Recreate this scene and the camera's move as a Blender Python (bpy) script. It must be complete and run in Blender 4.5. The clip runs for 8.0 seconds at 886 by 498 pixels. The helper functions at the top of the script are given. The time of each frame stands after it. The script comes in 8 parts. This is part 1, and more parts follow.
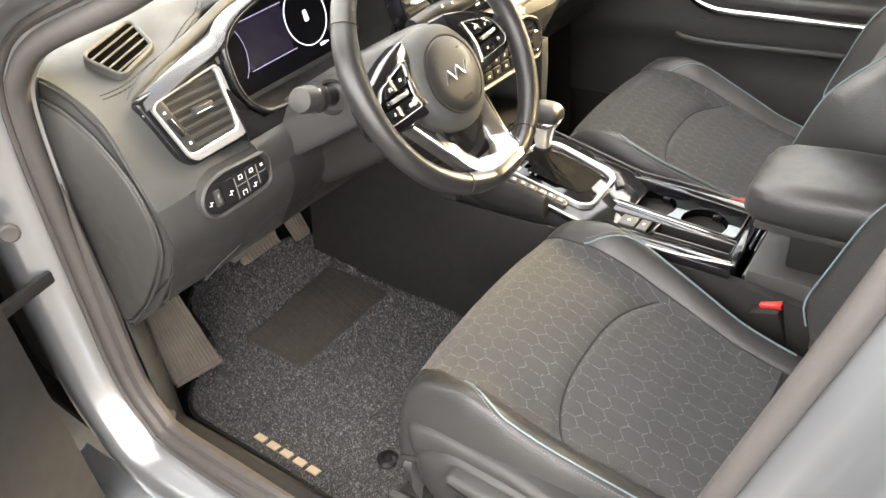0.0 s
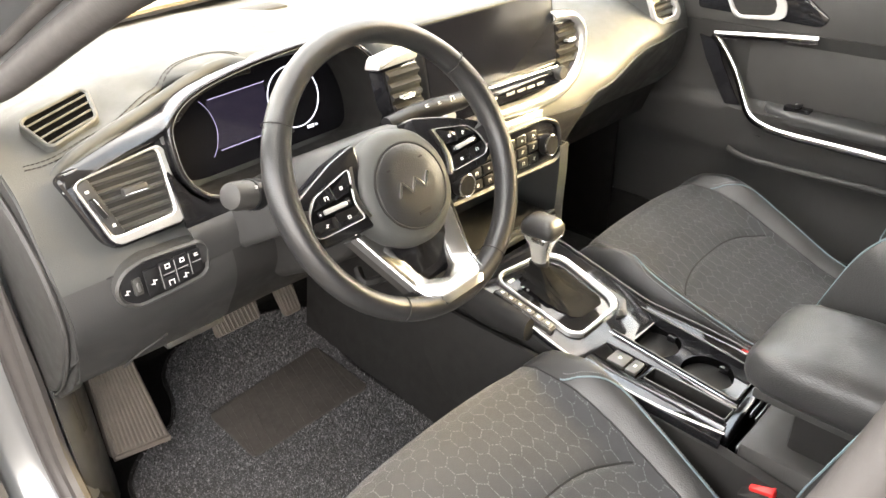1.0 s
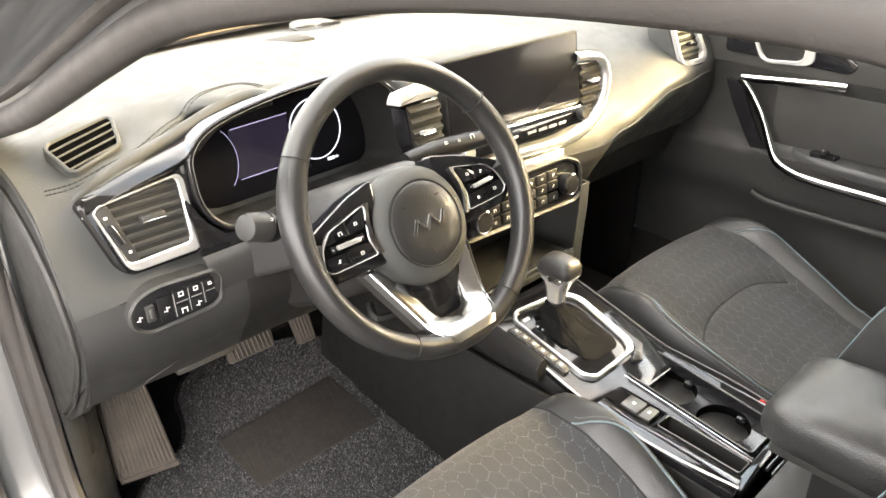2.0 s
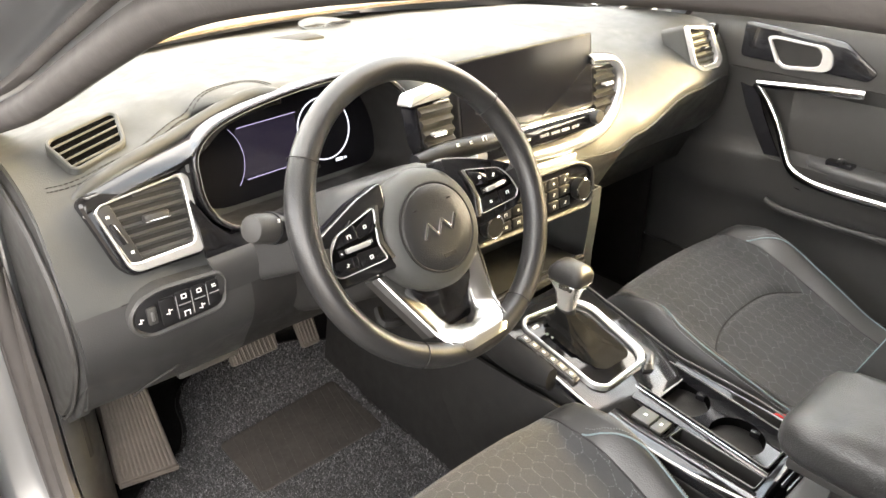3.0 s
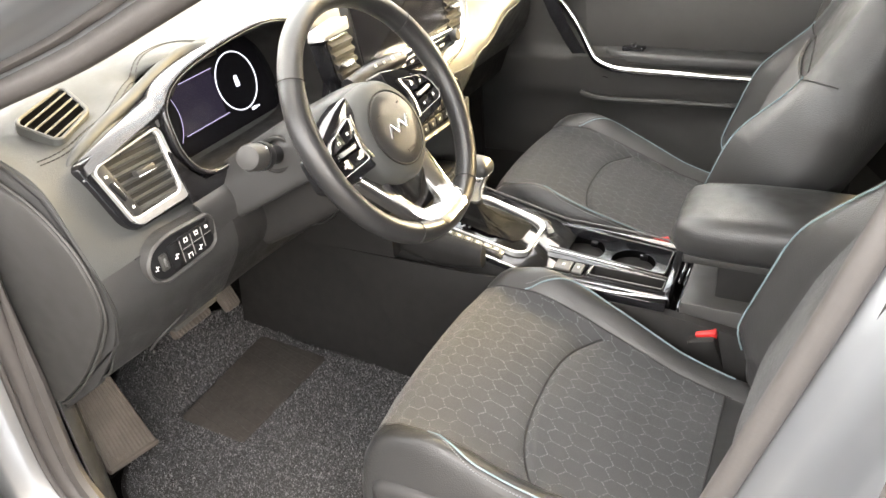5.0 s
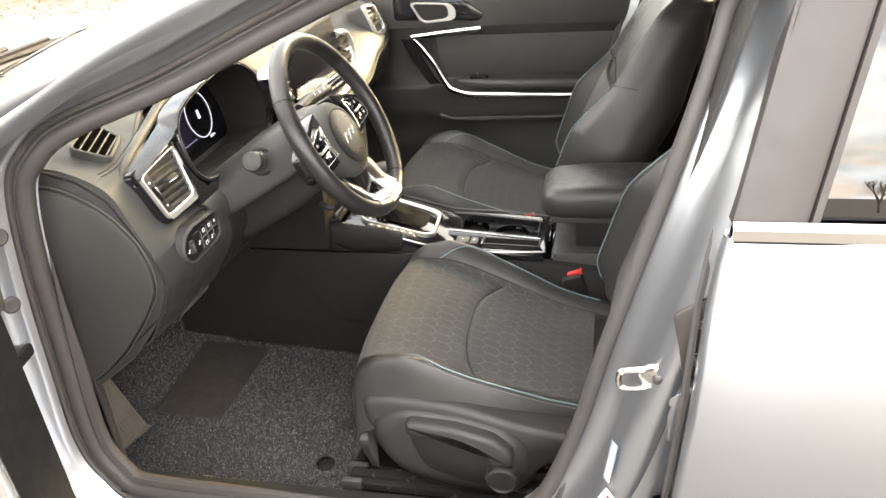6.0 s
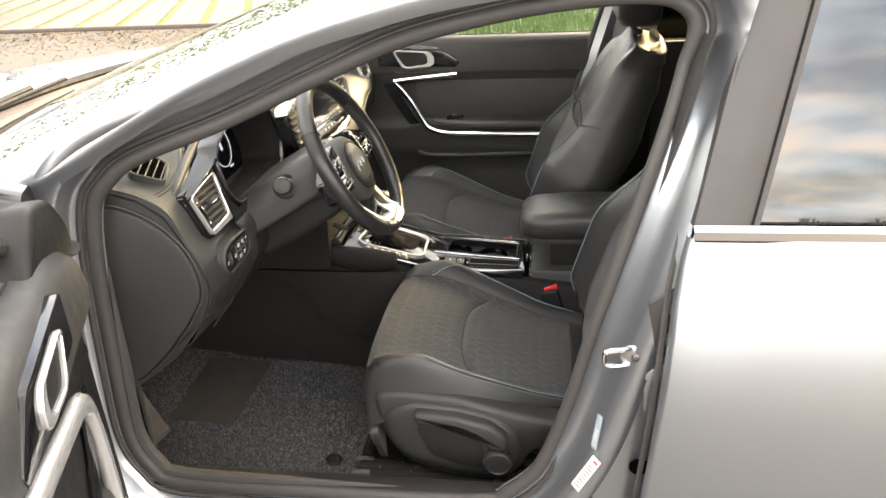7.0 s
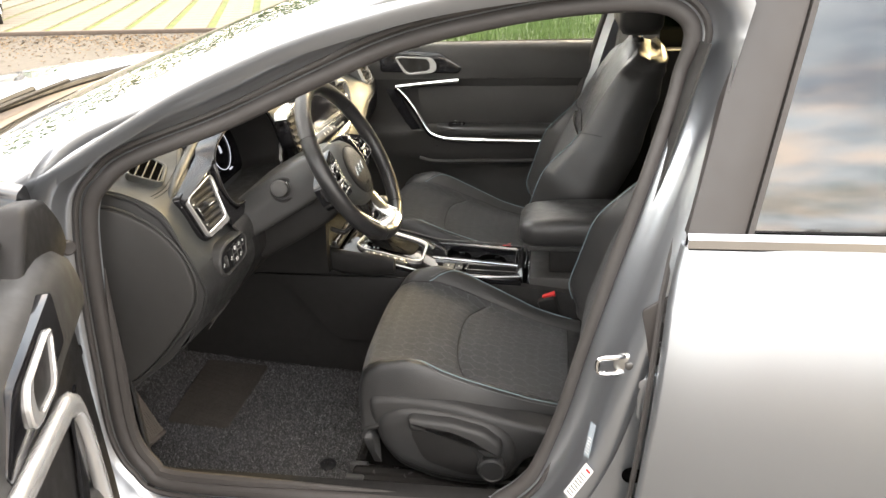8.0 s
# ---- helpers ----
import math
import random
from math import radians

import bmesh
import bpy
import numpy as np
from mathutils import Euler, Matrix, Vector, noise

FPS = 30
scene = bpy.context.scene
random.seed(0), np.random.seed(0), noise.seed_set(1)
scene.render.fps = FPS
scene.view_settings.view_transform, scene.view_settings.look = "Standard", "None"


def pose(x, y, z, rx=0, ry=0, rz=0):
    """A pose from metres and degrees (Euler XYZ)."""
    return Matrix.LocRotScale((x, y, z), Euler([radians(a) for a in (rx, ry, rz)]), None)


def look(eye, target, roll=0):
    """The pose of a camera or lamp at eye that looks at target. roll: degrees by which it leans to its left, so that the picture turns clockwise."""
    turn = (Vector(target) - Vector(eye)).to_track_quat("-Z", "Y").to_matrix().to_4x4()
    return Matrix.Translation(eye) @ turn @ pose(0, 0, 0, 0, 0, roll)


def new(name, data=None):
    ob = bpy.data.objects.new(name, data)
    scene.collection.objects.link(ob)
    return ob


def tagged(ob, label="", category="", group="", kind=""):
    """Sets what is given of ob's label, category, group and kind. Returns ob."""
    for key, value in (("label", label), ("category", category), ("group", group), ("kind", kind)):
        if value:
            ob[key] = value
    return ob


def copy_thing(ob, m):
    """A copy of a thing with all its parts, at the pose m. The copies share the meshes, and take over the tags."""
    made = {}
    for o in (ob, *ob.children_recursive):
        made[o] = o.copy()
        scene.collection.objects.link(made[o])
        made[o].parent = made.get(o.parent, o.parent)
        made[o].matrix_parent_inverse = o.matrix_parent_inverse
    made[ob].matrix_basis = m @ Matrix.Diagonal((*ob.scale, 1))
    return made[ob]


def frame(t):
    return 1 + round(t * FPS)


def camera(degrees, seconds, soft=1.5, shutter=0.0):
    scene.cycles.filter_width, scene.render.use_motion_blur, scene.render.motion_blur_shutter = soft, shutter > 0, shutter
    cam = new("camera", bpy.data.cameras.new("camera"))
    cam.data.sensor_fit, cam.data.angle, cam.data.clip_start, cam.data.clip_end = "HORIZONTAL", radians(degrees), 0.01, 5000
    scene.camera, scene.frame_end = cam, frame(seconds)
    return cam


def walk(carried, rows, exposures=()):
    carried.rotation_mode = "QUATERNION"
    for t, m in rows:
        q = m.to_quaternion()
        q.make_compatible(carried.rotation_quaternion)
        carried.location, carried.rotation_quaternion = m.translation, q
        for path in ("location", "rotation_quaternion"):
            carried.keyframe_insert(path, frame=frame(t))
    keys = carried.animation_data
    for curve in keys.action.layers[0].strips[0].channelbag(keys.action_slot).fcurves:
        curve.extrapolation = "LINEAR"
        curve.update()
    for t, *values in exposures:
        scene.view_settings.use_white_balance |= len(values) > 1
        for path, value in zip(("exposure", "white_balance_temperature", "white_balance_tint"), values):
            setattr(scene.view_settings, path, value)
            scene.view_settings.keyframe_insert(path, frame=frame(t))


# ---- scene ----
cam = camera(61.8, 8.0)
PATH = [
    (0, (-1.118, -0.528, 1.366), (0.18, 0.478, 0.225), -6.0),
    (0.5, (-0.981, -0.531, 1.368), (0.295, 0.574, 0.295), -2.2),
    (1, (-0.904, -0.576, 1.373), (0.327, 0.639, 0.369), -1.6),
    (1.5, (-0.893, -0.583, 1.385), (0.328, 0.684, 0.434), -1.0),
    (3, (-0.879, -0.553, 1.372), (0.331, 0.739, 0.441), 0.4),
    (3.5, (-0.882, -0.551, 1.373), (0.333, 0.739, 0.445), 0.7),
    (4, (-0.886, -0.551, 1.371), (0.354, 0.719, 0.451), 0.6),
    (4.5, (-0.955, -0.543, 1.365), (0.412, 0.582, 0.437), -1.1),
    (5, (-1.171, -0.484, 1.349), (0.353, 0.343, 0.351), -5.0),
    (5.2, (-1.269, -0.482, 1.366), (0.301, 0.223, 0.348), -6.0),
    (6.3, (-1.682, -0.409, 1.439), (0.082, -0.079, 0.556), -3.7),
    (6.5, (-1.738, -0.394, 1.451), (0.04, -0.101, 0.583), -3.5),
    (7, (-1.806, -0.374, 1.471), (-0.007, -0.103, 0.642), -2.9),
    (7.5, (-1.806, -0.385, 1.472), (0.003, -0.112, 0.663), -2.7),
    (8, (-1.804, -0.39, 1.467), (0.002, -0.106, 0.655), -2.3),
]
walk(cam, [(t, look(eye, target, roll)) for t, eye, target, roll in PATH], [(0.0, 3.25), (0.5, 3.4), (1.0, 3.35), (1.5, 3.25), (3.5, 3.2), (4.5, 3.2), (5.1, 3.35), (6.4, 2.35), (7.0, 2.15), (8.0, 2.05)])


# ---- light ----
world = bpy.data.worlds.new("sky")
scene.world = world
world.use_nodes = True
SUN_HIGH, SUN_TURN = radians(22), radians(112)


def build_sky():
    """Low evening sky with soft, broken cloud."""
    nt = world.node_tree
    n, l = nt.nodes, nt.links
    bg = n["Background"]
    sky = n.new("ShaderNodeTexSky")
    sky.sky_type, sky.sun_disc = "NISHITA", False
    sky.sun_elevation, sky.sun_rotation = SUN_HIGH, SUN_TURN
    sky.air_density, sky.dust_density = 1.0, 3.0
    co = n.new("ShaderNodeTexCoord")
    sep = n.new("ShaderNodeSeparateXYZ")
    l.new(co.outputs["Generated"], sep.inputs[0])
    lift = n.new("ShaderNodeMath"); lift.operation = "ADD"; lift.inputs[1].default_value = 0.25
    l.new(sep.outputs["Z"], lift.inputs[0])
    flat = n.new("ShaderNodeVectorMath"); flat.operation = "DIVIDE"
    l.new(co.outputs["Generated"], flat.inputs[0])
    comb = n.new("ShaderNodeCombineXYZ")
    for k in range(3):
        l.new(lift.outputs[0], comb.inputs[k])
    l.new(comb.outputs[0], flat.inputs[1])
    cloud = n.new("ShaderNodeTexNoise")
    cloud.inputs["Scale"].default_value, cloud.inputs["Detail"].default_value = 1.9, 6
    cloud.inputs["Roughness"].default_value = 0.55
    l.new(flat.outputs[0], cloud.inputs["Vector"])
    ramp = n.new("ShaderNodeValToRGB")
    ramp.color_ramp.elements[0].position, ramp.color_ramp.elements[1].position = 0.36, 0.62
    l.new(cloud.outputs[0], ramp.inputs[0])
    mix = n.new("ShaderNodeMix"); mix.data_type = "RGBA"
    # cloud tint drifts between peach and pale grey
    tint = n.new("ShaderNodeTexNoise")
    tint.inputs["Scale"].default_value, tint.inputs["Detail"].default_value = 2.6, 3
    l.new(flat.outputs[0], tint.inputs["Vector"])
    hue = n.new("ShaderNodeValToRGB")
    hue.color_ramp.elements[0].position, hue.color_ramp.elements[1].position = 0.38, 0.62
    hue.color_ramp.elements[0].color, hue.color_ramp.elements[1].color = (0.70, 0.72, 0.72, 1), (0.98, 0.81, 0.67, 1)
    l.new(tint.outputs[0], hue.inputs[0])
    glow = n.new("ShaderNodeVectorMath"); glow.operation = "SCALE"; glow.inputs["Scale"].default_value = 17.5
    l.new(hue.outputs[0], glow.inputs[0])
    l.new(glow.outputs[0], mix.inputs["B"])
    thin = n.new("ShaderNodeMath"); thin.operation = "MULTIPLY_ADD"; thin.inputs[1].default_value, thin.inputs[2].default_value = 0.62, 0.28
    l.new(ramp.outputs[0], thin.inputs[0])
    l.new(thin.outputs[0], mix.inputs["Factor"])
    l.new(sky.outputs[0], mix.inputs["A"])
    l.new(mix.outputs["Result"], bg.inputs["Color"])
    bg.inputs["Strength"].default_value = 0.15


build_sky()
sun = new("sun", bpy.data.lights.new("sun", "SUN"))
sun.data.energy, sun.data.angle, sun.data.color = 1.85, radians(14), (1.0, 0.75, 0.37)
sun.matrix_world = look((0, 0, 0), (-math.sin(SUN_TURN) * math.cos(SUN_HIGH), -math.cos(SUN_TURN) * math.cos(SUN_HIGH), -math.sin(SUN_HIGH)))


# ---- materials ----
def material(name, base, rough=0.5, metal=0.0, vary=0.12, scale=8.0, bump=0.0, bump_scale=900.0, coat=0.0, spec=0.5, tex="noise", sheen=0.0, rough_vary=0.08, coat_rough=0.05):
    """Principled surface with slow colour and gloss drift and a fine relief, in metres."""
    m = bpy.data.materials.new(name)
    m.use_nodes = True
    n, l = m.node_tree.nodes, m.node_tree.links
    p = n["Principled BSDF"]
    p.inputs["Metallic"].default_value = metal
    p.inputs["Specular IOR Level"].default_value = spec
    p.inputs["Coat Weight"].default_value = coat
    p.inputs["Coat Roughness"].default_value = coat_rough
    p.inputs["Sheen Weight"].default_value = sheen
    co = n.new("ShaderNodeTexCoord")
    slow = n.new("ShaderNodeTexNoise")
    slow.inputs["Scale"].default_value, slow.inputs["Detail"].default_value = scale, 6
    l.new(co.outputs["Object"], slow.inputs["Vector"])
    mix = n.new("ShaderNodeMix"); mix.data_type = "RGBA"
    mix.inputs["A"].default_value = (*[c * (1 - vary) for c in base], 1)
    mix.inputs["B"].default_value = (*[min(1, c * (1 + vary)) for c in base], 1)
    l.new(slow.outputs[0], mix.inputs["Factor"])
    l.new(mix.outputs["Result"], p.inputs["Base Color"])
    rg = n.new("ShaderNodeMapRange")
    rg.inputs["From Min"].default_value, rg.inputs["From Max"].default_value = 0.3, 0.7
    rg.inputs["To Min"].default_value, rg.inputs["To Max"].default_value = max(0.0, rough - rough_vary), min(1, rough + rough_vary)
    dust = n.new("ShaderNodeTexNoise")
    dust.inputs["Scale"].default_value, dust.inputs["Detail"].default_value = scale * 5, 5
    l.new(co.outputs["Object"], dust.inputs["Vector"])
    l.new(dust.outputs[0], rg.inputs["Value"])
    if rough_vary:
        l.new(rg.outputs[0], p.inputs["Roughness"])
    else:
        p.inputs["Roughness"].default_value = rough
    if bump:
        if tex == "noise":
            fine = n.new("ShaderNodeTexNoise")
            fine.inputs["Scale"].default_value, fine.inputs["Detail"].default_value = bump_scale, 2
            out = fine.outputs[0]
        else:
            fine = n.new("ShaderNodeTexVoronoi")
            fine.inputs["Scale"].default_value = bump_scale
            out = fine.outputs["Distance"]
        l.new(co.outputs["Object"], fine.inputs["Vector"])
        b = n.new("ShaderNodeBump")
        b.inputs["Strength"].default_value, b.inputs["Distance"].default_value = bump, 0.001
        l.new(out, b.inputs["Height"])
        l.new(b.outputs[0], p.inputs["Normal"])
    return m


def glowing(name, base, power):
    m = bpy.data.materials.new(name)
    m.use_nodes = True
    p = m.node_tree.nodes["Principled BSDF"]
    p.inputs["Base Color"].default_value = (0.01, 0.01, 0.01, 1)
    p.inputs["Emission Color"].default_value = (*base, 1)
    p.inputs["Emission Strength"].default_value = power
    p.inputs["Roughness"].default_value = 0.15
    return m


def glass(name, tint, rough=0.0, ior=1.45):
    m = bpy.data.materials.new(name)
    m.use_nodes = True
    p = m.node_tree.nodes["Principled BSDF"]
    p.inputs["Base Color"].default_value = (*tint, 1)
    p.inputs["Transmission Weight"].default_value = 1.0
    p.inputs["Roughness"].default_value = rough
    p.inputs["IOR"].default_value = ior
    return m


def privacy_glass():
    """Thin dark glass: a clear mirror coat over a deep tint."""
    m = bpy.data.materials.new("privacy_glass")
    m.use_nodes = True
    n, l = m.node_tree.nodes, m.node_tree.links
    n.remove(n["Principled BSDF"])
    tint, coat, mix, fr = n.new("ShaderNodeBsdfTransparent"), n.new("ShaderNodeBsdfGlossy"), n.new("ShaderNodeMixShader"), n.new("ShaderNodeFresnel")
    tint.inputs["Color"].default_value = (0.06, 0.065, 0.065, 1)
    coat.inputs["Roughness"].default_value = 0.0
    fr.inputs["IOR"].default_value = 2.0
    l.new(fr.outputs[0], mix.inputs[0]); l.new(tint.outputs[0], mix.inputs[1]); l.new(coat.outputs[0], mix.inputs[2])
    l.new(mix.outputs[0], n["Material Output"].inputs["Surface"])
    return m


def hex_cloth(name, base, line, cell, bump=0.5):
    """Woven seat cloth with a stitched honeycomb of the given cell width, laid out in plan and up the back."""
    m = material(name, base, rough=0.9, vary=0.15, scale=20, spec=0.15, sheen=0.12)
    n, l = m.node_tree.nodes, m.node_tree.links
    p = n["Principled BSDF"]
    co = n.new("ShaderNodeTexCoord")
    # unroll: height is added to depth, so the comb runs up the back as well
    sep = n.new("ShaderNodeSeparateXYZ"); l.new(co.outputs["Object"], sep.inputs[0])
    run = n.new("ShaderNodeMath"); run.operation = "SUBTRACT"
    l.new(sep.outputs["Y"], run.inputs[0]); l.new(sep.outputs["Z"], run.inputs[1])
    com = n.new("ShaderNodeCombineXYZ"); l.new(sep.outputs["X"], com.inputs[0]); l.new(run.outputs[0], com.inputs[1])
    sc = n.new("ShaderNodeVectorMath"); sc.operation = "SCALE"; sc.inputs["Scale"].default_value = 1 / cell
    l.new(com.outputs[0], sc.inputs[0])

    def cell_of(shift):
        add = n.new("ShaderNodeVectorMath"); add.operation = "ADD"; add.inputs[1].default_value = shift
        l.new(sc.outputs[0], add.inputs[0])
        w = n.new("ShaderNodeVectorMath"); w.operation = "WRAP"
        w.inputs[1].default_value, w.inputs[2].default_value = (0.5, 0.8660254, 1), (-0.5, -0.8660254, -1)
        l.new(add.outputs[0], w.inputs[0])
        a = n.new("ShaderNodeVectorMath"); a.operation = "ABSOLUTE"; l.new(w.outputs[0], a.inputs[0])
        d = n.new("ShaderNodeVectorMath"); d.operation = "DOT_PRODUCT"; d.inputs[1].default_value = (0.5, 0.8660254, 0)
        l.new(a.outputs[0], d.inputs[0])
        s = n.new("ShaderNodeSeparateXYZ"); l.new(a.outputs[0], s.inputs[0])
        mx = n.new("ShaderNodeMath"); mx.operation = "MAXIMUM"
        l.new(s.outputs["X"], mx.inputs[0]); l.new(d.outputs["Value"], mx.inputs[1])
        return mx

    one, two = cell_of((0, 0, 0)), cell_of((0.5, 0.8660254, 0))
    mn = n.new("ShaderNodeMath"); mn.operation = "MINIMUM"
    l.new(one.outputs[0], mn.inputs[0]); l.new(two.outputs[0], mn.inputs[1])
    edge = n.new("ShaderNodeMapRange"); edge.interpolation_type = "SMOOTHSTEP"
    edge.inputs["From Min"].default_value, edge.inputs["From Max"].default_value = 0.455, 0.49
    l.new(mn.outputs[0], edge.inputs["Value"])
    # the stitch is broken into dots
    dots = n.new("ShaderNodeTexVoronoi"); dots.inputs["Scale"].default_value = 420
    l.new(co.outputs["Object"], dots.inputs["Vector"])
    on = n.new("ShaderNodeMapRange"); on.inputs["From Min"].default_value, on.inputs["From Max"].default_value = 0.62, 0.35
    l.new(dots.outputs["Distance"], on.inputs["Value"])
    mul = n.new("ShaderNodeMath"); mul.operation = "MULTIPLY"
    l.new(edge.outputs[0], mul.inputs[0]); l.new(on.outputs[0], mul.inputs[1])
    old = p.inputs["Base Color"].links[0].from_socket
    mix = n.new("ShaderNodeMix"); mix.data_type = "RGBA"
    mix.inputs["B"].default_value = (*line, 1)
    l.new(mul.outputs[0], mix.inputs["Factor"]); l.new(old, mix.inputs["A"])
    l.new(mix.outputs["Result"], p.inputs["Base Color"])
    weave = n.new("ShaderNodeTexNoise"); weave.inputs["Scale"].default_value = 1400
    l.new(co.outputs["Object"], weave.inputs["Vector"])
    ht = n.new("ShaderNodeMath"); ht.operation = "MULTIPLY_ADD"; ht.inputs[1].default_value = -0.6
    l.new(edge.outputs[0], ht.inputs[0]); l.new(weave.outputs[0], ht.inputs[2])
    b = n.new("ShaderNodeBump"); b.inputs["Strength"].default_value, b.inputs["Distance"].default_value = bump, 0.0012
    l.new(ht.outputs[0], b.inputs["Height"]); l.new(b.outputs[0], p.inputs["Normal"])
    return m


def pile(name, dark, light, scale=420.0):
    """Speckled needle-felt carpet."""
    m = material(name, dark, rough=0.95, vary=0.3, scale=60, spec=0.1)
    n, l = m.node_tree.nodes, m.node_tree.links
    p = n["Principled BSDF"]
    co = n.new("ShaderNodeTexCoord")
    f = n.new("ShaderNodeTexNoise"); f.inputs["Scale"].default_value, f.inputs["Detail"].default_value, f.inputs["Roughness"].default_value = scale, 4, 0.7
    l.new(co.outputs["Object"], f.inputs["Vector"])
    r = n.new("ShaderNodeMapRange"); r.inputs["From Min"].default_value, r.inputs["From Max"].default_value = 0.5, 0.72
    l.new(f.outputs[0], r.inputs["Value"])
    old = p.inputs["Base Color"].links[0].from_socket
    mix = n.new("ShaderNodeMix"); mix.data_type = "RGBA"; mix.inputs["B"].default_value = (*light, 1)
    l.new(r.outputs[0], mix.inputs["Factor"]); l.new(old, mix.inputs["A"]); l.new(mix.outputs["Result"], p.inputs["Base Color"])
    b = n.new("ShaderNodeBump"); b.inputs["Strength"].default_value, b.inputs["Distance"].default_value = 1.0, 0.004
    l.new(f.outputs[0], b.inputs["Height"]); l.new(b.outputs[0], p.inputs["Normal"])
    return m


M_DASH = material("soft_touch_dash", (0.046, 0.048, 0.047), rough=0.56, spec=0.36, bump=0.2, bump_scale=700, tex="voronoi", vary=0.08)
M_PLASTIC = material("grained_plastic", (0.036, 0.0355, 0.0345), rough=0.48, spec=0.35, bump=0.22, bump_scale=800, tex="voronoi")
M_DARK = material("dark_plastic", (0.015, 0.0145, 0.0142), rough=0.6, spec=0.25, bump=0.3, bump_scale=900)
M_GLOSS = material("piano_black", (0.008, 0.008, 0.009), rough=0.08, rough_vary=0, coat=0.0)
M_SATIN = material("satin_silver", (0.62, 0.62, 0.61), rough=0.27, metal=0.7, vary=0.02, rough_vary=0)
M_CHROME = material("chrome", (0.85, 0.85, 0.85), rough=0.09, metal=1.0, vary=0.02, rough_vary=0)
M_LEATHER = material("black_leather", (0.026, 0.0262, 0.0264), rough=0.40, spec=0.5, bump=0.3, bump_scale=520, tex="voronoi", vary=0.15)
M_WHEEL = material("wheel_leather", (0.017, 0.017, 0.0175), rough=0.33, bump=0.2, bump_scale=650, tex="voronoi", vary=0.10, rough_vary=0)
M_CLOTH = hex_cloth("honeycomb_cloth", (0.049, 0.0500, 0.0515), (0.118, 0.121, 0.124), 0.023)
M_PIPING = material("teal_piping", (0.14, 0.19, 0.21), rough=0.6, vary=0.2, scale=200)
M_STITCH = material("grey_thread", (0.13, 0.135, 0.14), rough=0.8, vary=0.2, scale=300)
M_CARPET = pile("grey_carpet", (0.055, 0.055, 0.056), (0.21, 0.21, 0.215), 420)
M_FELT = pile("floor_felt", (0.011, 0.0105, 0.010), (0.032, 0.031, 0.030), 500)
M_HEEL = material("heel_pad_rubber", (0.045, 0.040, 0.035), rough=0.8, bump=0.6, bump_scale=500, vary=0.3, scale=25)
M_PEDAL = material("dusty_rubber", (0.078, 0.066, 0.056), rough=0.75, bump=0.4, bump_scale=300, vary=0.3, scale=30)
M_SEAL = material("rubber_seal", (0.048, 0.044, 0.042), rough=0.6, bump=0.2, bump_scale=400, vary=0.15)
M_PAINT = material("silver_blue_paint", (0.39, 0.41, 0.435), rough=0.31, metal=0.88, vary=0.02, coat=1.0, rough_vary=0, coat_rough=0.02)
M_APPLIQUE = material("pillar_film", (0.042, 0.038, 0.036), rough=0.4, vary=0.05)
# near black without gloss: the shade inside hollows as a colour
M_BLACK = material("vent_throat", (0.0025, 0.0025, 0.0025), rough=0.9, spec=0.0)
M_RED = material("red_buckle", (0.55, 0.02, 0.02), rough=0.4, vary=0.1)
M_ICON = material("white_print", (0.75, 0.75, 0.73), rough=0.5, vary=0.05)
M_BUTTON = material("button_black", (0.011, 0.011, 0.012), rough=0.38, spec=0.2, vary=0.1)
M_SCREEN = material("dark_display", (0.009, 0.009, 0.011), rough=0.16, spec=0.10, rough_vary=0.02)
M_METER = glowing("meter_glow", (0.10, 0.07, 0.16), 0.02)
M_RINGLIT = glowing("dial_ring_glow", (0.85, 0.86, 0.95), 0.22)
M_LINELIT = glowing("dial_line_glow", (0.75, 0.65, 1.0), 0.15)
M_GLASS = glass("clear_glass", (0.93, 0.96, 0.95))
M_TINT = privacy_glass()
M_STEEL = material("zinc_steel", (0.5, 0.5, 0.48), rough=0.32, metal=1.0, vary=0.08)
M_GOLDTEXT = material("tan_thread", (0.45, 0.36, 0.25), rough=0.8, vary=0.2, scale=200)
M_LABEL = material("white_label", (0.78, 0.78, 0.76), rough=0.5, vary=0.04)
M_BLUELABEL = material("grey_blue_label", (0.33, 0.38, 0.42), rough=0.4, vary=0.05)
M_HEADLINER = material("headliner_cloth", (0.33, 0.32, 0.30), rough=0.95, bump=0.3, bump_scale=900)
M_SHINY_TRIM = material("satin_black_trim", (0.03, 0.029, 0.028), rough=0.22, vary=0.1)
M_ASPHALT = material("gravel_ground", (0.10, 0.09, 0.075), rough=0.95, vary=0.35, scale=14, bump=0.8, bump_scale=60)
M_PAVER = material("concrete_paver", (0.15, 0.138, 0.115), rough=0.9, vary=0.25, scale=6, bump=0.5, bump_scale=120)
M_GRASS = material("grass_blade", (0.08, 0.13, 0.03), rough=0.7, vary=0.5, scale=3)
M_LEAF = material("shrub_leaf", (0.06, 0.10, 0.025), rough=0.6, vary=0.6, scale=5)
M_BARK = material("bark", (0.09, 0.07, 0.055), rough=0.9, vary=0.3, scale=10, bump=0.8, bump_scale=40)
M_TYRE = material("tyre_rubber", (0.02, 0.02, 0.02), rough=0.8, vary=0.2)
M_ALLOY = material("alloy_rim", (0.6, 0.6, 0.6), rough=0.3, metal=1.0)
M_CONTRAST = material("cushion_seam", (0.012, 0.012, 0.012), rough=0.8)
M_PEWTER = material("pewter_key", (0.085, 0.085, 0.083), rough=0.38, metal=0.2, vary=0.05)
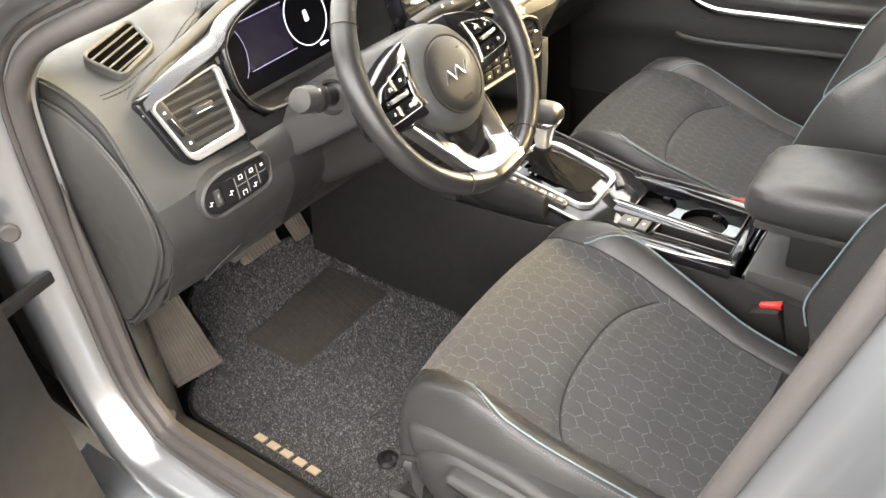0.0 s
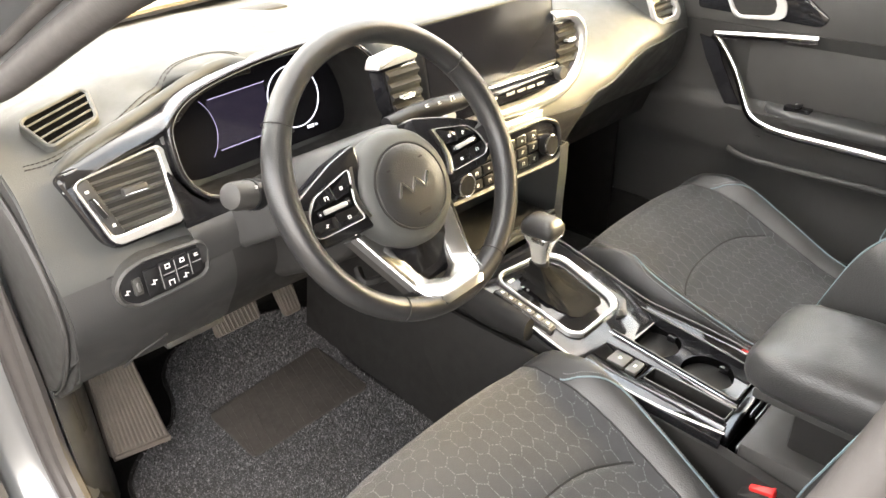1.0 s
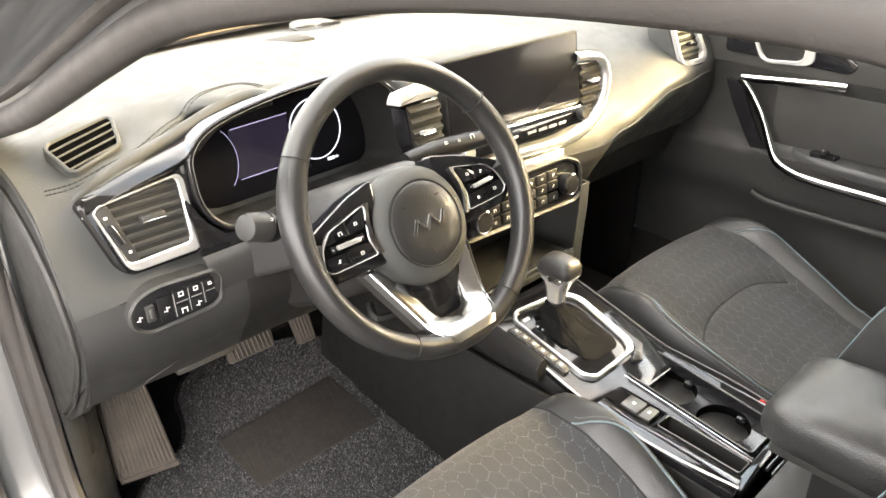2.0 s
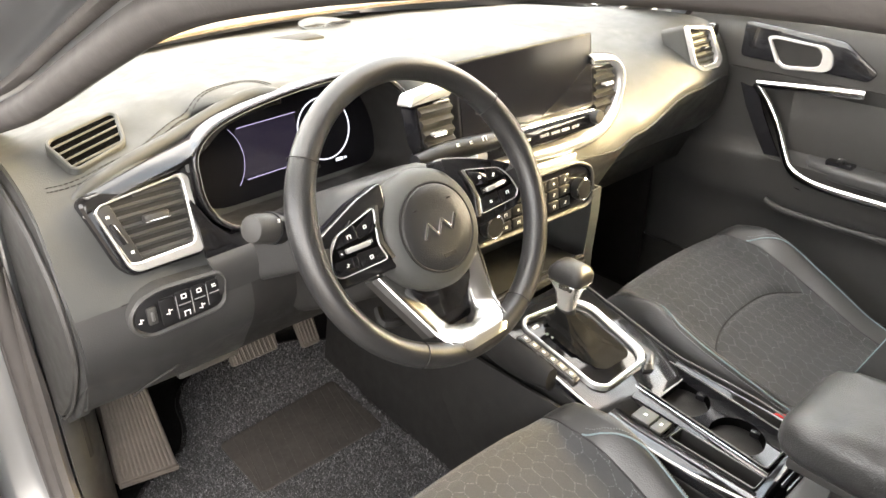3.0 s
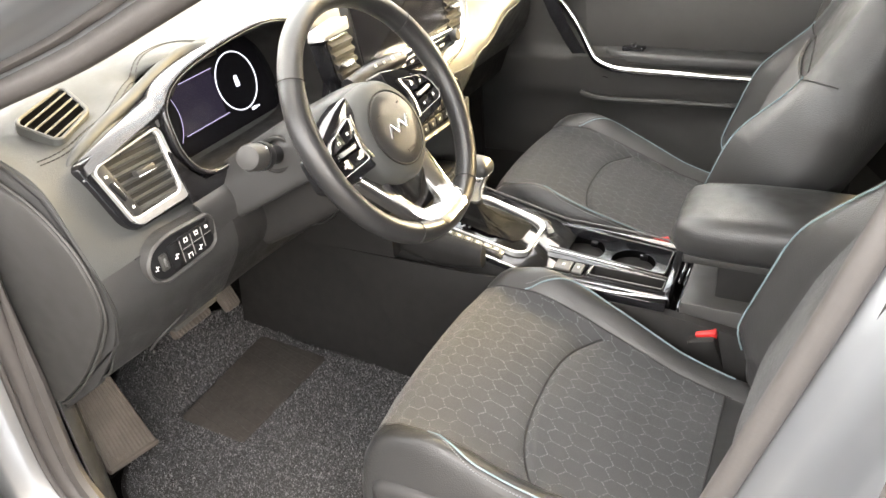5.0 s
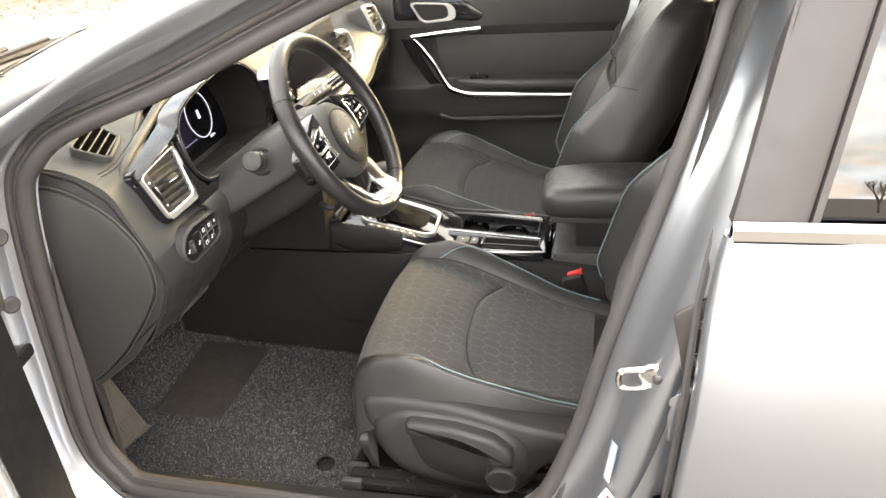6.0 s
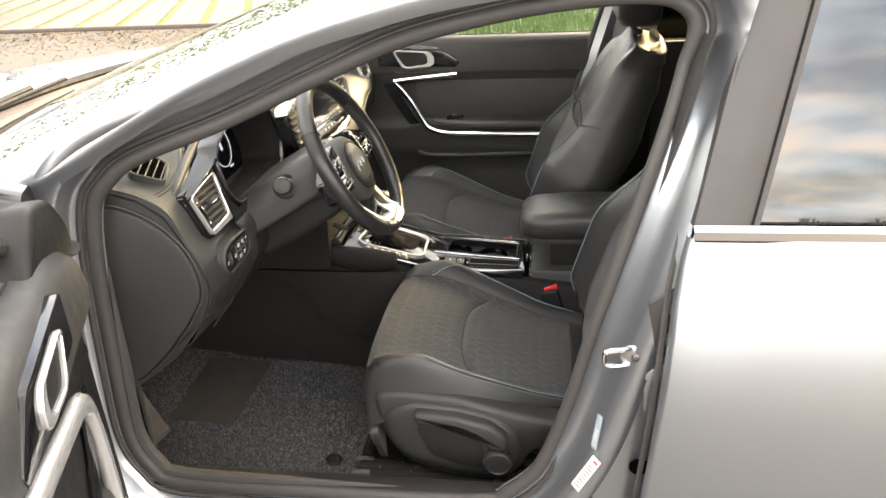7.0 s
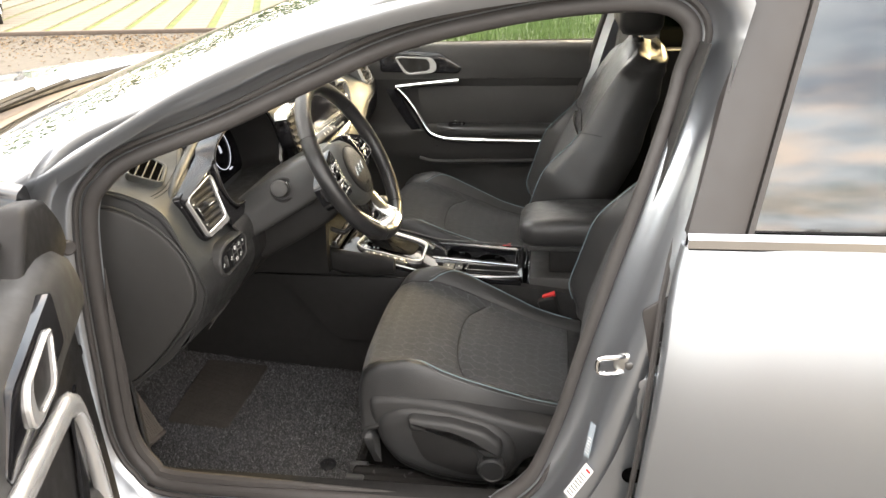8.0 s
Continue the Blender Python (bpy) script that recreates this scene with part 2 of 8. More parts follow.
M_BOOT = material("boot_leather", (0.0095, 0.0092, 0.009), rough=0.7, spec=0.06, bump=0.3, bump_scale=600, tex="voronoi", vary=0.15)
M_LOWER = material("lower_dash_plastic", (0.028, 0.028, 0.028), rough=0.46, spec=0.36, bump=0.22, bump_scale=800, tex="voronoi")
M_JOINT = material("joint_grass", (0.085, 0.115, 0.016), rough=0.8, vary=0.6, scale=2.5)
M_COWL = material("dusty_cowl", (0.17, 0.135, 0.10), rough=0.8, vary=0.4, scale=12, bump=0.4, bump_scale=300)
M_SPOKE = material("bright_spoke", (0.55, 0.55, 0.545), rough=0.24, metal=1.0, vary=0.02, rough_vary=0)
M_BOLT = material("bolt_zinc", (0.22, 0.22, 0.22), rough=0.35, metal=1.0)


# ---- shapes ----
def part(name, bm, mat, parent=None, label="", sharp=38, smooth=True):
    """Links a bmesh, made in world places, as one mesh under a thing or part."""
    me = bpy.data.meshes.new(name)
    bmesh.ops.recalc_face_normals(bm, faces=bm.faces[:])
    bm.to_mesh(me)
    bm.free()
    me.materials.append(mat)
    if smooth:
        me.shade_smooth()
        me.set_sharp_from_angle(angle=radians(sharp))
    ob = new(name, me)
    if parent is not None:
        ob.parent = parent
        base = parent.location if parent.parent is None else Vector((0, 0, 0))
        ob.matrix_parent_inverse = Matrix.Translation(-base)
    if label:
        tagged(ob, label)
    return ob


def thing(name, base, label, category, group="", kind=""):
    ob = new(name)
    ob.location = base
    ob.empty_display_size = 0.05
    return tagged(ob, label, category, group, kind)


def V(*a):
    return Vector(a[0] if len(a) == 1 else a)


def loft(rings, cap=True, loop=False, bm=None):
    """Skin through closed rings of equal length; loop joins the last to the first."""
    bm = bm or bmesh.new()
    vs = [[bm.verts.new(p) for p in r] for r in rings]
    k = len(vs[0])
    for a, b in zip(vs, vs[1:] + (vs[:1] if loop else [])):
        for i in range(k):
            bm.faces.new((a[i], a[(i + 1) % k], b[(i + 1) % k], b[i]))
    if cap and not loop:
        bm.faces.new(vs[0][::-1]); bm.faces.new(vs[-1])
    return bm


def sheet(rows, thick=0.0, bm=None):
    """Open skin through rows of points, given a thickness."""
    bm = bm or bmesh.new()
    vs = [[bm.verts.new(p) for p in r] for r in rows]
    faces = []
    for a, b in zip(vs, vs[1:]):
        for i in range(len(a) - 1):
            faces.append(bm.faces.new((a[i], a[i + 1], b[i + 1], b[i])))
    if thick:
        bmesh.ops.recalc_face_normals(bm, faces=faces)
        bmesh.ops.solidify(bm, geom=faces, thickness=thick)
    return bm


def curve(pts, n=8, closed=False):
    """Catmull-Rom through the points."""
    p = [Vector(q) for q in pts]
    k = len(p)
    out = []
    for i in range(k if closed else k - 1):
        a, b, c, d = (p[(i + j) % k] if closed else p[min(max(i + j, 0), k - 1)] for j in (-1, 0, 1, 2))
        for s in range(n):
            t = s / n
            out.append(0.5 * (2 * b + (c - a) * t + (2 * a - 5 * b + 4 * c - d) * t * t + (3 * b - a - 3 * c + d) * t ** 3))
    if not closed:
        out.append(p[-1])
    return out


def tube(pts, r, n=8, closed=False, bm=None, flat=1.0, up=None):
    """A round or flattened bar along a line; r may vary."""
    p = [Vector(q) for q in pts]
    k = len(p)
    rings, side = [], None
    for i in range(k):
        a, b = (p[i - 1] if closed or i else p[i]), (p[(i + 1) % k] if closed or i < k - 1 else p[i])
        t = (b - a).normalized()
        if side is None:
            side = t.orthogonal() if up is None else Vector(up).cross(t)
        elif up is not None:
            side = Vector(up).cross(t)
        side = (side - t * side.dot(t)).normalized()
        o = t.cross(side)
        ri = r[i] if isinstance(r, (list, tuple)) else r
        rings.append([p[i] + side * (math.cos(2 * math.pi * j / n) * ri) + o * (math.sin(2 * math.pi * j / n) * ri * flat) for j in range(n)])
    return loft(rings, cap=not closed, loop=closed, bm=bm)


def rbox(c, s, r=0.004, seg=2, turn=None, bm=None):
    """A box with rounded edges at c, of size s; turn: a rotation matrix."""
    own = bmesh.new()
    bmesh.ops.create_cube(own, size=1.0)
    bmesh.ops.scale(own, vec=s, verts=own.verts[:])
    if r:
        bmesh.ops.bevel(own, geom=own.edges[:] , offset=min(r, min(s) * 0.49), segments=seg, profile=0.5, affect="EDGES")
    if turn is not None:
        bmesh.ops.transform(own, matrix=turn.to_4x4(), verts=own.verts[:])
    bmesh.ops.translate(own, vec=c, verts=own.verts[:])
    return join(bm, own)


def join(bm, own):
    if bm is None:
        return own
    me = bpy.data.meshes.new("join")
    own.to_mesh(me)
    own.free()
    bm.from_mesh(me)
    bpy.data.meshes.remove(me)
    return bm


def rounded(poly, r, n=4):
    """A 2D polygon with rounded corners; r may be one radius or a list."""
    out, k = [], len(poly)
    for i in range(k):
        a, b, c = Vector(poly[i - 1]), Vector(poly[i]), Vector(poly[(i + 1) % k])
        ri = r[i] if isinstance(r, (list, tuple)) else r
        u, w = (a - b), (c - b)
        d = min(ri, u.length * 0.45, w.length * 0.45)
        p, q = b + u.normalized() * d, b + w.normalized() * d
        for j in range(n + 1):
            t = j / n
            out.append((p * (1 - t) ** 2 + b * 2 * t * (1 - t) + q * t * t)[:])
    return out


def rrect(w, h, r, n=4, cx=0, cy=0):
    return rounded([(cx - w / 2, cy - h / 2), (cx + w / 2, cy - h / 2), (cx + w / 2, cy + h / 2), (cx - w / 2, cy + h / 2)], r, n)


def shrink(poly, d):
    """The outline moved inwards by d."""
    k = len(poly)
    area = sum(poly[i - 1][0] * poly[i][1] - poly[i][0] * poly[i - 1][1] for i in range(k))
    sgn = 1 if area > 0 else -1
    out = []
    for i in range(k):
        a, c = Vector(poly[i - 1]), Vector(poly[(i + 1) % k])
        t = (c - a)
        t = t.normalized() if t.length > 1e-9 else Vector((1, 0))
        out.append((poly[i][0] - t[1] * d * sgn, poly[i][1] + t[0] * d * sgn))
    return out


class Plane:
    """A flat frame: origin o, axes u and v; n looks out of it."""

    def __init__(self, o, u, v):
        self.o, self.u = Vector(o), Vector(u).normalized()
        v = Vector(v)
        self.v = (v - self.u * v.dot(self.u)).normalized()
        self.n = self.u.cross(self.v)

    def at(self, a, b, h=0.0):
        return self.o + self.u * a + self.v * b + self.n * h

    def turn(self):
        return Matrix((self.u, self.v, self.n)).transposed()


def plate(pl, poly, top, depth, bevel=0.0015, bm=None):
    """A slab with the outline poly, its face at height top over the plane, with eased edges."""
    rings = [[pl.at(*q, top - depth) for q in poly], [pl.at(*q, top - bevel) for q in poly]]
    if bevel:
        rings += [[pl.at(*q, top - bevel * 0.3) for q in shrink(poly, bevel * 0.3)], [pl.at(*q, top) for q in shrink(poly, bevel)]]
    return loft(rings, bm=bm)


def rim_plate(pl, outer, inner, top, depth, bevel=0.0015, bm=None):
    """A frame between two outlines of equal count."""
    o, i = outer, inner
    rings = [[pl.at(*q, top - depth) for q in o], [pl.at(*q, top - bevel) for q in o], [pl.at(*q, top) for q in shrink(o, bevel)],
             [pl.at(*q, top) for q in shrink(i, -bevel)], [pl.at(*q, top - bevel) for q in i], [pl.at(*q, top - depth) for q in i]]
    return loft(rings, loop=True, bm=bm)


def lathe(profile, o, axis, n=32, bm=None, cap=True):
    """A turned shape: profile of (radius, height along axis)."""
    ax = Vector(axis).normalized()
    s = ax.orthogonal().normalized()
    t = ax.cross(s)
    rings = [[Vector(o) + ax * h + (s * math.cos(2 * math.pi * j / n) + t * math.sin(2 * math.pi * j / n)) * max(r, 1e-5) for j in range(n)] for r, h in profile]
    return loft(rings, cap=cap, bm=bm)


def bars(pl, spots, top, bm=None, thick=0.0006):
    """Small printed marks: (x, y, width, height) on a plane."""
    bm = bm or bmesh.new()
    for x, y, w, h in spots:
        plate(pl, [(x - w / 2, y - h / 2), (x + w / 2, y - h / 2), (x + w / 2, y + h / 2), (x - w / 2, y + h / 2)], top, thick, 0, bm=bm)
    return bm


def lettering(text, pl, x, y, size, mat, name, parent, lift=0.0004, depth=0.0004, label="", shear=0.0):
    """Raised letters in the built-in font, turned into a mesh."""
    cu = bpy.data.curves.new(name, "FONT")
    cu.body, cu.size, cu.extrude, cu.align_x, cu.align_y, cu.shear = text, size, depth, "CENTER", "CENTER", shear
    tmp = bpy.data.objects.new(name, cu)
    me = bpy.data.meshes.new_from_object(tmp)
    bpy.data.objects.remove(tmp)
    bm = bmesh.new(); bm.from_mesh(me)
    bpy.data.meshes.remove(me)
    bmesh.ops.transform(bm, matrix=Matrix.Translation(pl.at(x, y, lift)) @ pl.turn().to_4x4(), verts=bm.verts[:])
    return part(name, bm, mat, parent, label, smooth=False)


def lerp(a, b, t):
    return a + (b - a) * t


def smooth01(t):
    t = min(1, max(0, t))
    return t * t * (3 - 2 * t)


# ---- ground and surroundings ----
def build_ground():
    bm = bmesh.new()
    n = 40
    xs = [-400 + 800 * i / n for i in range(n + 1)]
    sheet([[V(x, y, 0) for x in xs] for y in xs], bm=bm)
    tagged(part("ground", bm, M_ASPHALT, smooth=False), "pale gravel and worn asphalt parking ground", "ground", kind="structure")


build_ground()

# ---- car shell ----
# the driver's door opening, from the front foot over the roof and back along the sill
OPENING = [(-0.74, 0.33, 0.470), (-0.74, 0.385, 0.505), (-0.74, 0.412, 0.58), (-0.74, 0.405, 0.733), (-0.74, 0.39, 0.909), (-0.74, 0.367, 1.042),
           (-0.737, 0.333, 1.092), (-0.728, 0.277, 1.130), (-0.716, 0.118, 1.186), (-0.708, -0.030, 1.248), (-0.702, -0.158, 1.298), (-0.70, -0.284, 1.327),
           (-0.698, -0.404, 1.3445), (-0.695, -0.52, 1.348), (-0.695, -0.568, 1.330), (-0.697, -0.580, 1.292), (-0.705, -0.573, 1.225), (-0.728, -0.536, 1.090),
           (-0.74, -0.464, 0.834), (-0.74, -0.423, 0.674), (-0.74, -0.372, 0.56), (-0.74, -0.31, 0.492), (-0.74, -0.25, 0.468), (-0.74, 0.05, 0.466)]
RING = curve(OPENING, 6, closed=True)


def ring_out(off, dx, mirror=1, ring=None):
    """The opening's line moved outwards in its own side plane by off and sideways by dx."""
    ring = ring or RING
    out, k = [], len(ring)
    for i in range(k):
        t = ring[(i + 2) % k] - ring[i - 2]
        nrm = Vector((0, t.z, -t.y)).normalized()
        p = ring[i] + nrm * off
        if p.z > 0.95:
            p.y = max(p.y, -0.586 - 0.2 * (p.z - 1.06))
        out.append(Vector(((p.x - dx) * mirror, p.y, p.z)))
    return out


def build_shell():
    car = thing("hatchback", (0, 0.3, 0), "silver-blue hatchback body with its front door open", "car")
    for m in (1, -1):
        rings = [ring_out(o, d, m) for o, d in ((-0.004, -0.012), (0.004, 0.004), (0.018, 0.010), (0.030, 0.016), (0.036, 0.030), (0.041, 0.052), (0.05, 0.066), (0.066, 0.070), (0.080, 0.070), (0.087, 0.06), (0.089, 0.045), (0.06, -0.02), (0.02, -0.035))]
        part("side_frame", loft(rings, loop=True), M_PAINT, car, sharp=60)
        # down the centre pillar the seal lies further in and hides the lip
        near, far = ring_out(0.004, 0.004, m), ring_out(-0.009, -0.004, m)
        lip, hid = ring_out(0.024, 0.012, m), ring_out(0.006, -0.004, m)
        rear = [smooth01((-0.34 - p.y) / 0.10) * smooth01((1.31 - p.z) / 0.06) * smooth01((p.z - 0.50) / 0.10) for p in RING]
        seal = part("door_seal", tube([p.lerp(q, w) for p, q, w in zip(near, far, rear)], [0.0135 - 0.003 * w for w in rear], 8, closed=True), M_SEAL, car, "grey-black rubber door seal", sharp=60)
        part("seal_lip", tube([p.lerp(q, w) for p, q, w in zip(lip, hid, rear)], [0.006 - 0.004 * w for w in rear], 6, closed=True), M_SEAL, seal, sharp=60)
    # roof
    rows = []
    for j in range(13):
        y = lerp(-0.10, -2.1, j / 12)
        z = 1.385 + 0.05 * math.sin(math.pi * min(1, 0.35 + j / 18)) 
        half = lerp(0.69, 0.67, j / 12)
        rows.append([V(half * s, y, z - 0.045 * abs(s) ** 2.5) for s in [k / 8 - 1 for k in range(17)]])
    part("roof", sheet(rows, 0.012), M_PAINT, car)
    part("headliner", sheet([[p + V(0, 0, -0.035) for p in r] for r in rows], 0.008), M_HEADLINER, car, "pale cloth headliner")
    # windscreen: base line to roof line
    def base_at(s):
        return V(0.74 * s, 0.84 - 0.17 * abs(s) ** 2.2, 1.068 + 0.024 * (1 - abs(s) ** 3))
    def top_at(s):
        return V(0.69 * s, -0.06 - 0.07 * abs(s) ** 2, 1.405 - 0.035 * abs(s) ** 2)
    ss = [k / 8 - 1 for k in range(17)]
    part("windscreen", sheet([[base_at(s).lerp(top_at(s), t) + V(0, 0, 0.008 * math.sin(math.pi * t) * (1 - abs(s) ** 3)) for s in ss] for t in [k / 8 for k in range(9)]], 0.005), M_GLASS, car, "large clear windscreen reflecting the bright sky").visible_shadow = False
    # pillar between the opening and the windscreen
    for m in (1, -1):
        edge = curve([(0.825, 0.66, 1.00), (0.802, 0.48, 1.115), (0.780, 0.30, 1.203), (0.762, 0.12, 1.282), (0.748, -0.05, 1.342), (0.742, -0.20, 1.380), (0.734, -0.38, 1.402), (0.705, -0.6, 1.425), (0.69, -1.1, 1.42), (0.68, -1.5, 1.38)], 5)
        inner = curve([(0.742, 0.68, 1.066), (0.737, 0.458, 1.157), (0.735, 0.30, 1.226), (0.733, 0.165, 1.284), (0.729, 0.03, 1.338), (0.722, -0.10, 1.378), (0.712, -0.22, 1.400), (0.700, -0.38, 1.417), (0.685, -0.6, 1.430), (0.68, -1.1, 1.425), (0.67, -1.5, 1.385)], 5)
        outer = curve([(0.828, 0.62, 1.005), (0.812, 0.42, 1.112), (0.795, 0.28, 1.188), (0.790, 0.15, 1.254), (0.786, 0.0, 1.314), (0.778, -0.12, 1.348), (0.768, -0.24, 1.374), (0.758, -0.40, 1.392), (0.745, -0.6, 1.402), (0.735, -1.1, 1.398), (0.72, -1.5, 1.36)], 5)
        rows = []
        for f, dx, dz in ((0.0, -0.010, -0.022), (0.0, 0.0, -0.003), (0.06, 0.0, 0.002), (0.3, 0.004, 0.006), (0.6, 0.006, 0.008), (0.88, 0.004, 0.004), (0.97, 0.002, -0.001), (1.0, -0.002, -0.012), (1.0, -0.012, -0.026)):
            rows.append([V((lerp(a.x, b.x, f) + dx) * -m, lerp(a.y, b.y, f), lerp(a.z, b.z, f) + dz) for a, b in zip(inner, outer)])
        part("roof_pillar", sheet(rows, 0.004), M_PAINT, car, "silver-blue painted pillar and roof edge", sharp=60)
        part("pillar_trim", sheet([[V((p.x - 0.105 + o) * -m, p.y - 0.02, p.z - 0.035 - o * 0.4) for p in edge[:26]] for o in (0.045, 0.02, 0.0, -0.02)], 0.008), M_HEADLINER, car, "beige inner pillar trim")
    # bonnet
    rows = []
    for j in range(13):
        t = j / 12
        y = lerp(1.005, 1.95, t)
        rows.append([V(0.83 * s * (1 - 0.05 * t), y - 0.16 * abs(s) ** 2.2 * (1 - t), 1.090 - 0.125 * t ** 1.5 - 0.022 * abs(s) ** 3 + 0.006 * math.cos(math.pi * 2.2 * s) * (1 - t * 0.4) - 0.020 * (t < 0.001)) for s in [k / 10 - 1 for k in range(21)]])
    part("bonnet", sheet(rows, 0.012), M_PAINT, car, "silver-blue bonnet reflecting the sky")
    # dark bar for the rubber seal and the shade in the gap
    part("bonnet_gap", tube([V(0.80 * s, 0.992 - 0.155 * abs(s) ** 2.2, 1.072 - 0.018 * abs(s) ** 3) for s in [k / 12 - 1 for k in range(25)]], 0.013, 8), M_DARK, car, "dark bar for the rubber seal and shaded gap behind the bonnet")
    # cowl and wiper
    rows = []
    for f, dz in ((-0.2, -0.010), (0.0, -0.004), (0.15, 0.0), (0.45, -0.010), (0.7, -0.014), (1.0, -0.008)):
        rows.append([base_at(s).lerp(V(0.80 * s, 0.985 - 0.155 * abs(s) ** 2.2, 1.074 - 0.018 * abs(s) ** 3), f) + V(0, 0, dz) for s in ss])
    part("cowl", sheet(rows, 0.006), M_COWL, car, "dusty plastic windscreen cowl")
    wiper = part("wiper", tube(curve([(-0.62, 0.775, 1.093), (-0.3, 0.895, 1.098), (0.1, 0.945, 1.098)], 6), 0.007, 6), M_DARK, car, "black windscreen wiper")
    part("wiper_arm", tube(curve([(-0.35, 0.955, 1.065), (-0.30, 0.93, 1.095), (-0.05, 0.945, 1.105)], 5), 0.009, 6), M_DARK, wiper)
    # front wings
    for m in (1, -1):
        rows = []
        for y, z0 in ((0.46, 1.02), (0.6, 1.035), (0.8, 1.055), (1.0, 1.062), (1.3, 1.035), (1.6, 0.99), (1.9, 0.93)):
            rows.append([V(m * x, y, z) for x, z in ((0.80, z0 + 0.005), (0.845, z0 - 0.02), (0.88, z0 - 0.1), (0.895, z0 - 0.25), (0.89, 0.5), (0.87, 0.25))])
        part("front_wing", sheet(rows, 0.01), M_PAINT, car)
    part("pillar_foot", sheet([[V(-0.802, lerp(y0, -0.68, k / 4), z) for k in range(5)] for z, y0 in ((0.30, -0.445), (0.56, -0.462), (0.674, -0.505), (0.834, -0.545), (1.04, -0.605))], 0.006), M_PAINT, car, "painted lower door pillar")
    # inner pillar cover and belt on the far side
    part("pillar_lining", sheet([[V(x, y, z) for z in (1.07, 1.2, 1.36)] for x, y in ((0.715, -0.585), (0.700, -0.60), (0.695, -0.65), (0.695, -0.70), (0.71, -0.72))], 0.006), M_HEADLINER, car, "pale inner pillar cover")
    part("pillar_lining", sheet([[V(x, y, z) for z in (0.45, 0.8, 1.07)] for x, y in ((0.718, -0.58), (0.700, -0.60), (0.695, -0.70), (0.715, -0.74))], 0.006), M_DARK, car, "dark lower pillar cover")
    front = lambda z: -0.465 - 0.249 * (z - 0.797)
    part("pillar_lining", sheet([[V(x, front(z) + o * (1.0 if z > 0.6 else 0.7), z) for z in (0.50, 0.6, 0.7, 0.8, 0.9, 1.0, 1.1, 1.2, 1.30)] for x, o in ((-0.735, -0.012), (-0.715, -0.006), (-0.690, -0.001), (-0.668, -0.004), (-0.655, -0.02), (-0.652, -0.06), (-0.660, -0.12))], 0.004), M_PLASTIC, car, "dark plastic lining of the centre pillar", sharp=60)
    # floor pan, bulkhead, rear bench block and tail so that the cabin is closed
    part("floor_pan", rbox((0, -0.6, 0.325), (1.50, 2.5, 0.05), 0.01), M_FELT, car, "black carpeted cabin floor")
    part("bulkhead", sheet([[V(x, y, z) for x in (-0.76, -0.4, 0, 0.4, 0.76)] for y, z in ((0.56, 0.335), (0.77, 0.37), (0.87, 0.50), (0.92, 0.72), (0.90, 1.0))], 0.02), M_FELT, car, "dark felt-lined footwell bulkhead")
    part("tail", sheet([[V(x, y, z) for x in (-0.72, 0, 0.72)] for y, z in ((-1.75, 0.3), (-1.85, 0.9), (-1.9, 1.05), (-1.75, 1.2), (-2.0, 1.39))], 0.02), M_PAINT, car)
    # sill scuff and lower body
    part("sill_trim", sheet([[V(x, y, z) for y in (-0.34, -0.1, 0.15, 0.34, 0.42)] for x, z in ((-0.755, 0.468), (-0.735, 0.478), (-0.705, 0.474), (-0.685, 0.44), (-0.68, 0.36))], 0.006), M_DARK, car, "dark plastic sill scuff trim")
    part("sill_trim", sheet([[V(x, y, z) for y in (-0.60, -0.1, 0.15, 0.34, 0.46)] for x, z in ((0.715, 0.30), (0.700, 0.40), (0.702, 0.47), (0.712, 0.50))], 0.006), M_DARK, car, "dark plastic sill scuff trim")
    part("kick_cover", sheet([[V(x, y, z) for x, y in ((-0.722, 0.392), (-0.712, 0.394), (-0.701, 0.402), (-0.684, 0.424), (-0.668, 0.452), (-0.658, 0.49), (-0.655, 0.56))] for z in (0.39, 0.45, 0.53, 0.62, 0.70, 0.77)], 0.004), M_LOWER, car, "grey plastic kick cover beside the foot rest", sharp=60)
    part("kick_pocket", rbox((-0.6935, 0.409, 0.62), (0.010, 0.012, 0.075), 0.004, 2, Matrix.Rotation(radians(-52), 3, "Z")), M_DARK, car, "dark oblong recess in the kick cover")
    part("sill_corner", tube(ring_out(-0.010, -0.006)[-10:] + ring_out(-0.010, -0.006)[:26], [0.012 * min(1, 0.1 + i / 8, 0.1 + (35 - i) / 8) for i in range(36)], 8), M_SEAL, car, "dark rubber corner of the sill")
    part("lower_sill", sheet([[V(x, y, z) for y in (-0.7, 0.0, 0.55)] for x, z in ((-0.80, 0.40), (-0.835, 0.385), (-0.85, 0.33), (-0.83, 0.26), (-0.78, 0.24))], 0.008), M_PAINT, car)
    part("kick_trim", sheet([[V(-0.735, y, z) for z in (0.40, 0.6, 0.8, 1.0)] for y in (0.30 + 0.10, 0.55, 0.8)], 0.01), M_PLASTIC, car)
    # far trim and glove box are darker: footwell shade in their colour
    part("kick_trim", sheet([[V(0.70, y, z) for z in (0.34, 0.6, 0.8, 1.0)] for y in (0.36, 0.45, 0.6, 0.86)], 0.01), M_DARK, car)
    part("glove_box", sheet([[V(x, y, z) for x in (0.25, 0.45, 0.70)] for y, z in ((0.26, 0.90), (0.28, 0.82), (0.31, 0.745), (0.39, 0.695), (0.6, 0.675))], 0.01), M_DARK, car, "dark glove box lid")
    part("far_mat", rbox((0.40, 0.25, 0.356), (0.50, 0.60, 0.012), 0.004), M_CARPET, car, "dark passenger carpet")
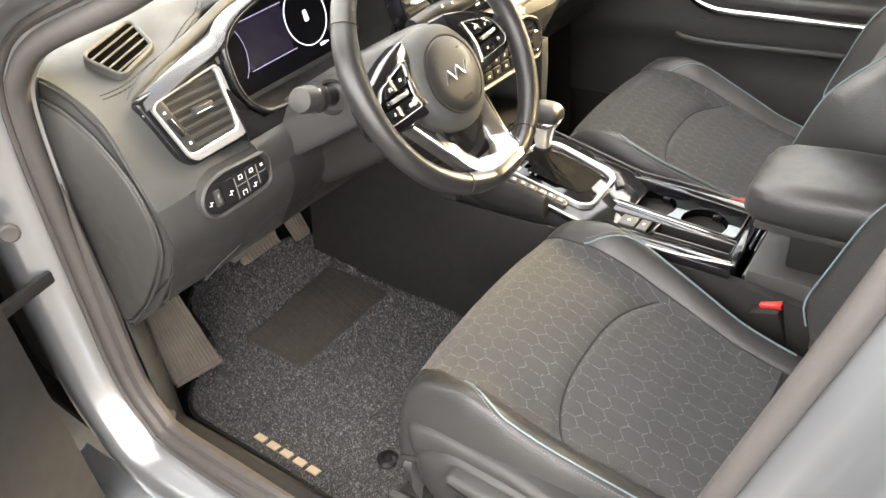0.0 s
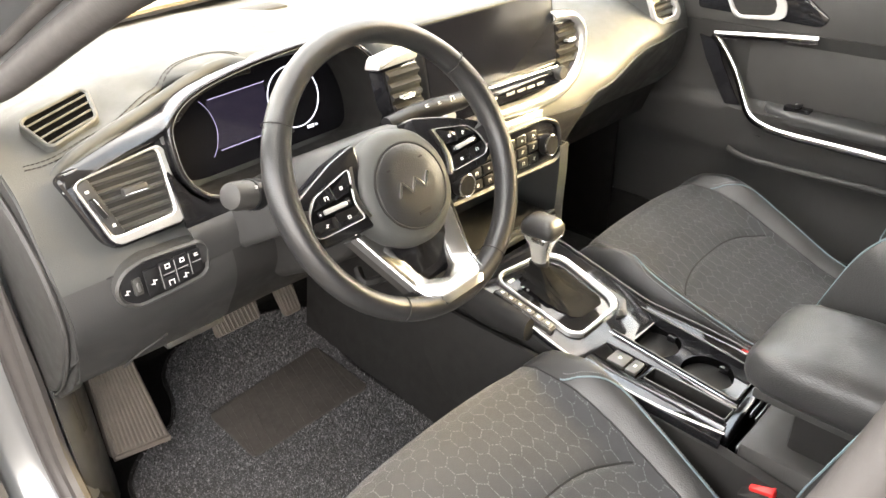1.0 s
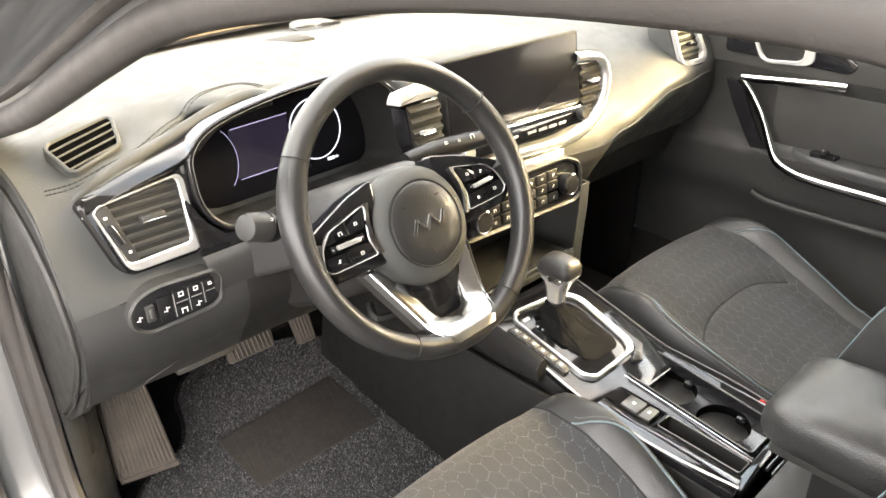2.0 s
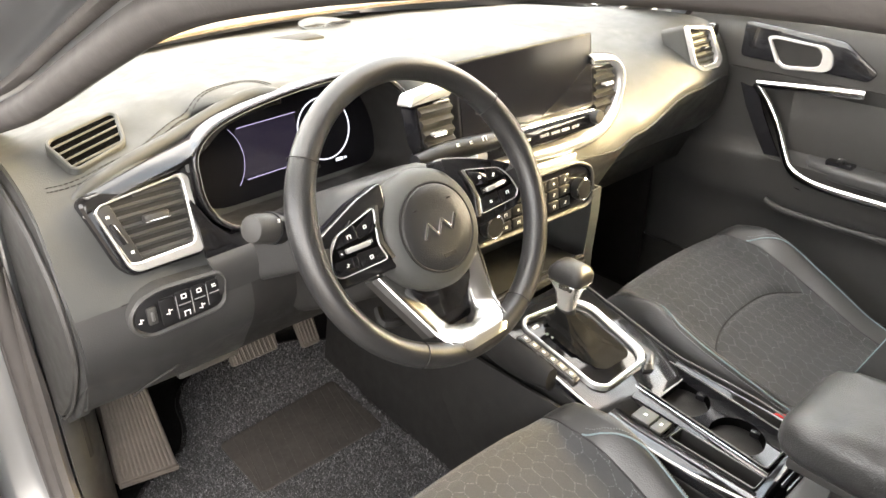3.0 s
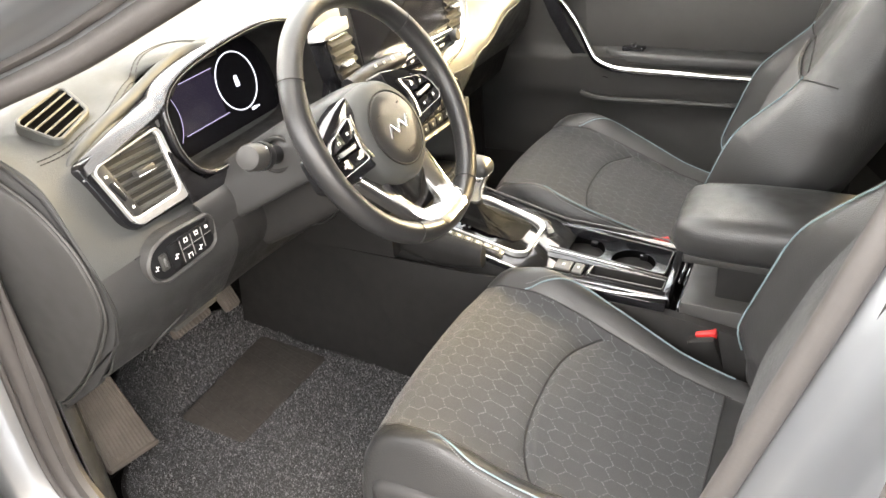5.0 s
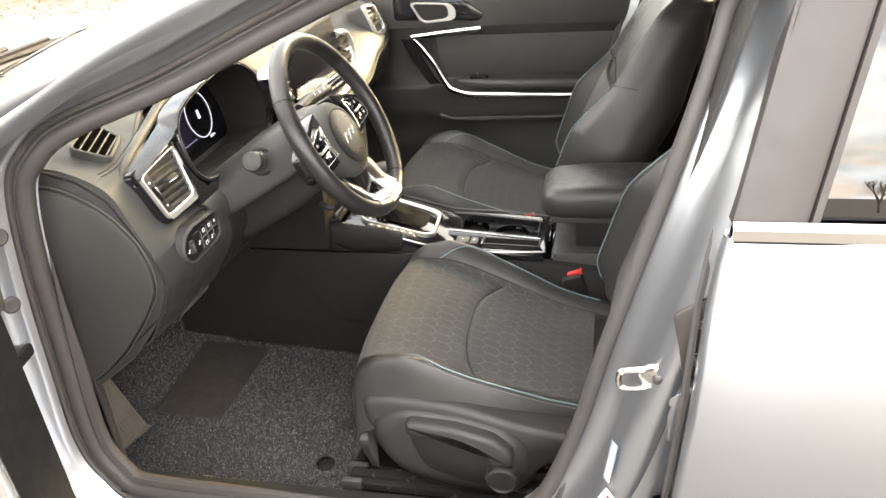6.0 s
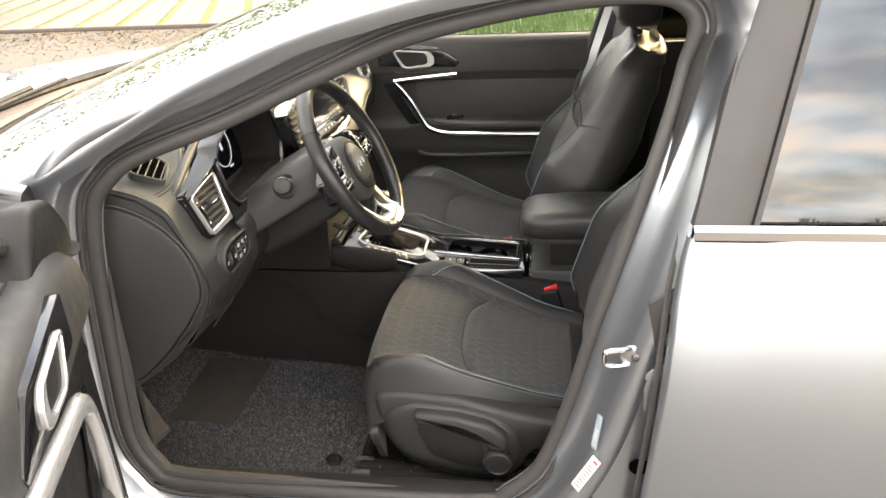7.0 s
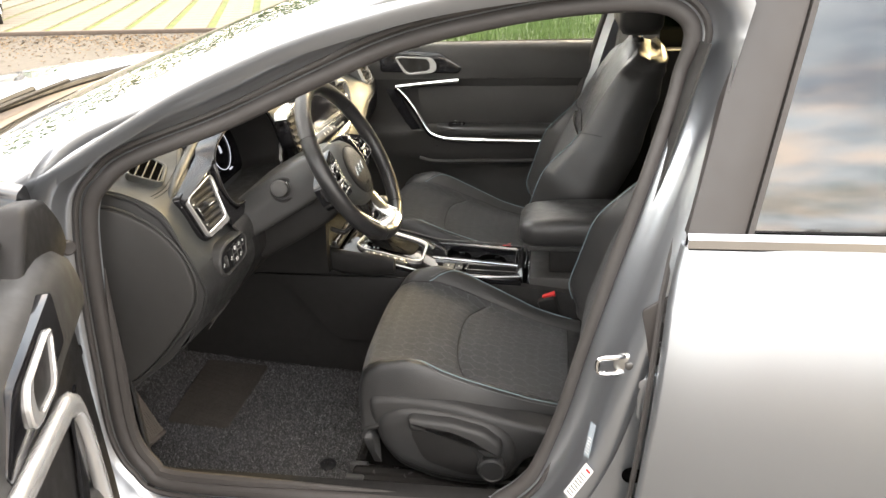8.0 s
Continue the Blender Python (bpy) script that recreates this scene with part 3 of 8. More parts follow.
    for m in (-1, 1):
        part("inner_side", sheet([[V(m * x, y, z) for y in (-0.60, -1.0, -1.7)] for x, z in ((0.70, 0.35), (0.72, 0.7), (0.71, 1.06))], 0.02), M_PLASTIC, car)
    # front and rear ends and wheels
    rows = []
    for dy, z in ((0.0, 0.875), (0.06, 0.80), (0.09, 0.66), (0.10, 0.48), (0.06, 0.30), (-0.02, 0.22)):
        rows.append([V(0.83 * s, 1.93 + dy - 0.20 * abs(s) ** 3, z) for s in [k / 8 - 1 for k in range(17)]])
    part("front_bumper", sheet(rows, 0.012), M_PAINT, car, "silver-blue front bumper")
    part("grille", sheet([[V(0.45 * s, 2.035 - 0.03 * abs(s) ** 3, z) for s in [k / 6 - 1 for k in range(13)]] for z in (0.62, 0.70, 0.76)], 0.01), M_GLOSS, car)
    for m in (1, -1):
        part("quarter_panel", sheet([[V(m * (x - 0.10 * t * t), lerp(-1.60, -2.05, t), z) for t in [k / 6 for k in range(7)]] for x, z in ((0.838, 0.28), (0.875, 0.45), (0.882, 0.68), (0.863, 0.89), (0.825, 1.04), (0.75, 1.35))], 0.008), M_PAINT, car)
        for y in (1.30, -1.42):
            w = part("wheel", lathe([(0.20, -0.10), (0.30, -0.10), (0.318, -0.07), (0.318, 0.07), (0.30, 0.10), (0.215, 0.10), (0.205, 0.05)], (m * 0.76, y, 0.318), (m, 0, 0), 36, cap=False), M_TYRE, car, "black tyre")
            part("rim", lathe([(0.207, 0.085), (0.195, 0.09), (0.185, 0.04), (0.05, 0.06), (0.0, 0.062)], (m * 0.76, y, 0.318), (m, 0, 0), 30), M_ALLOY, w)
    return car


CAR = build_shell()


def build_rear_door(m, label):
    """Closed rear door, m = -1 on the driver's side."""
    door = thing("rear_door", (m * 0.86, -1.0, 0.3), label, "car door")
    def lead(z):
        for (z0, y0), (z1, y1) in zip(((0.2, -0.50), (0.625, -0.533), (0.97, -0.56), (1.06, -0.579), (1.37, -0.641)), ((0.625, -0.533), (0.97, -0.56), (1.06, -0.579), (1.37, -0.641), (1.5, -0.66))):
            if z <= z1:
                return lerp(y0, y1, (z - z0) / (z1 - z0))
        return -0.66
    prof = [(0.838, 0.28), (0.862, 0.34), (0.872, 0.45), (0.878, 0.58), (0.882, 0.68), (0.881, 0.76), (0.875, 0.83), (0.863, 0.89), (0.848, 0.95), (0.833, 1.005), (0.825, 1.038)]
    rows = []
    for x, z in prof:
        y0 = lead(z)
        row = [V(m * (x - 0.035), y0 - 0.004, z), V(m * (x - 0.012), y0, z), V(m * (x - 0.003), y0 - 0.003, z)]
        row += [V(m * (x + 0.006 * math.sin(math.pi * t)), lerp(y0 - 0.008, -1.62, t), z) for t in [k / 8 for k in range(9)]]
        rows.append(row)
    part("skin", sheet(rows, 0.006), M_PAINT, door, "silver-blue metallic door skin", sharp=50)
    part("lead_seal", tube([V(m * (x - 0.040), lead(z) + 0.003, z) for x, z in prof], 0.005, 6), M_SEAL, door, "black rubber seal along the door's leading edge")
    y0 = lead(1.055)
    part("belt_moulding", sheet([[V(m * x, y, z) for y in (y0 - 0.002, y0 - 0.3, -1.6)] for x, z in ((0.822, 1.036), (0.831, 1.039), (0.832, 1.052), (0.822, 1.058))], 0.004), M_CHROME, door, "bright chrome belt moulding")
    part("belt_gap", sheet([[V(m * x, y, z) for y in (y0 - 0.004, -1.0, -1.6)] for x, z in ((0.815, 1.034), (0.8275, 1.0345), (0.8275, 1.0385), (0.815, 1.039))], 0.003), M_DARK, door)
    def glassx(z):
        return lerp(0.815, 0.740, (z - 1.048) / 0.31)
    zs = [1.052, 1.12, 1.2, 1.28, 1.345, 1.40]
    part("pillar_cover", sheet([[V(m * (glassx(z) + o), lead(z) - 0.002 - w * 0.078, z) for z in zs] for w, o in ((0.0, -0.02), (0.02, 0.001), (0.1, 0.004), (0.9, 0.004), (1.0, 0.0), (1.02, -0.01))], 0.004), M_APPLIQUE, door, "satin black pillar cover")
    part("window_channel", sheet([[V(m * (glassx(z) + o), lead(z) - 0.002 - 0.080 - w, z) for z in zs] for w, o in ((0.0, -0.008), (0.001, 0.003), (0.009, 0.002), (0.010, -0.008))], 0.002), M_SEAL, door, "rubber window channel")
    pane = part("window_pane", sheet([[V(m * (glassx(z) - 0.006 + 0.004 * math.sin(math.pi * (z - 1.06) / 0.34)), y, z) for y in (lead(z) - 0.086, -1.0, -1.3, -1.6)] for z in zs], 0.004), M_TINT, door, "dark tinted glass reflecting evening clouds")
    pane.visible_shadow = False
    part("window_frame", sheet([[V(m * (glassx(1.40) + o), y, z) for y in (-0.64, -1.0, -1.3, -1.6)] for o, z in ((0, 1.392), (0.005, 1.40), (0.0, 1.42), (-0.03, 1.425))], 0.005), M_SHINY_TRIM, door)
    return door


build_rear_door(-1, "silver-blue rear car door, closed, with tinted window")
build_rear_door(1, "closed rear car door on the far side")


# ---- seats ----
def half_bump(d, w):
    return math.exp(-(d / w) ** 2)


SEAT_X = -0.362


def cushion_point(dx, s):
    """The cushion's upper skin: dx across from the seat's middle, s from the front roll (0) to the back (1)."""
    # run of the centre line: up the front roll, then gently down to the back
    line = ((0.0, -0.012, 0.500), (0.06, 0.002, 0.545), (0.12, 0.004, 0.585), (0.18, -0.006, 0.616), (0.24, -0.024, 0.634), (0.30, -0.050, 0.641), (0.45, -0.12, 0.628), (0.65, -0.23, 0.588), (0.85, -0.36, 0.549), (1.0, -0.47, 0.528))
    for a, b in zip(line, line[1:]):
        if s <= b[0] + 1e-9:
            t = (s - a[0]) / (b[0] - a[0])
            y, z = lerp(a[1], b[1], t), lerp(a[2], b[2], t)
            break
    e = abs(dx) / 0.255
    rise = 0.050 * smooth01((s - 0.14) / 0.38) * (1 - 0.55 * smooth01((s - 0.50) / 0.50))
    side = rise * half_bump(abs(dx) - 0.218, 0.040) - 0.004 * half_bump(abs(dx) - 0.176, 0.008) * smooth01((s - 0.2) / 0.1)
    fall = 0.0
    if abs(dx) > 0.222:
        fall = ((abs(dx) - 0.222) / 0.033) ** 1.8 * 0.105
    back = -0.030 * (abs(dx) / 0.255) ** 4 * (1 - smooth01(s / 0.5))
    z += side - fall * (0.5 + 0.5 * smooth01(s / 0.3)) + 0.010 * (1 - (dx / 0.17) ** 2 if abs(dx) < 0.17 else 0)
    narrow = 1 - 0.17 * smooth01((s - 0.55) / 0.45)
    return V(SEAT_X + dx * narrow, y + back, z)


def seam_s(dx):
    """Where the cross seam of the cushion runs, as s."""
    y = -0.194 - 0.050 * min(1.0, abs(dx) / 0.182) ** 3
    return 0.45 + 0.2 * (-0.12 - y) / 0.11


def cushion_sheet(dx0, dx1, s0, s1, nu, nv):
    rows = []
    for i in range(nu + 1):
        dx = lerp(dx0, dx1, i / nu)
        a, b = (f(dx) if callable(f) else f for f in (s0, s1))
        row = []
        for j in range(nv + 1):
            s = lerp(a, b, j / nv)
            p = cushion_point(dx, s)
            # tuck the cloth in at the cross seam
            if abs(dx) < 0.178:
                p.z -= 0.007 * half_bump(s - seam_s(dx), 0.016)
            row.append(p)
        rows.append(row)
    return rows


def back_frame(h):
    """Along the backrest: centre line point, lean axis, half width."""
    line = ((0.0, -0.48, 0.56), (0.15, -0.503, 0.65), (0.35, -0.545, 0.77), (0.6, -0.612, 0.92), (0.8, -0.67, 1.03), (0.93, -0.712, 1.10), (1.0, -0.745, 1.145))
    for a, b in zip(line, line[1:]):
        if h <= b[0] + 1e-9:
            t = (h - a[0]) / (b[0] - a[0])
            return lerp(a[1], b[1], t), lerp(a[2], b[2], t)
    return line[-1][1:]


def along(keys, h):
    """A value eased between (h, value) keys."""
    for a, b in zip(keys, keys[1:]):
        if h <= b[0] + 1e-9:
            return lerp(a[1], b[1], smooth01((h - a[0]) / (b[0] - a[0])))
    return keys[-1][1]


def back_half(h):
    return along(((0.0, 0.232), (0.15, 0.252), (0.36, 0.262), (0.50, 0.254), (0.64, 0.234), (0.76, 0.220), (0.86, 0.210), (0.93, 0.200), (0.97, 0.182), (0.99, 0.160), (1.0, 0.130)), h)


def back_wing(h):
    return along(((0.0, 0.02), (0.12, 0.058), (0.38, 0.060), (0.62, 0.014), (0.9, 0.008), (1.0, 0.0)), h)


def back_front(e, h):
    """How far the backrest's front skin stands forward."""
    a, w = abs(e), back_wing(h)
    out = w * half_bump(a - 0.82, 0.15) + (0.012 * (1 - (a / 0.62) ** 2) if a < 0.62 else 0.0) - 0.004 * half_bump(a - 0.64, 0.03)
    if a > 0.84:
        out -= ((a - 0.84) / 0.16) ** 2 * (0.03 + w * 0.5)
    return out


def back_point(e, h):
    y, z = back_frame(h)
    f = back_front(e, h)
    return V(SEAT_X + e * back_half(h), y + f, z + f * 0.3 - 0.03 * smooth01((h - 0.86) / 0.14) * e * e)


def back_sheet(e0, e1, h0, h1, nu, nv, lift=0.0):
    return [[back_point(lerp(e0, e1, i / nu), lerp(h0, h1, j / nv)) + V(0, lift, lift * 0.3) for j in range(nv + 1)] for i in range(nu + 1)]


def back_ring(h):
    d = along(((0.0, 0.14), (0.5, 0.165), (0.75, 0.14), (0.90, 0.110), (0.97, 0.088), (1.0, 0.060)), h)
    y, z = back_frame(h)
    ring = [back_point(k / 12, h) for k in range(-12, 13)]
    for e, t in ((1.01, 0.45), (0.98, 0.72), (0.90, 0.92), (0.72, 1.0), (0.3, 1.03), (-0.3, 1.03), (-0.72, 1.0), (-0.90, 0.92), (-0.98, 0.72), (-1.01, 0.45)):
        ring.append(V(SEAT_X + e * back_half(h), y - d * t, z - 0.3 * d * t * 0.3 - 0.03 * smooth01((h - 0.86) / 0.14) * e * e))
    return ring


def build_seat(label):
    seat = thing("front_seat", (SEAT_X, -0.25, 0.36), label, "car seat", "front seats")
    q = 0.182
    part("cushion_front", sheet(cushion_sheet(-q, q, 0.0, seam_s, 30, 44), 0.02), M_CLOTH, seat, "honeycomb-stitched black cloth")
    part("cushion_rear", sheet(cushion_sheet(-q, q, seam_s, 0.955, 30, 40), 0.02), M_CLOTH, seat, "honeycomb-stitched black cloth")
    part("cushion_heel", sheet(cushion_sheet(-q, q, 0.957, 1.0, 24, 6), 0.02), M_LEATHER, seat, "plain black leather strip at the back of the cushion")
    for a, b in ((-0.255, -q), (q, 0.255)):
        bol = part("cushion_bolster", sheet(cushion_sheet(a, b, 0.0, 1.0, 18, 44), 0.02), M_LEATHER, seat, "black leather side bolster with teal piping")
        sg = 1 if a > 0 else -1
        # the piping leaves the cloth's edge and swings out onto the crest
        run = [(lerp(0.40, 0.97, k / 44), lerp(q + 0.001, 0.219, smooth01(k / 13) ** 0.8)) for k in range(45)]
        part("piping", tube([cushion_point(sg * e, t) + V(0, 0, 0.0006) for t, e in run], 0.0014, 6), M_PIPING, bol)
        part("seat_seam", tube([cushion_point(sg * (q + 0.0005), lerp(0.16, 0.97, k / 40)) + V(0, 0, -0.0008) for k in range(41)], 0.0018, 5), M_CONTRAST, bol)
        # dashed thread beside the piping
        bm = bmesh.new()
        for k in range(0, 44):
            (t0, e0), (t1, e1) = run[k], run[k + 1]
            for f in (0.0, 0.5):
                ta, tb, ea = lerp(t0, t1, f), lerp(t0, t1, f + 0.33), lerp(e0, e1, f) + 0.007
                tube([cushion_point(sg * ea, ta) + V(0, 0, 0.0005), cushion_point(sg * ea, tb) + V(0, 0, 0.0005)], 0.0008, 4, bm=bm)
        part("stitching", bm, M_STITCH, bol)
    pts = []
    for k in range(41):
        dx = lerp(-q, q, k / 40)
        p = cushion_point(dx, seam_s(dx))
        pts.append(p + V(0, 0, -0.0066))
    part("cross_seam", tube(pts, 0.0018, 6), M_CONTRAST, seat, "curved seam across the cushion")
    part("rear_seam", tube([cushion_point(lerp(-q, q, k / 20), 0.956) + V(0, 0, -0.0004) for k in range(21)], 0.0018, 5), M_CONTRAST, seat)
    part("bolster_gap", tube([cushion_point(-0.255, lerp(0.12, 0.97, k / 24)) + V(-0.001, 0, -0.003) for k in range(25)], 0.005, 6), M_CONTRAST, seat)
    # base under the cushion
    rings = []
    for z, gx, y0, y1 in ((0.40, 0.17, -0.11, -0.44), (0.44, 0.19, -0.085, -0.46), (0.48, 0.20, -0.07, -0.47), (0.505, 0.20, -0.06, -0.47), (0.515, 0.19, -0.07, -0.44)):
        rings.append([V(SEAT_X + x, y, z) for x, y in rounded([(-gx * 0.86, y1), (gx * 0.86, y1), (gx, y0), (-gx, y0)], 0.05, 4)])
    part("seat_base", loft(rings), M_DARK, seat, "dark seat base under the cushion")
    # front skirt of the cushion
    rows = []
    for z, y in ((0.560, -0.004), (0.535, -0.009), (0.51, -0.017), (0.485, -0.030)):
        rows.append([V(SEAT_X + 0.226 * k, y - 0.040 * abs(k) ** 4, z) for k in [j / 8 - 1 for j in range(17)]])
    part("front_skirt", sheet(rows, 0.008), M_LEATHER, seat, "black leather front of the cushion", sharp=60)
    # moulded side cover with lever and knob, on the door side
    side = Plane((SEAT_X - 0.250, -0.25, 0.50), (0, -1, 0), (0, 0, 1))
    poly = rounded([(-0.214, 0.100), (-0.206, 0.045), (-0.190, -0.012), (-0.158, -0.058), (-0.094, -0.088), (-0.012, -0.101), (0.040, -0.099), (0.080, -0.074), (0.100, -0.030), (0.130, -0.010), (0.235, 0.0), (0.235, 0.045), (0.135, 0.052), (0.070, 0.066), (-0.040, 0.098), (-0.152, 0.107)], 0.022, 4)
    cover = part("side_cover", plate(side, poly, 0.006, 0.05, 0.012), M_LOWER, seat, "grained black plastic side cover", sharp=60)
    swell = rounded([(-0.198, 0.060), (-0.188, 0.0), (-0.155, -0.044), (-0.090, -0.072), (-0.010, -0.084), (0.038, -0.082), (0.072, -0.058), (0.088, -0.020), (0.080, 0.030), (0.040, 0.062), (-0.04, 0.082), (-0.14, 0.090)], 0.03, 5)
    part("cover_swell", loft([[side.at(*p, h) for p in shrink(swell, d)] for d, h in ((0, -0.01), (0, 0.004), (0.004, 0.012), (0.012, 0.017), (0.030, 0.019))]), M_LOWER, cover, sharp=60)
    part("lever_recess", plate(side, rounded([(-0.128, 0.044), (-0.10, -0.030), (-0.02, -0.058), (0.02, -0.060), (0.010, -0.01), (-0.02, 0.028), (-0.06, 0.046)], 0.02, 4), 0.0200, 0.004, 0.001), M_DARK, cover)
    lever = rounded([(-0.128, 0.082), (-0.124, 0.052), (-0.045, 0.050), (0.002, 0.028), (0.020, -0.002), (0.058, -0.002), (0.058, 0.032), (0.026, 0.058), (-0.040, 0.076)], 0.012, 4)
    part("height_lever", loft([[side.at(*p, h) for p in shrink(lever, d)] for d, h in ((0, 0.014), (0, 0.028), (0.002, 0.034), (0.006, 0.037), (0.010, 0.038))]), M_LOWER, cover, "height adjusting lever", sharp=60)
    knob = part("recliner_knob", lathe([(0.030, 0.0), (0.030, 0.012), (0.028, 0.019), (0.024, 0.021), (0.022, 0.018), (0.0, 0.017)], side.at(0.037, -0.034, 0.016), side.n, 32), M_LOWER, cover, "round ribbed recliner knob")
    for k in range(18):
        g = 2 * math.pi * k / 18
        c = side.at(0.037 + 0.0298 * math.cos(g), -0.034 + 0.0298 * math.sin(g), 0.0)
        part("grip_rib", tube([c + side.n * 0.019, c + side.n * 0.031], 0.0014, 4), M_LOWER, knob)
    # backrest
    hs = [k / 30 for k in range(27)] + [0.89, 0.91, 0.93, 0.945, 0.96, 0.972, 0.982, 0.99, 0.996, 1.0]
    part("backrest", loft([back_ring(h) for h in hs]), M_LEATHER, seat, "black leather backrest with rounded shoulders", sharp=75)
    part("back_panel", sheet(back_sheet(-0.60, 0.60, 0.02, 0.56, 20, 26, 0.003), 0.006), M_CLOTH, seat, "honeycomb-stitched black cloth")
    part("back_seam", tube([back_point(lerp(-0.61, 0.61, k / 20), 0.565 + 0.05 * (1 - (k / 10 - 1) ** 2)) + V(0, 0.0008, 0) for k in range(21)], 0.0015, 5), M_CONTRAST, seat)
    for sg in (-1, 1):
        part("piping", tube([back_point(sg * 0.80, lerp(0.06, 0.60, k / 30)) + V(0, 0.0010, 0) for k in range(31)], 0.0015, 6), M_PIPING, seat)
        part("shoulder_seam", tube([back_point(sg * lerp(0.66, 0.60, k / 20), lerp(0.56, 0.985, k / 20)) + V(0, 0.0006, 0) for k in range(21)], 0.0012, 5), M_CONTRAST, seat)
        part("wing_seam", tube([back_point(sg * lerp(0.66, 1.0, k / 10), lerp(0.57, 0.62, k / 10)) + V(0, 0.0006, 0) for k in range(11)], 0.0012, 5), M_CONTRAST, seat)
    # headrest
    part("headrest", headrest_mesh(), M_LEATHER, seat, "black leather headrest")
    for dx in (-0.06, 0.06):
        part("headrest_post", tube([(SEAT_X + dx, -0.747, 1.10), (SEAT_X + dx, -0.755, 1.19)], 0.006, 10), M_CHROME, seat, "chrome headrest post")
        part("post_guide", lathe([(0.014, 0), (0.014, 0.008), (0.010, 0.012), (0, 0.012)], (SEAT_X + dx, -0.747, 1.138), (0, -0.05, 1), 16), M_DARK, seat)
    # rails
    for dx in (-0.217, 0.20):
        rail = part("rail", rbox((SEAT_X + dx, -0.20, 0.376), (0.050, 0.44, 0.020), 0.003), M_SHINY_TRIM, seat, "black steel seat rail")
        part("rail_channel", rbox((SEAT_X + dx, -0.20, 0.388), (0.022, 0.43, 0.012), 0.003), M_SHINY_TRIM, rail)
        for o in (-0.021, 0.021):
            part("rail_cap", rbox((SEAT_X + dx + o, 0.010, 0.379), (0.014, 0.040, 0.024), 0.004), M_PEWTER, rail)
    part("rail_bar", tube([(SEAT_X - 0.2, 0.0, 0.41), (SEAT_X + 0.2, 0.0, 0.41)], 0.008, 8), M_DARK, seat)
    part("seat_riser", rbox((SEAT_X, -0.25, 0.395), (0.40, 0.32, 0.03), 0.008), M_DARK, seat)
    return seat


def headrest_mesh():
    rings = []
    for z, w, d, y in ((1.155, 0.06, 0.03, -0.747), (1.162, 0.105, 0.048, -0.750), (1.185, 0.128, 0.058, -0.748), (1.24, 0.138, 0.060, -0.747), (1.295, 0.130, 0.052, -0.762), (1.32, 0.112, 0.040, -0.772), (1.332, 0.07, 0.02, -0.776)):
        rings.append([V(SEAT_X + x, y + yy, z) for x, yy in rounded([(-w, -d), (w, -d), (w, d), (-w, d)], 0.04, 4)])
    return loft(rings)


DRIVER_SEAT = build_seat("black leather and honeycomb cloth front car seat, teal piped")
copy_thing(DRIVER_SEAT, Matrix.Translation((SEAT_X + 0.734, -0.25 + 0.130, 0.368)))


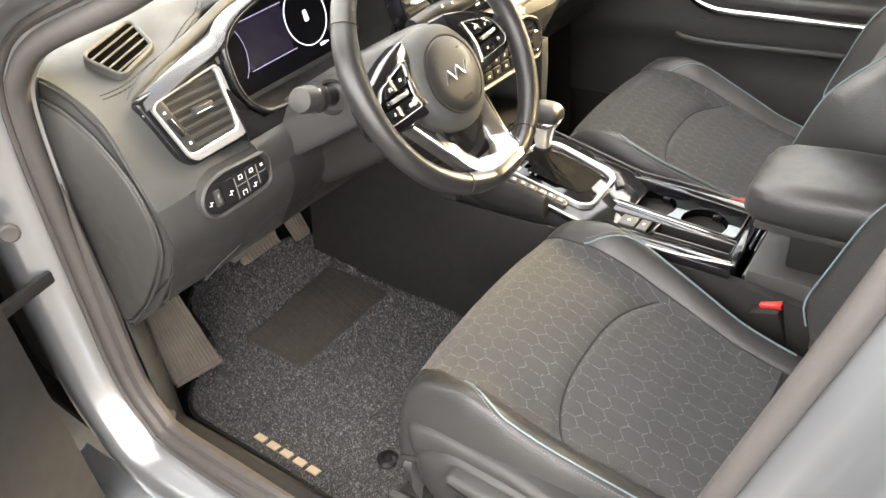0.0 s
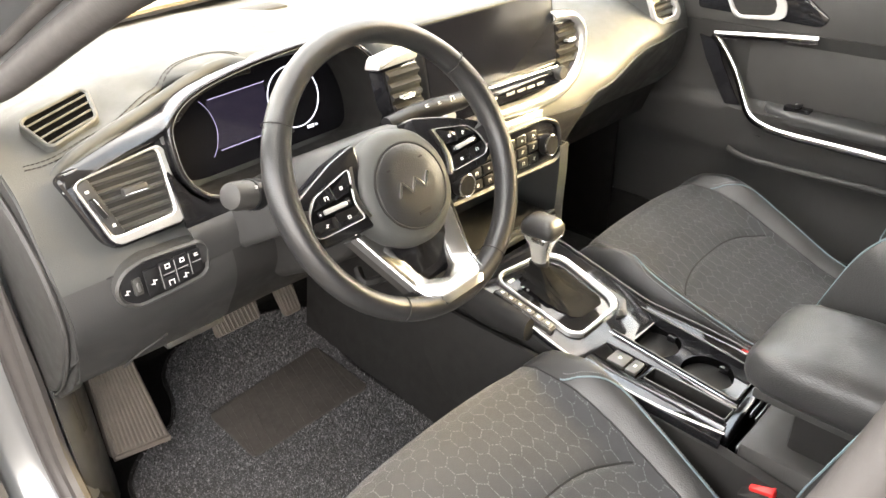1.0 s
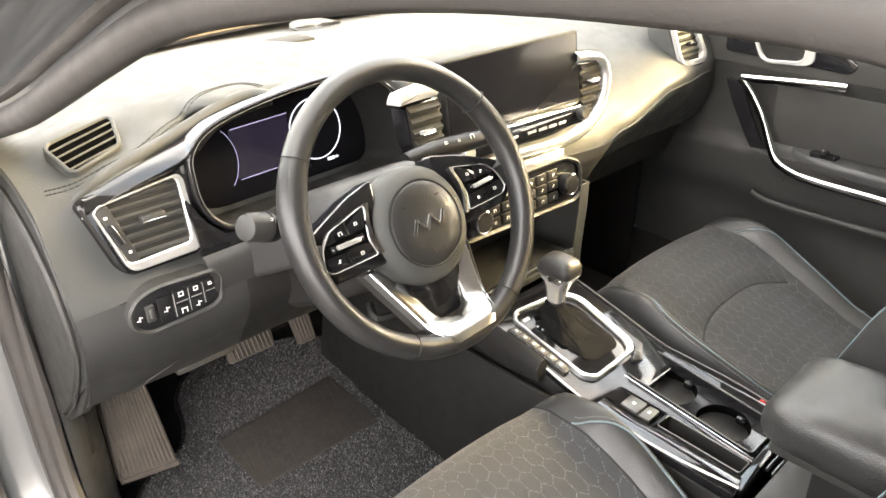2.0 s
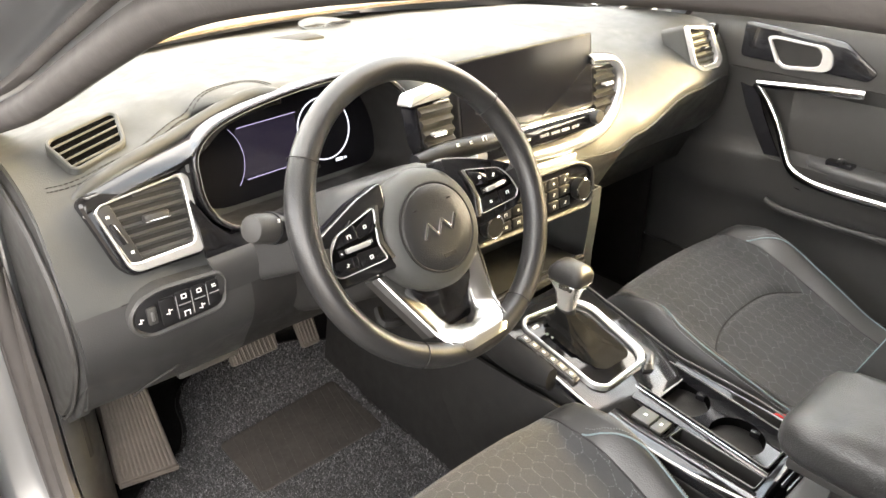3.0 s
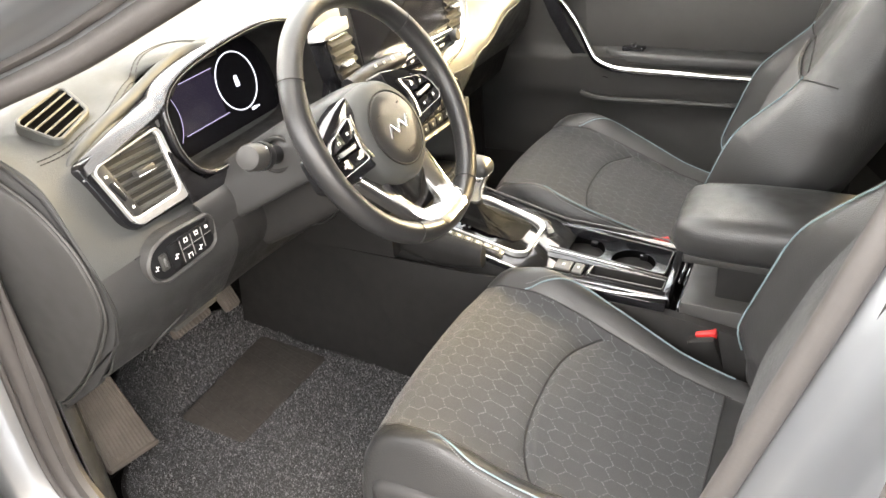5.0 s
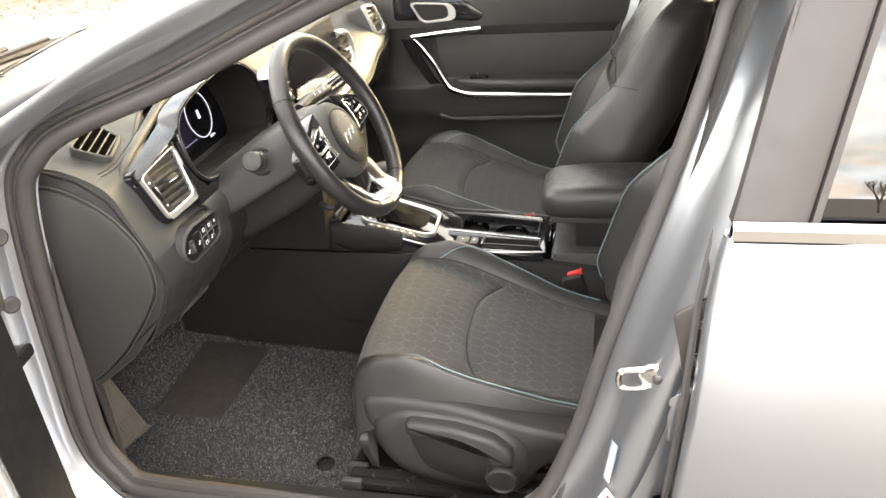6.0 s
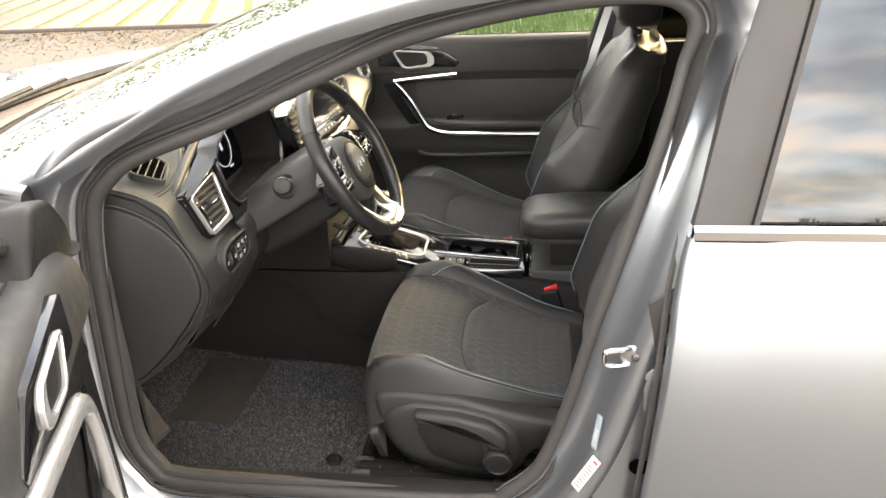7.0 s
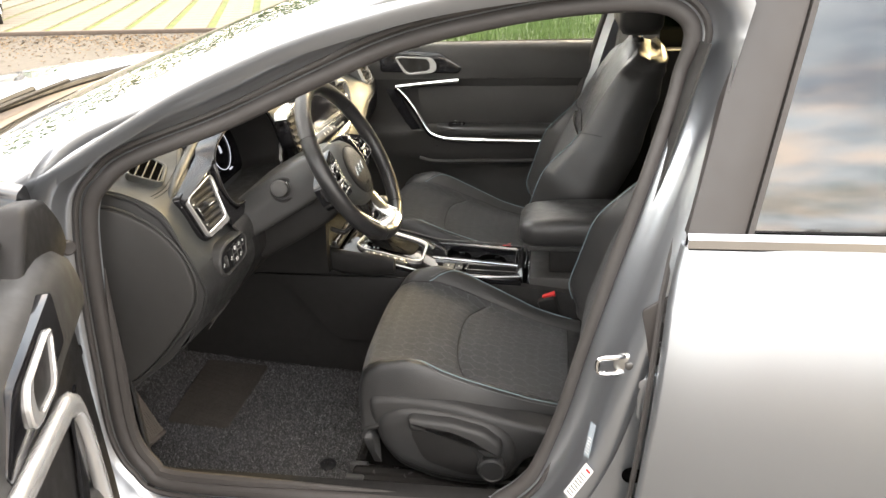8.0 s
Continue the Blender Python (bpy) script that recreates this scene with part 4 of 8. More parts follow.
# ---- dashboard ----
def station(x):
    """Section of the dashboard at x: (y, z) from the windscreen edge over the top, down the face and under."""
    keys = (
        (-0.71, ((0.66, 1.035), (0.55, 1.052), (0.45, 1.062), (0.37, 1.070), (0.312, 1.058), (0.262, 1.028), (0.236, 0.965), (0.217, 0.92), (0.209, 0.87), (0.240, 0.81), (0.285, 0.755), (0.40, 0.74))),
        (-0.60, ((0.78, 1.040), (0.62, 1.068), (0.48, 1.080), (0.38, 1.0895), (0.325, 1.0705), (0.263, 1.052), (0.243, 0.96), (0.218, 0.92), (0.205, 0.87), (0.232, 0.81), (0.280, 0.755), (0.40, 0.74))),
        (-0.515, ((0.83, 1.042), (0.65, 1.075), (0.51, 1.090), (0.39, 1.101), (0.335, 1.090), (0.305, 1.068), (0.320, 0.965), (0.222, 0.928), (0.200, 0.87), (0.230, 0.81), (0.280, 0.755), (0.40, 0.74))),
        (-0.45, ((0.86, 1.045), (0.68, 1.080), (0.52, 1.100), (0.38, 1.107), (0.30, 1.101), (0.40, 1.05), (0.40, 0.965), (0.236, 0.928), (0.200, 0.87), (0.230, 0.81), (0.280, 0.755), (0.40, 0.74))),
        (-0.22, ((0.91, 1.045), (0.71, 1.080), (0.55, 1.102), (0.39, 1.104), (0.30, 1.098), (0.40, 1.05), (0.40, 0.965), (0.236, 0.928), (0.200, 0.86), (0.230, 0.80), (0.280, 0.745), (0.40, 0.72))),
        (-0.14, ((0.93, 1.045), (0.72, 1.075), (0.56, 1.090), (0.40, 1.098), (0.31, 1.092), (0.255, 1.04), (0.220, 0.96), (0.200, 0.91), (0.195, 0.84), (0.24, 0.78), (0.30, 0.70), (0.38, 0.66))),
        (0.0, ((0.95, 1.045), (0.74, 1.07), (0.56, 1.084), (0.40, 1.092), (0.30, 1.088), (0.250, 1.04), (0.215, 0.96), (0.195, 0.91), (0.20, 0.84), (0.25, 0.78), (0.30, 0.70), (0.36, 0.62))),
        (0.235, ((0.93, 1.045), (0.72, 1.07), (0.56, 1.080), (0.40, 1.086), (0.30, 1.080), (0.245, 1.04), (0.203, 0.965), (0.174, 0.902), (0.20, 0.84), (0.24, 0.77), (0.30, 0.70), (0.37, 0.64))),
        (0.30, ((0.90, 1.045), (0.72, 1.066), (0.58, 1.068), (0.46, 1.058), (0.36, 1.036), (0.275, 1.006), (0.208, 0.966), (0.174, 0.918), (0.225, 0.87), (0.28, 0.80), (0.33, 0.75), (0.42, 0.72))),
        (0.50, ((0.84, 1.042), (0.68, 1.064), (0.55, 1.068), (0.44, 1.062), (0.35, 1.046), (0.272, 1.022), (0.212, 0.990), (0.186, 0.957), (0.235, 0.88), (0.28, 0.81), (0.34, 0.76), (0.42, 0.73))),
        (0.71, ((0.68, 1.035), (0.55, 1.055), (0.42, 1.064), (0.33, 1.064), (0.28, 1.055), (0.245, 1.025), (0.225, 0.988), (0.217, 0.952), (0.23, 0.87), (0.28, 0.81), (0.34, 0.76), (0.42, 0.73))),
    )
    for (xa, a), (xb, b) in zip(keys, keys[1:]):
        if x <= xb + 1e-9:
            t = smooth01((x - xa) / (xb - xa))
            return [(lerp(p[0], q[0], t), lerp(p[1], q[1], t)) for p, q in zip(a, b)]
    return list(keys[-1][1])


def dash_row(x, n=5):
    return curve([V(x, y, z) for y, z in station(x)], n)


def glyphs(pl, spots, top, seed=1):
    """Small line symbols, none of them readable: (x, y, size) on a plane."""
    rng = random.Random(seed)
    out = []
    for x, y, s in spots:
        s *= 0.75
        t = s * 0.13
        kind = rng.randrange(4)
        if kind == 0:
            out += [(x, y + s * 0.35, s, t), (x - s * 0.42, y - s * 0.1, t, s * 0.7), (x + s * 0.42, y - s * 0.1, t, s * 0.7)]
        elif kind == 1:
            out += [(x, y, t * 1.4, s * 0.9), (x + s * 0.3, y + s * 0.2, s * 0.45, t), (x - s * 0.3, y - s * 0.25, s * 0.45, t)]
        elif kind == 2:
            out += [(x, y + s * 0.3, s * 0.8, t), (x, y - s * 0.3, s * 0.8, t), (x - s * 0.3, y, t, s * 0.5), (x + s * 0.35, y, t, s * 0.5)]
        else:
            out += [(x - s * 0.2, y, t * 1.5, s * 0.6), (x + s * 0.15, y + s * 0.2, s * 0.4, t * 1.2), (x + s * 0.2, y - s * 0.2, s * 0.5, t * 1.2)]
    return bars(pl, out, top)


def icons(name, pl, spots, top, seed, parent, label=""):
    """Each symbol a part of its own."""
    for i, q in enumerate(spots):
        part(name, glyphs(pl, [q], top, seed + i), M_ICON, parent, label)


def marks(name, pl, spots, top, parent):
    for q in spots:
        part(name, bars(pl, [q], top), M_ICON, parent)


def slatted_vent(name, pl, poly, parent, rows, lift, mat_slat, label, tab=None, tilt=0.35, depth=0.02):
    """An air vent: dark throat, tilted slats that follow the outline, and a tab."""
    v = part(name, plate(pl, poly, lift - depth, 0.004, 0), M_DARK, parent, label)
    ys = [q[1] for q in poly]
    lo, hi = min(ys), max(ys)
    for k in range(rows):
        b = lerp(lo, hi, (k + 0.5) / rows)
        cut = []
        for i in range(len(poly)):
            p, q = poly[i - 1], poly[i]
            if (p[1] - b) * (q[1] - b) <= 0 and p[1] != q[1]:
                cut.append(lerp(p[0], q[0], (b - p[1]) / (q[1] - p[1])))
        if len(cut) < 2:
            continue
        a0, a1 = min(cut), max(cut)
        w = (hi - lo) / rows * 0.62
        ring = lambda a: [pl.at(a, b + dy, lift - 0.008 + h) for dy, h in ((-w / 2, 0.004), (0, 0.0062), (w / 2, 0.001), (w / 2 + 0.0008, -0.003), (0, -0.004), (-w / 2, 0.0015))]
        part("slat", loft([ring(a0 + 0.0005), ring(a1 - 0.0005)]), mat_slat, v)
    if tab:
        part("vent_tab", rbox(pl.at(tab[0], tab[1], lift), (tab[2], tab[3], 0.012), 0.003, 2, pl.turn()), M_SATIN if len(tab) > 4 else M_PLASTIC, v, "vent direction tab")
        part("tab_edge", rbox(pl.at(tab[0], tab[1] - tab[3] * 0.4, lift + 0.006), (tab[2] * 0.95, 0.0018, 0.002), 0.0006, 1, pl.turn()), M_CHROME, v)
    return v


def build_dash():
    dash = thing("dashboard", (0, 0.3, 0.7), "dark grey soft-touch car dashboard with display, vents and controls", "dashboard")
    xs = [-0.71 + 1.42 * k / 110 for k in range(111)]
    part("dash_pad", sheet([dash_row(x)[:36] for x in xs], 0.012), M_DASH, dash, "soft grained dark grey dashboard top", sharp=70)
    # the stretch behind the column is darker: its shade is in the colour
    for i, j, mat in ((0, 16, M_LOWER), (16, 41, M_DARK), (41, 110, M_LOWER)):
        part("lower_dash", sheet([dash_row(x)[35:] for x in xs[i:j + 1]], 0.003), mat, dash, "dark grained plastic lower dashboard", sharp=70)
    part("dash_seam", tube([dash_row(x)[35] + V(0, -0.0004, 0) for x in xs[4:22]], 0.0012, 5), M_CONTRAST, dash)
    # double stitching along the top, turning down to the instruments at its end
    path = curve([(-0.688, 0.284, 0), (-0.644, 0.276, 0), (-0.58, 0.288, 0), (-0.514, 0.314, 0), (-0.455, 0.336, 0), (-0.415, 0.346, 0), (-0.395, 0.335, 0), (-0.388, 0.310, 0)], 8)
    for off in (0.0, 0.006):
        bm = bmesh.new()
        run = []
        for a, b in zip(path, path[1:]):
            side = Vector((-(b - a).y, (b - a).x, 0)).normalized() * off
            p = a + side
            row = dash_row(p.x, 12)[:60]
            for u, w in zip(row, row[1:]):
                if u.y >= p.y >= w.y:
                    run.append(V(p.x, p.y, lerp(u.z, w.z, (u.y - p.y) / max(1e-6, u.y - w.y)) + 0.0004))
                    break
        for a, b in zip(run, run[1:]):
            tube([a, a.lerp(b, 0.72)], 0.0008, 4, bm=bm)
        part("stitching", bm, M_CONTRAST, dash, "dark double stitching")
    # rounded roll of the pad over the vent and the instruments
    roll = curve([(-0.672, 0.268, 1.036), (-0.650, 0.272, 1.046), (-0.595, 0.281, 1.0615), (-0.535, 0.293, 1.0735), (-0.466, 0.303, 1.092), (-0.430, 0.306, 1.0995), (-0.404, 0.301, 1.1015), (-0.390, 0.286, 1.100)], 8)
    part("pad_roll", tube(roll, [0.0085 * min(1.0, 0.15 + k / 12) for k in range(len(roll))], 12, up=(0, 0, 1)), M_DASH, dash, "rounded roll of the dashboard pad", sharp=80)
    # end panel by the door
    end = Plane((-0.712, 0.35, 0.88), (0, -1, 0), (0, 0, 1))
    poly = rounded([(-0.075, 0.168), (0.015, 0.156), (0.074, 0.124), (0.114, 0.074), (0.127, 0.024), (0.123, -0.014), (0.090, -0.066), (0.033, -0.135), (-0.034, -0.194), (-0.075, -0.200), (-0.085, -0.06)], 0.03, 5)
    part("end_panel", plate(end, poly, 0.010, 0.05, 0.009), M_PLASTIC, dash, "smooth removable side panel")
    back = rounded([(-0.25, 0.165), (-0.12, 0.180), (-0.02, 0.187), (0.038, 0.176), (0.088, 0.146), (0.112, 0.088), (0.132, 0.04), (0.139, -0.01), (0.112, -0.066), (0.05, -0.142), (-0.06, -0.225), (-0.25, -0.26)], 0.02, 3)
    part("end_filler", plate(end, back, 0.001, 0.012, 0.002), M_LOWER, dash, "dark dashboard end")
    part("end_edge", tube([end.at(*q, 0.0045) for q in shrink(poly, -0.003)], 0.0022, 6, closed=True), M_PLASTIC, dash)
    part("end_cheek", sheet([[V(x, y, z) for y, z in ((0.60, 0.62), (0.44, 0.66), (0.30, 0.76), (0.222, 0.83), (0.210, 0.87), (0.218, 0.92), (0.238, 0.965), (0.268, 1.020), (0.31, 1.050), (0.37, 1.066), (0.55, 1.052))] for x in (-0.713, -0.709, -0.705)], 0.002), M_LOWER, dash)
    # lower panel
    part("panel_gap", tube(curve([(-0.66, 0.245, 0.775), (-0.645, 0.235, 0.79), (-0.62, 0.222, 0.806), (-0.605, 0.221, 0.81)], 5), 0.0016, 5), M_DARK, dash)
    part("bonnet_pull", rbox((-0.545, 0.284, 0.752), (0.09, 0.02, 0.012), 0.004), M_PLASTIC, dash, "lower panel grip")
    return dash


DASH = build_dash()


def build_top_vent():
    pl = Plane((-0.62, 0.336, 1.0765), (1, 0, 0.05), (0.05, 1, 0.36))
    poly = rounded([(-0.046, 0.004), (-0.038, 0.014), (0.042, 0.036), (0.050, 0.028), (0.036, -0.024), (0.026, -0.032), (-0.030, -0.052), (-0.038, -0.046)], 0.008, 3)
    fr = part("demist_vent", rim_plate(pl, poly, shrink(poly, 0.005), 0.0085, 0.02, 0.0015), M_DASH, DASH, "side window demister grille")
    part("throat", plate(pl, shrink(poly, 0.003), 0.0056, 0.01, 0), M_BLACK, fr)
    inner = shrink(poly, 0.005)
    for k in range(7):
        c = -0.046 + 0.0135 * k
        # slats run slightly askew across the grille
        cut = []
        for i in range(len(inner)):
            p, q = inner[i - 1], inner[i]
            fp, fq = p[1] - 0.30 * p[0] - c, q[1] - 0.30 * q[0] - c
            if fp * fq <= 0 and fp != fq:
                t = fp / (fp - fq)
                cut.append((lerp(p[0], q[0], t), lerp(p[1], q[1], t)))
        if len(cut) >= 2:
            cut.sort()
            part("slat", tube([pl.at(*cut[0], 0.0066), pl.at(*cut[-1], 0.0066)], 0.0013, 5), M_DASH, fr)


build_top_vent()


def build_side_vent():
    pl = Plane((-0.6, 0.252, 1.0), (1, 0, 0), (0, 0.25, 1))
    outer = rounded([(-0.0715, 0.036), (-0.062, 0.043), (0.060, 0.056), (0.0665, 0.046), (0.064, -0.050), (0.052, -0.060), (-0.034, -0.060), (-0.048, -0.046)], 0.012, 4)
    chrome = rounded([(-0.0575, 0.0260), (-0.0500, 0.0322), (0.0490, 0.0440), (0.0550, 0.0370), (0.0560, -0.0450), (0.0490, -0.0535), (-0.0300, -0.0540), (-0.0380, -0.0460)], 0.009, 4)
    inner = rounded([(-0.0550, 0.0245), (-0.0485, 0.0300), (0.0425, 0.0405), (0.0462, 0.0350), (0.0440, -0.0345), (0.0395, -0.0400), (-0.0255, -0.0425), (-0.0345, -0.0410)], 0.006, 4)
    sur = part("vent_surround", plate(pl, outer, 0.012, 0.05, 0.006), M_GLOSS, DASH, "gloss black vent surround")
    part("vent_bezel", rim_plate(pl, chrome, inner, 0.020, 0.02, 0.0018), M_SATIN, sur, "satin silver vent bezel")
    part("vent_throat", plate(pl, shrink(inner, -0.002), 0.0135, 0.004, 0), M_DARK, sur)
    side = rounded([(-0.0545, 0.024), (-0.048, 0.0295), (-0.0400, 0.0305), (-0.0205, -0.041), (-0.0255, -0.042), (-0.034, -0.040)], 0.003, 3)
    part("vent_cheek", plate(pl, side, 0.0185, 0.01, 0.001), M_LOWER, sur)
    v = slatted_vent("vent_core", pl, rounded([(-0.0400, 0.0310), (0.0450, 0.0400), (0.0430, -0.0370), (-0.0205, -0.0420)], 0.002, 2), sur, 7, 0.019, M_PLASTIC, "dark vent with tilted slats", (0.006, 0.0035, 0.030, 0.009), depth=0.010)
    part("thumb_wheel", rbox(pl.at(-0.0405, -0.005, 0.0195), (0.0055, 0.028, 0.006), 0.002, 2, pl.turn() @ Matrix.Rotation(radians(20), 3, "Z")), M_BUTTON, sur, "ribbed thumb wheel")
    part("wheel_edge", rbox(pl.at(-0.0375, -0.005, 0.022), (0.0012, 0.026, 0.002), 0.0004, 1, pl.turn() @ Matrix.Rotation(radians(20), 3, "Z")), M_CHROME, sur)
    marks("vent_mark", pl, [(-0.0455, 0.0165, 0.004, 0.003), (-0.0300, -0.029, 0.0035, 0.0035)], 0.0192, sur)
    # gloss strip between the roll of the pad, the vent and the instruments
    low = curve([(-0.664, 0.242, 1.030), (-0.603, 0.241, 1.048), (-0.55, 0.242, 1.060), (-0.527, 0.246, 1.070), (-0.492, 0.252, 1.092), (-0.440, 0.258, 1.103), (-0.400, 0.262, 1.103)], 5)
    high = curve([(-0.658, 0.260, 1.043), (-0.595, 0.268, 1.059), (-0.535, 0.280, 1.0705), (-0.500, 0.284, 1.080), (-0.466, 0.289, 1.089), (-0.430, 0.292, 1.097), (-0.400, 0.285, 1.098)], 5)
    part("accent_strip", sheet([[p.lerp(q, t) + V(0, -0.002, 0.002) * math.sin(math.pi * t) for p, q in zip(low, high)] for t in (0.0, 0.1, 0.5, 0.9, 1.0)], 0.008), M_GLOSS, DASH, "glossy accent strip reflecting the sky", sharp=60)
    part("accent_clip", rbox(pl.at(0.0615, 0.047, 0.010), (0.010, 0.014, 0.008), 0.003, 2, pl.turn()), M_PEWTER, sur)
    part("accent_hook", rbox(pl.at(-0.064, 0.028, 0.0075), (0.006, 0.016, 0.005), 0.002, 2, pl.turn()), M_SATIN, sur)


build_side_vent()


def build_switches():
    pl = Plane((-0.6, 0.2075, 0.90), (1, 0, 0), (0, 0.06, 1))
    poly = rounded([(-0.053, 0.008), (-0.041, 0.023), (-0.016, 0.029), (0.054, 0.0245), (0.060, 0.016), (0.056, -0.011), (0.046, -0.017), (-0.036, -0.020), (-0.051, -0.009)], 0.009, 4)
    pod = part("switch_pod", rim_plate(pl, shrink(poly, -0.006), poly, 0.008, 0.03, 0.003), M_PLASTIC, DASH, "oval switch pod surround")
    part("switch_panel", plate(pl, poly, 0.0055, 0.03, 0.001), M_BUTTON, pod, "black switch panel")
    part("beam_wheel", rbox(pl.at(-0.032, 0.0035, 0.0065), (0.011, 0.022, 0.006), 0.002, 2, pl.turn()), M_PLASTIC, pod, "headlamp levelling wheel")
    part("beam_slot", rbox(pl.at(-0.032, 0.0035, 0.0092), (0.004, 0.012, 0.003), 0.001, 1, pl.turn()), M_PEWTER, pod)
    for x, y, w, h in ((-0.0125, 0.0025, 0.018, 0.034), (0.0075, 0.013, 0.018, 0.016), (0.0075, -0.0075, 0.018, 0.017), (0.0265, 0.0135, 0.017, 0.015), (0.0265, -0.006, 0.017, 0.016), (0.045, 0.0135, 0.015, 0.014), (0.045, -0.0035, 0.015, 0.015)):
        part("switch", rbox(pl.at(x, y, 0.006), (w, h, 0.005), 0.0015, 2, pl.turn()), M_BUTTON, pod)
    icons("switch_icon", pl, [(-0.046, 0.002, 0.009), (-0.0125, 0.0015, 0.010), (0.0075, 0.0145, 0.011), (0.0085, -0.008, 0.010), (0.0268, 0.0148, 0.010), (0.0275, -0.0065, 0.010), (0.0455, 0.0145, 0.009)], 0.0092, 3, pod, "white switch symbol")
    for q in ((-0.0022, 0.0025, 0.0012, 0.030), (0.0170, 0.0035, 0.0012, 0.030), (0.0362, 0.0045, 0.0012, 0.028), (0.0075, 0.0045, 0.015, 0.0012), (0.0265, 0.0050, 0.014, 0.0012), (0.045, 0.0055, 0.012, 0.0012)):
        part("switch_line", bars(pl, [q], 0.0088), M_SATIN, pod)


build_switches()


def build_cluster():
    pl = Plane((-0.36, 0.231, 1.0), (1, 0.03, 0), (0, 0.2, 1))
    rim = [q[:2] for q in curve([(a, b, 0) for a, b in ((-0.174, 0.035), (-0.168, 0.068), (-0.134, 0.092), (-0.060, 0.107), (0.05, 0.1155), (0.115, 0.106), (0.152, 0.080), (0.169, 0.042), (0.172, 0.0), (0.160, -0.028), (0.11, -0.036), (-0.05, -0.038), (-0.125, -0.036), (-0.155, -0.022), (-0.171, 0.004))], 6, closed=True)]
    lip = shrink(rim, -0.006)
    rings = [[pl.at(a * 0.97, b * 0.97, -0.095) for a, b in lip], [pl.at(*q, -0.004) for q in lip], [pl.at(*q, -0.0005) for q in shrink(lip, 0.0015)], [pl.at(*q, 0.0) for q in shrink(lip, 0.003)], [pl.at(*q, -0.0012) for q in rim], [pl.at(*q, -0.008) for q in shrink(rim, 0.001)]]
    hood = part("cluster_hood", loft(rings, cap=False), M_GLOSS, DASH, "gloss black cluster surround", sharp=60)
    part("hood_line", tube([pl.at(*q, -0.0008) for q in shrink(rim, 0.0004)], 0.0005, 5, closed=True), M_PEWTER, hood, "fine silver line round the instruments")
    part("cluster_throat", loft([[pl.at(*q, -0.006) for q in shrink(rim, 0.001)], [pl.at(a * 0.99, b * 0.985, -0.112) for a, b in rim]], cap=False), M_DARK, hood, "dark inner hood")
    scr = part("cluster_screen", plate(pl, rim, -0.108, 0.006, 0.001), M_SCREEN, hood, "dark digital instrument display")
    top = -0.1074
    # lit left field, lines and dial ring
    part("meter_field", plate(pl, rounded([(-0.064, 0.066), (0.034, 0.069), (0.034, -0.001), (-0.066, -0.002), (-0.057, 0.03)], 0.004, 3), top, 0.0006, 0), M_METER, scr, "faint violet lit field")
    arc = lambda cx, cy, r, a0, a1, n=24: [pl.at(cx + r * math.cos(lerp(a0, a1, k / n)), cy + r * math.sin(lerp(a0, a1, k / n)), top + 0.0006) for k in range(n + 1)]
    part("dial_ring", tube(arc(0.080, 0.037, 0.046, 0, 2 * math.pi, 48)[:-1], 0.0010, 5, closed=True), M_RINGLIT, scr, "white dial ring")
    part("dial_arc", tube(arc(-0.116, 0.030, 0.058, -0.75, 0.75), 0.00035, 4), M_LINELIT, scr)
    part("screen_line", tube([pl.at(-0.060, 0.068, top + 0.0006), pl.at(0.036, 0.071, top + 0.0006)], 0.0005, 4), M_LINELIT, scr)
    part("screen_line", tube([pl.at(-0.060, -0.004, top + 0.0006), pl.at(0.040, -0.002, top + 0.0006)], 0.0005, 4), M_LINELIT, scr)
    part("car_symbol", plate(pl, rounded([(0.075, 0.028), (0.085, 0.028), (0.084, 0.046), (0.076, 0.046)], 0.003, 3), top + 0.0005, 0.001, 0), M_RINGLIT, scr, "small white car symbol")
    part("odometer_bar", bars(pl, [(0.098, -0.014, 0.013, 0.005), (0.109, -0.014, 0.005, 0.003)], top + 0.0005), M_RINGLIT, scr, "small lit figures")
    # fascia from the hood's lower edge down to the switches and the column
    cols = [lerp(-0.190, 0.185, k / 20) for k in range(21)]
    edge = lambda a: -0.040 + 0.066 * max(0.0, (abs(a + 0.005) - 0.145) / 0.045) ** 1.6
    part("cluster_base", sheet([[pl.at(a, b(a), h) for a in cols] for b, h in ((lambda a: edge(a) + 0.003, -0.010), (lambda a: edge(a), -0.003), (lambda a: -0.048, -0.001), (lambda a: -0.058, -0.003))], 0.004), M_GLOSS, hood, "gloss black base of the instruments")
    part("apron", sheet([[pl.at(a, b, h) for a in cols] for b, h in ((-0.058, -0.0025), (-0.064, 0.003), (-0.073, 0.007), (-0.086, 0.008), (-0.105, 0.004))], 0.004), M_LOWER, hood, "dark fascia below the instruments")


build_cluster()


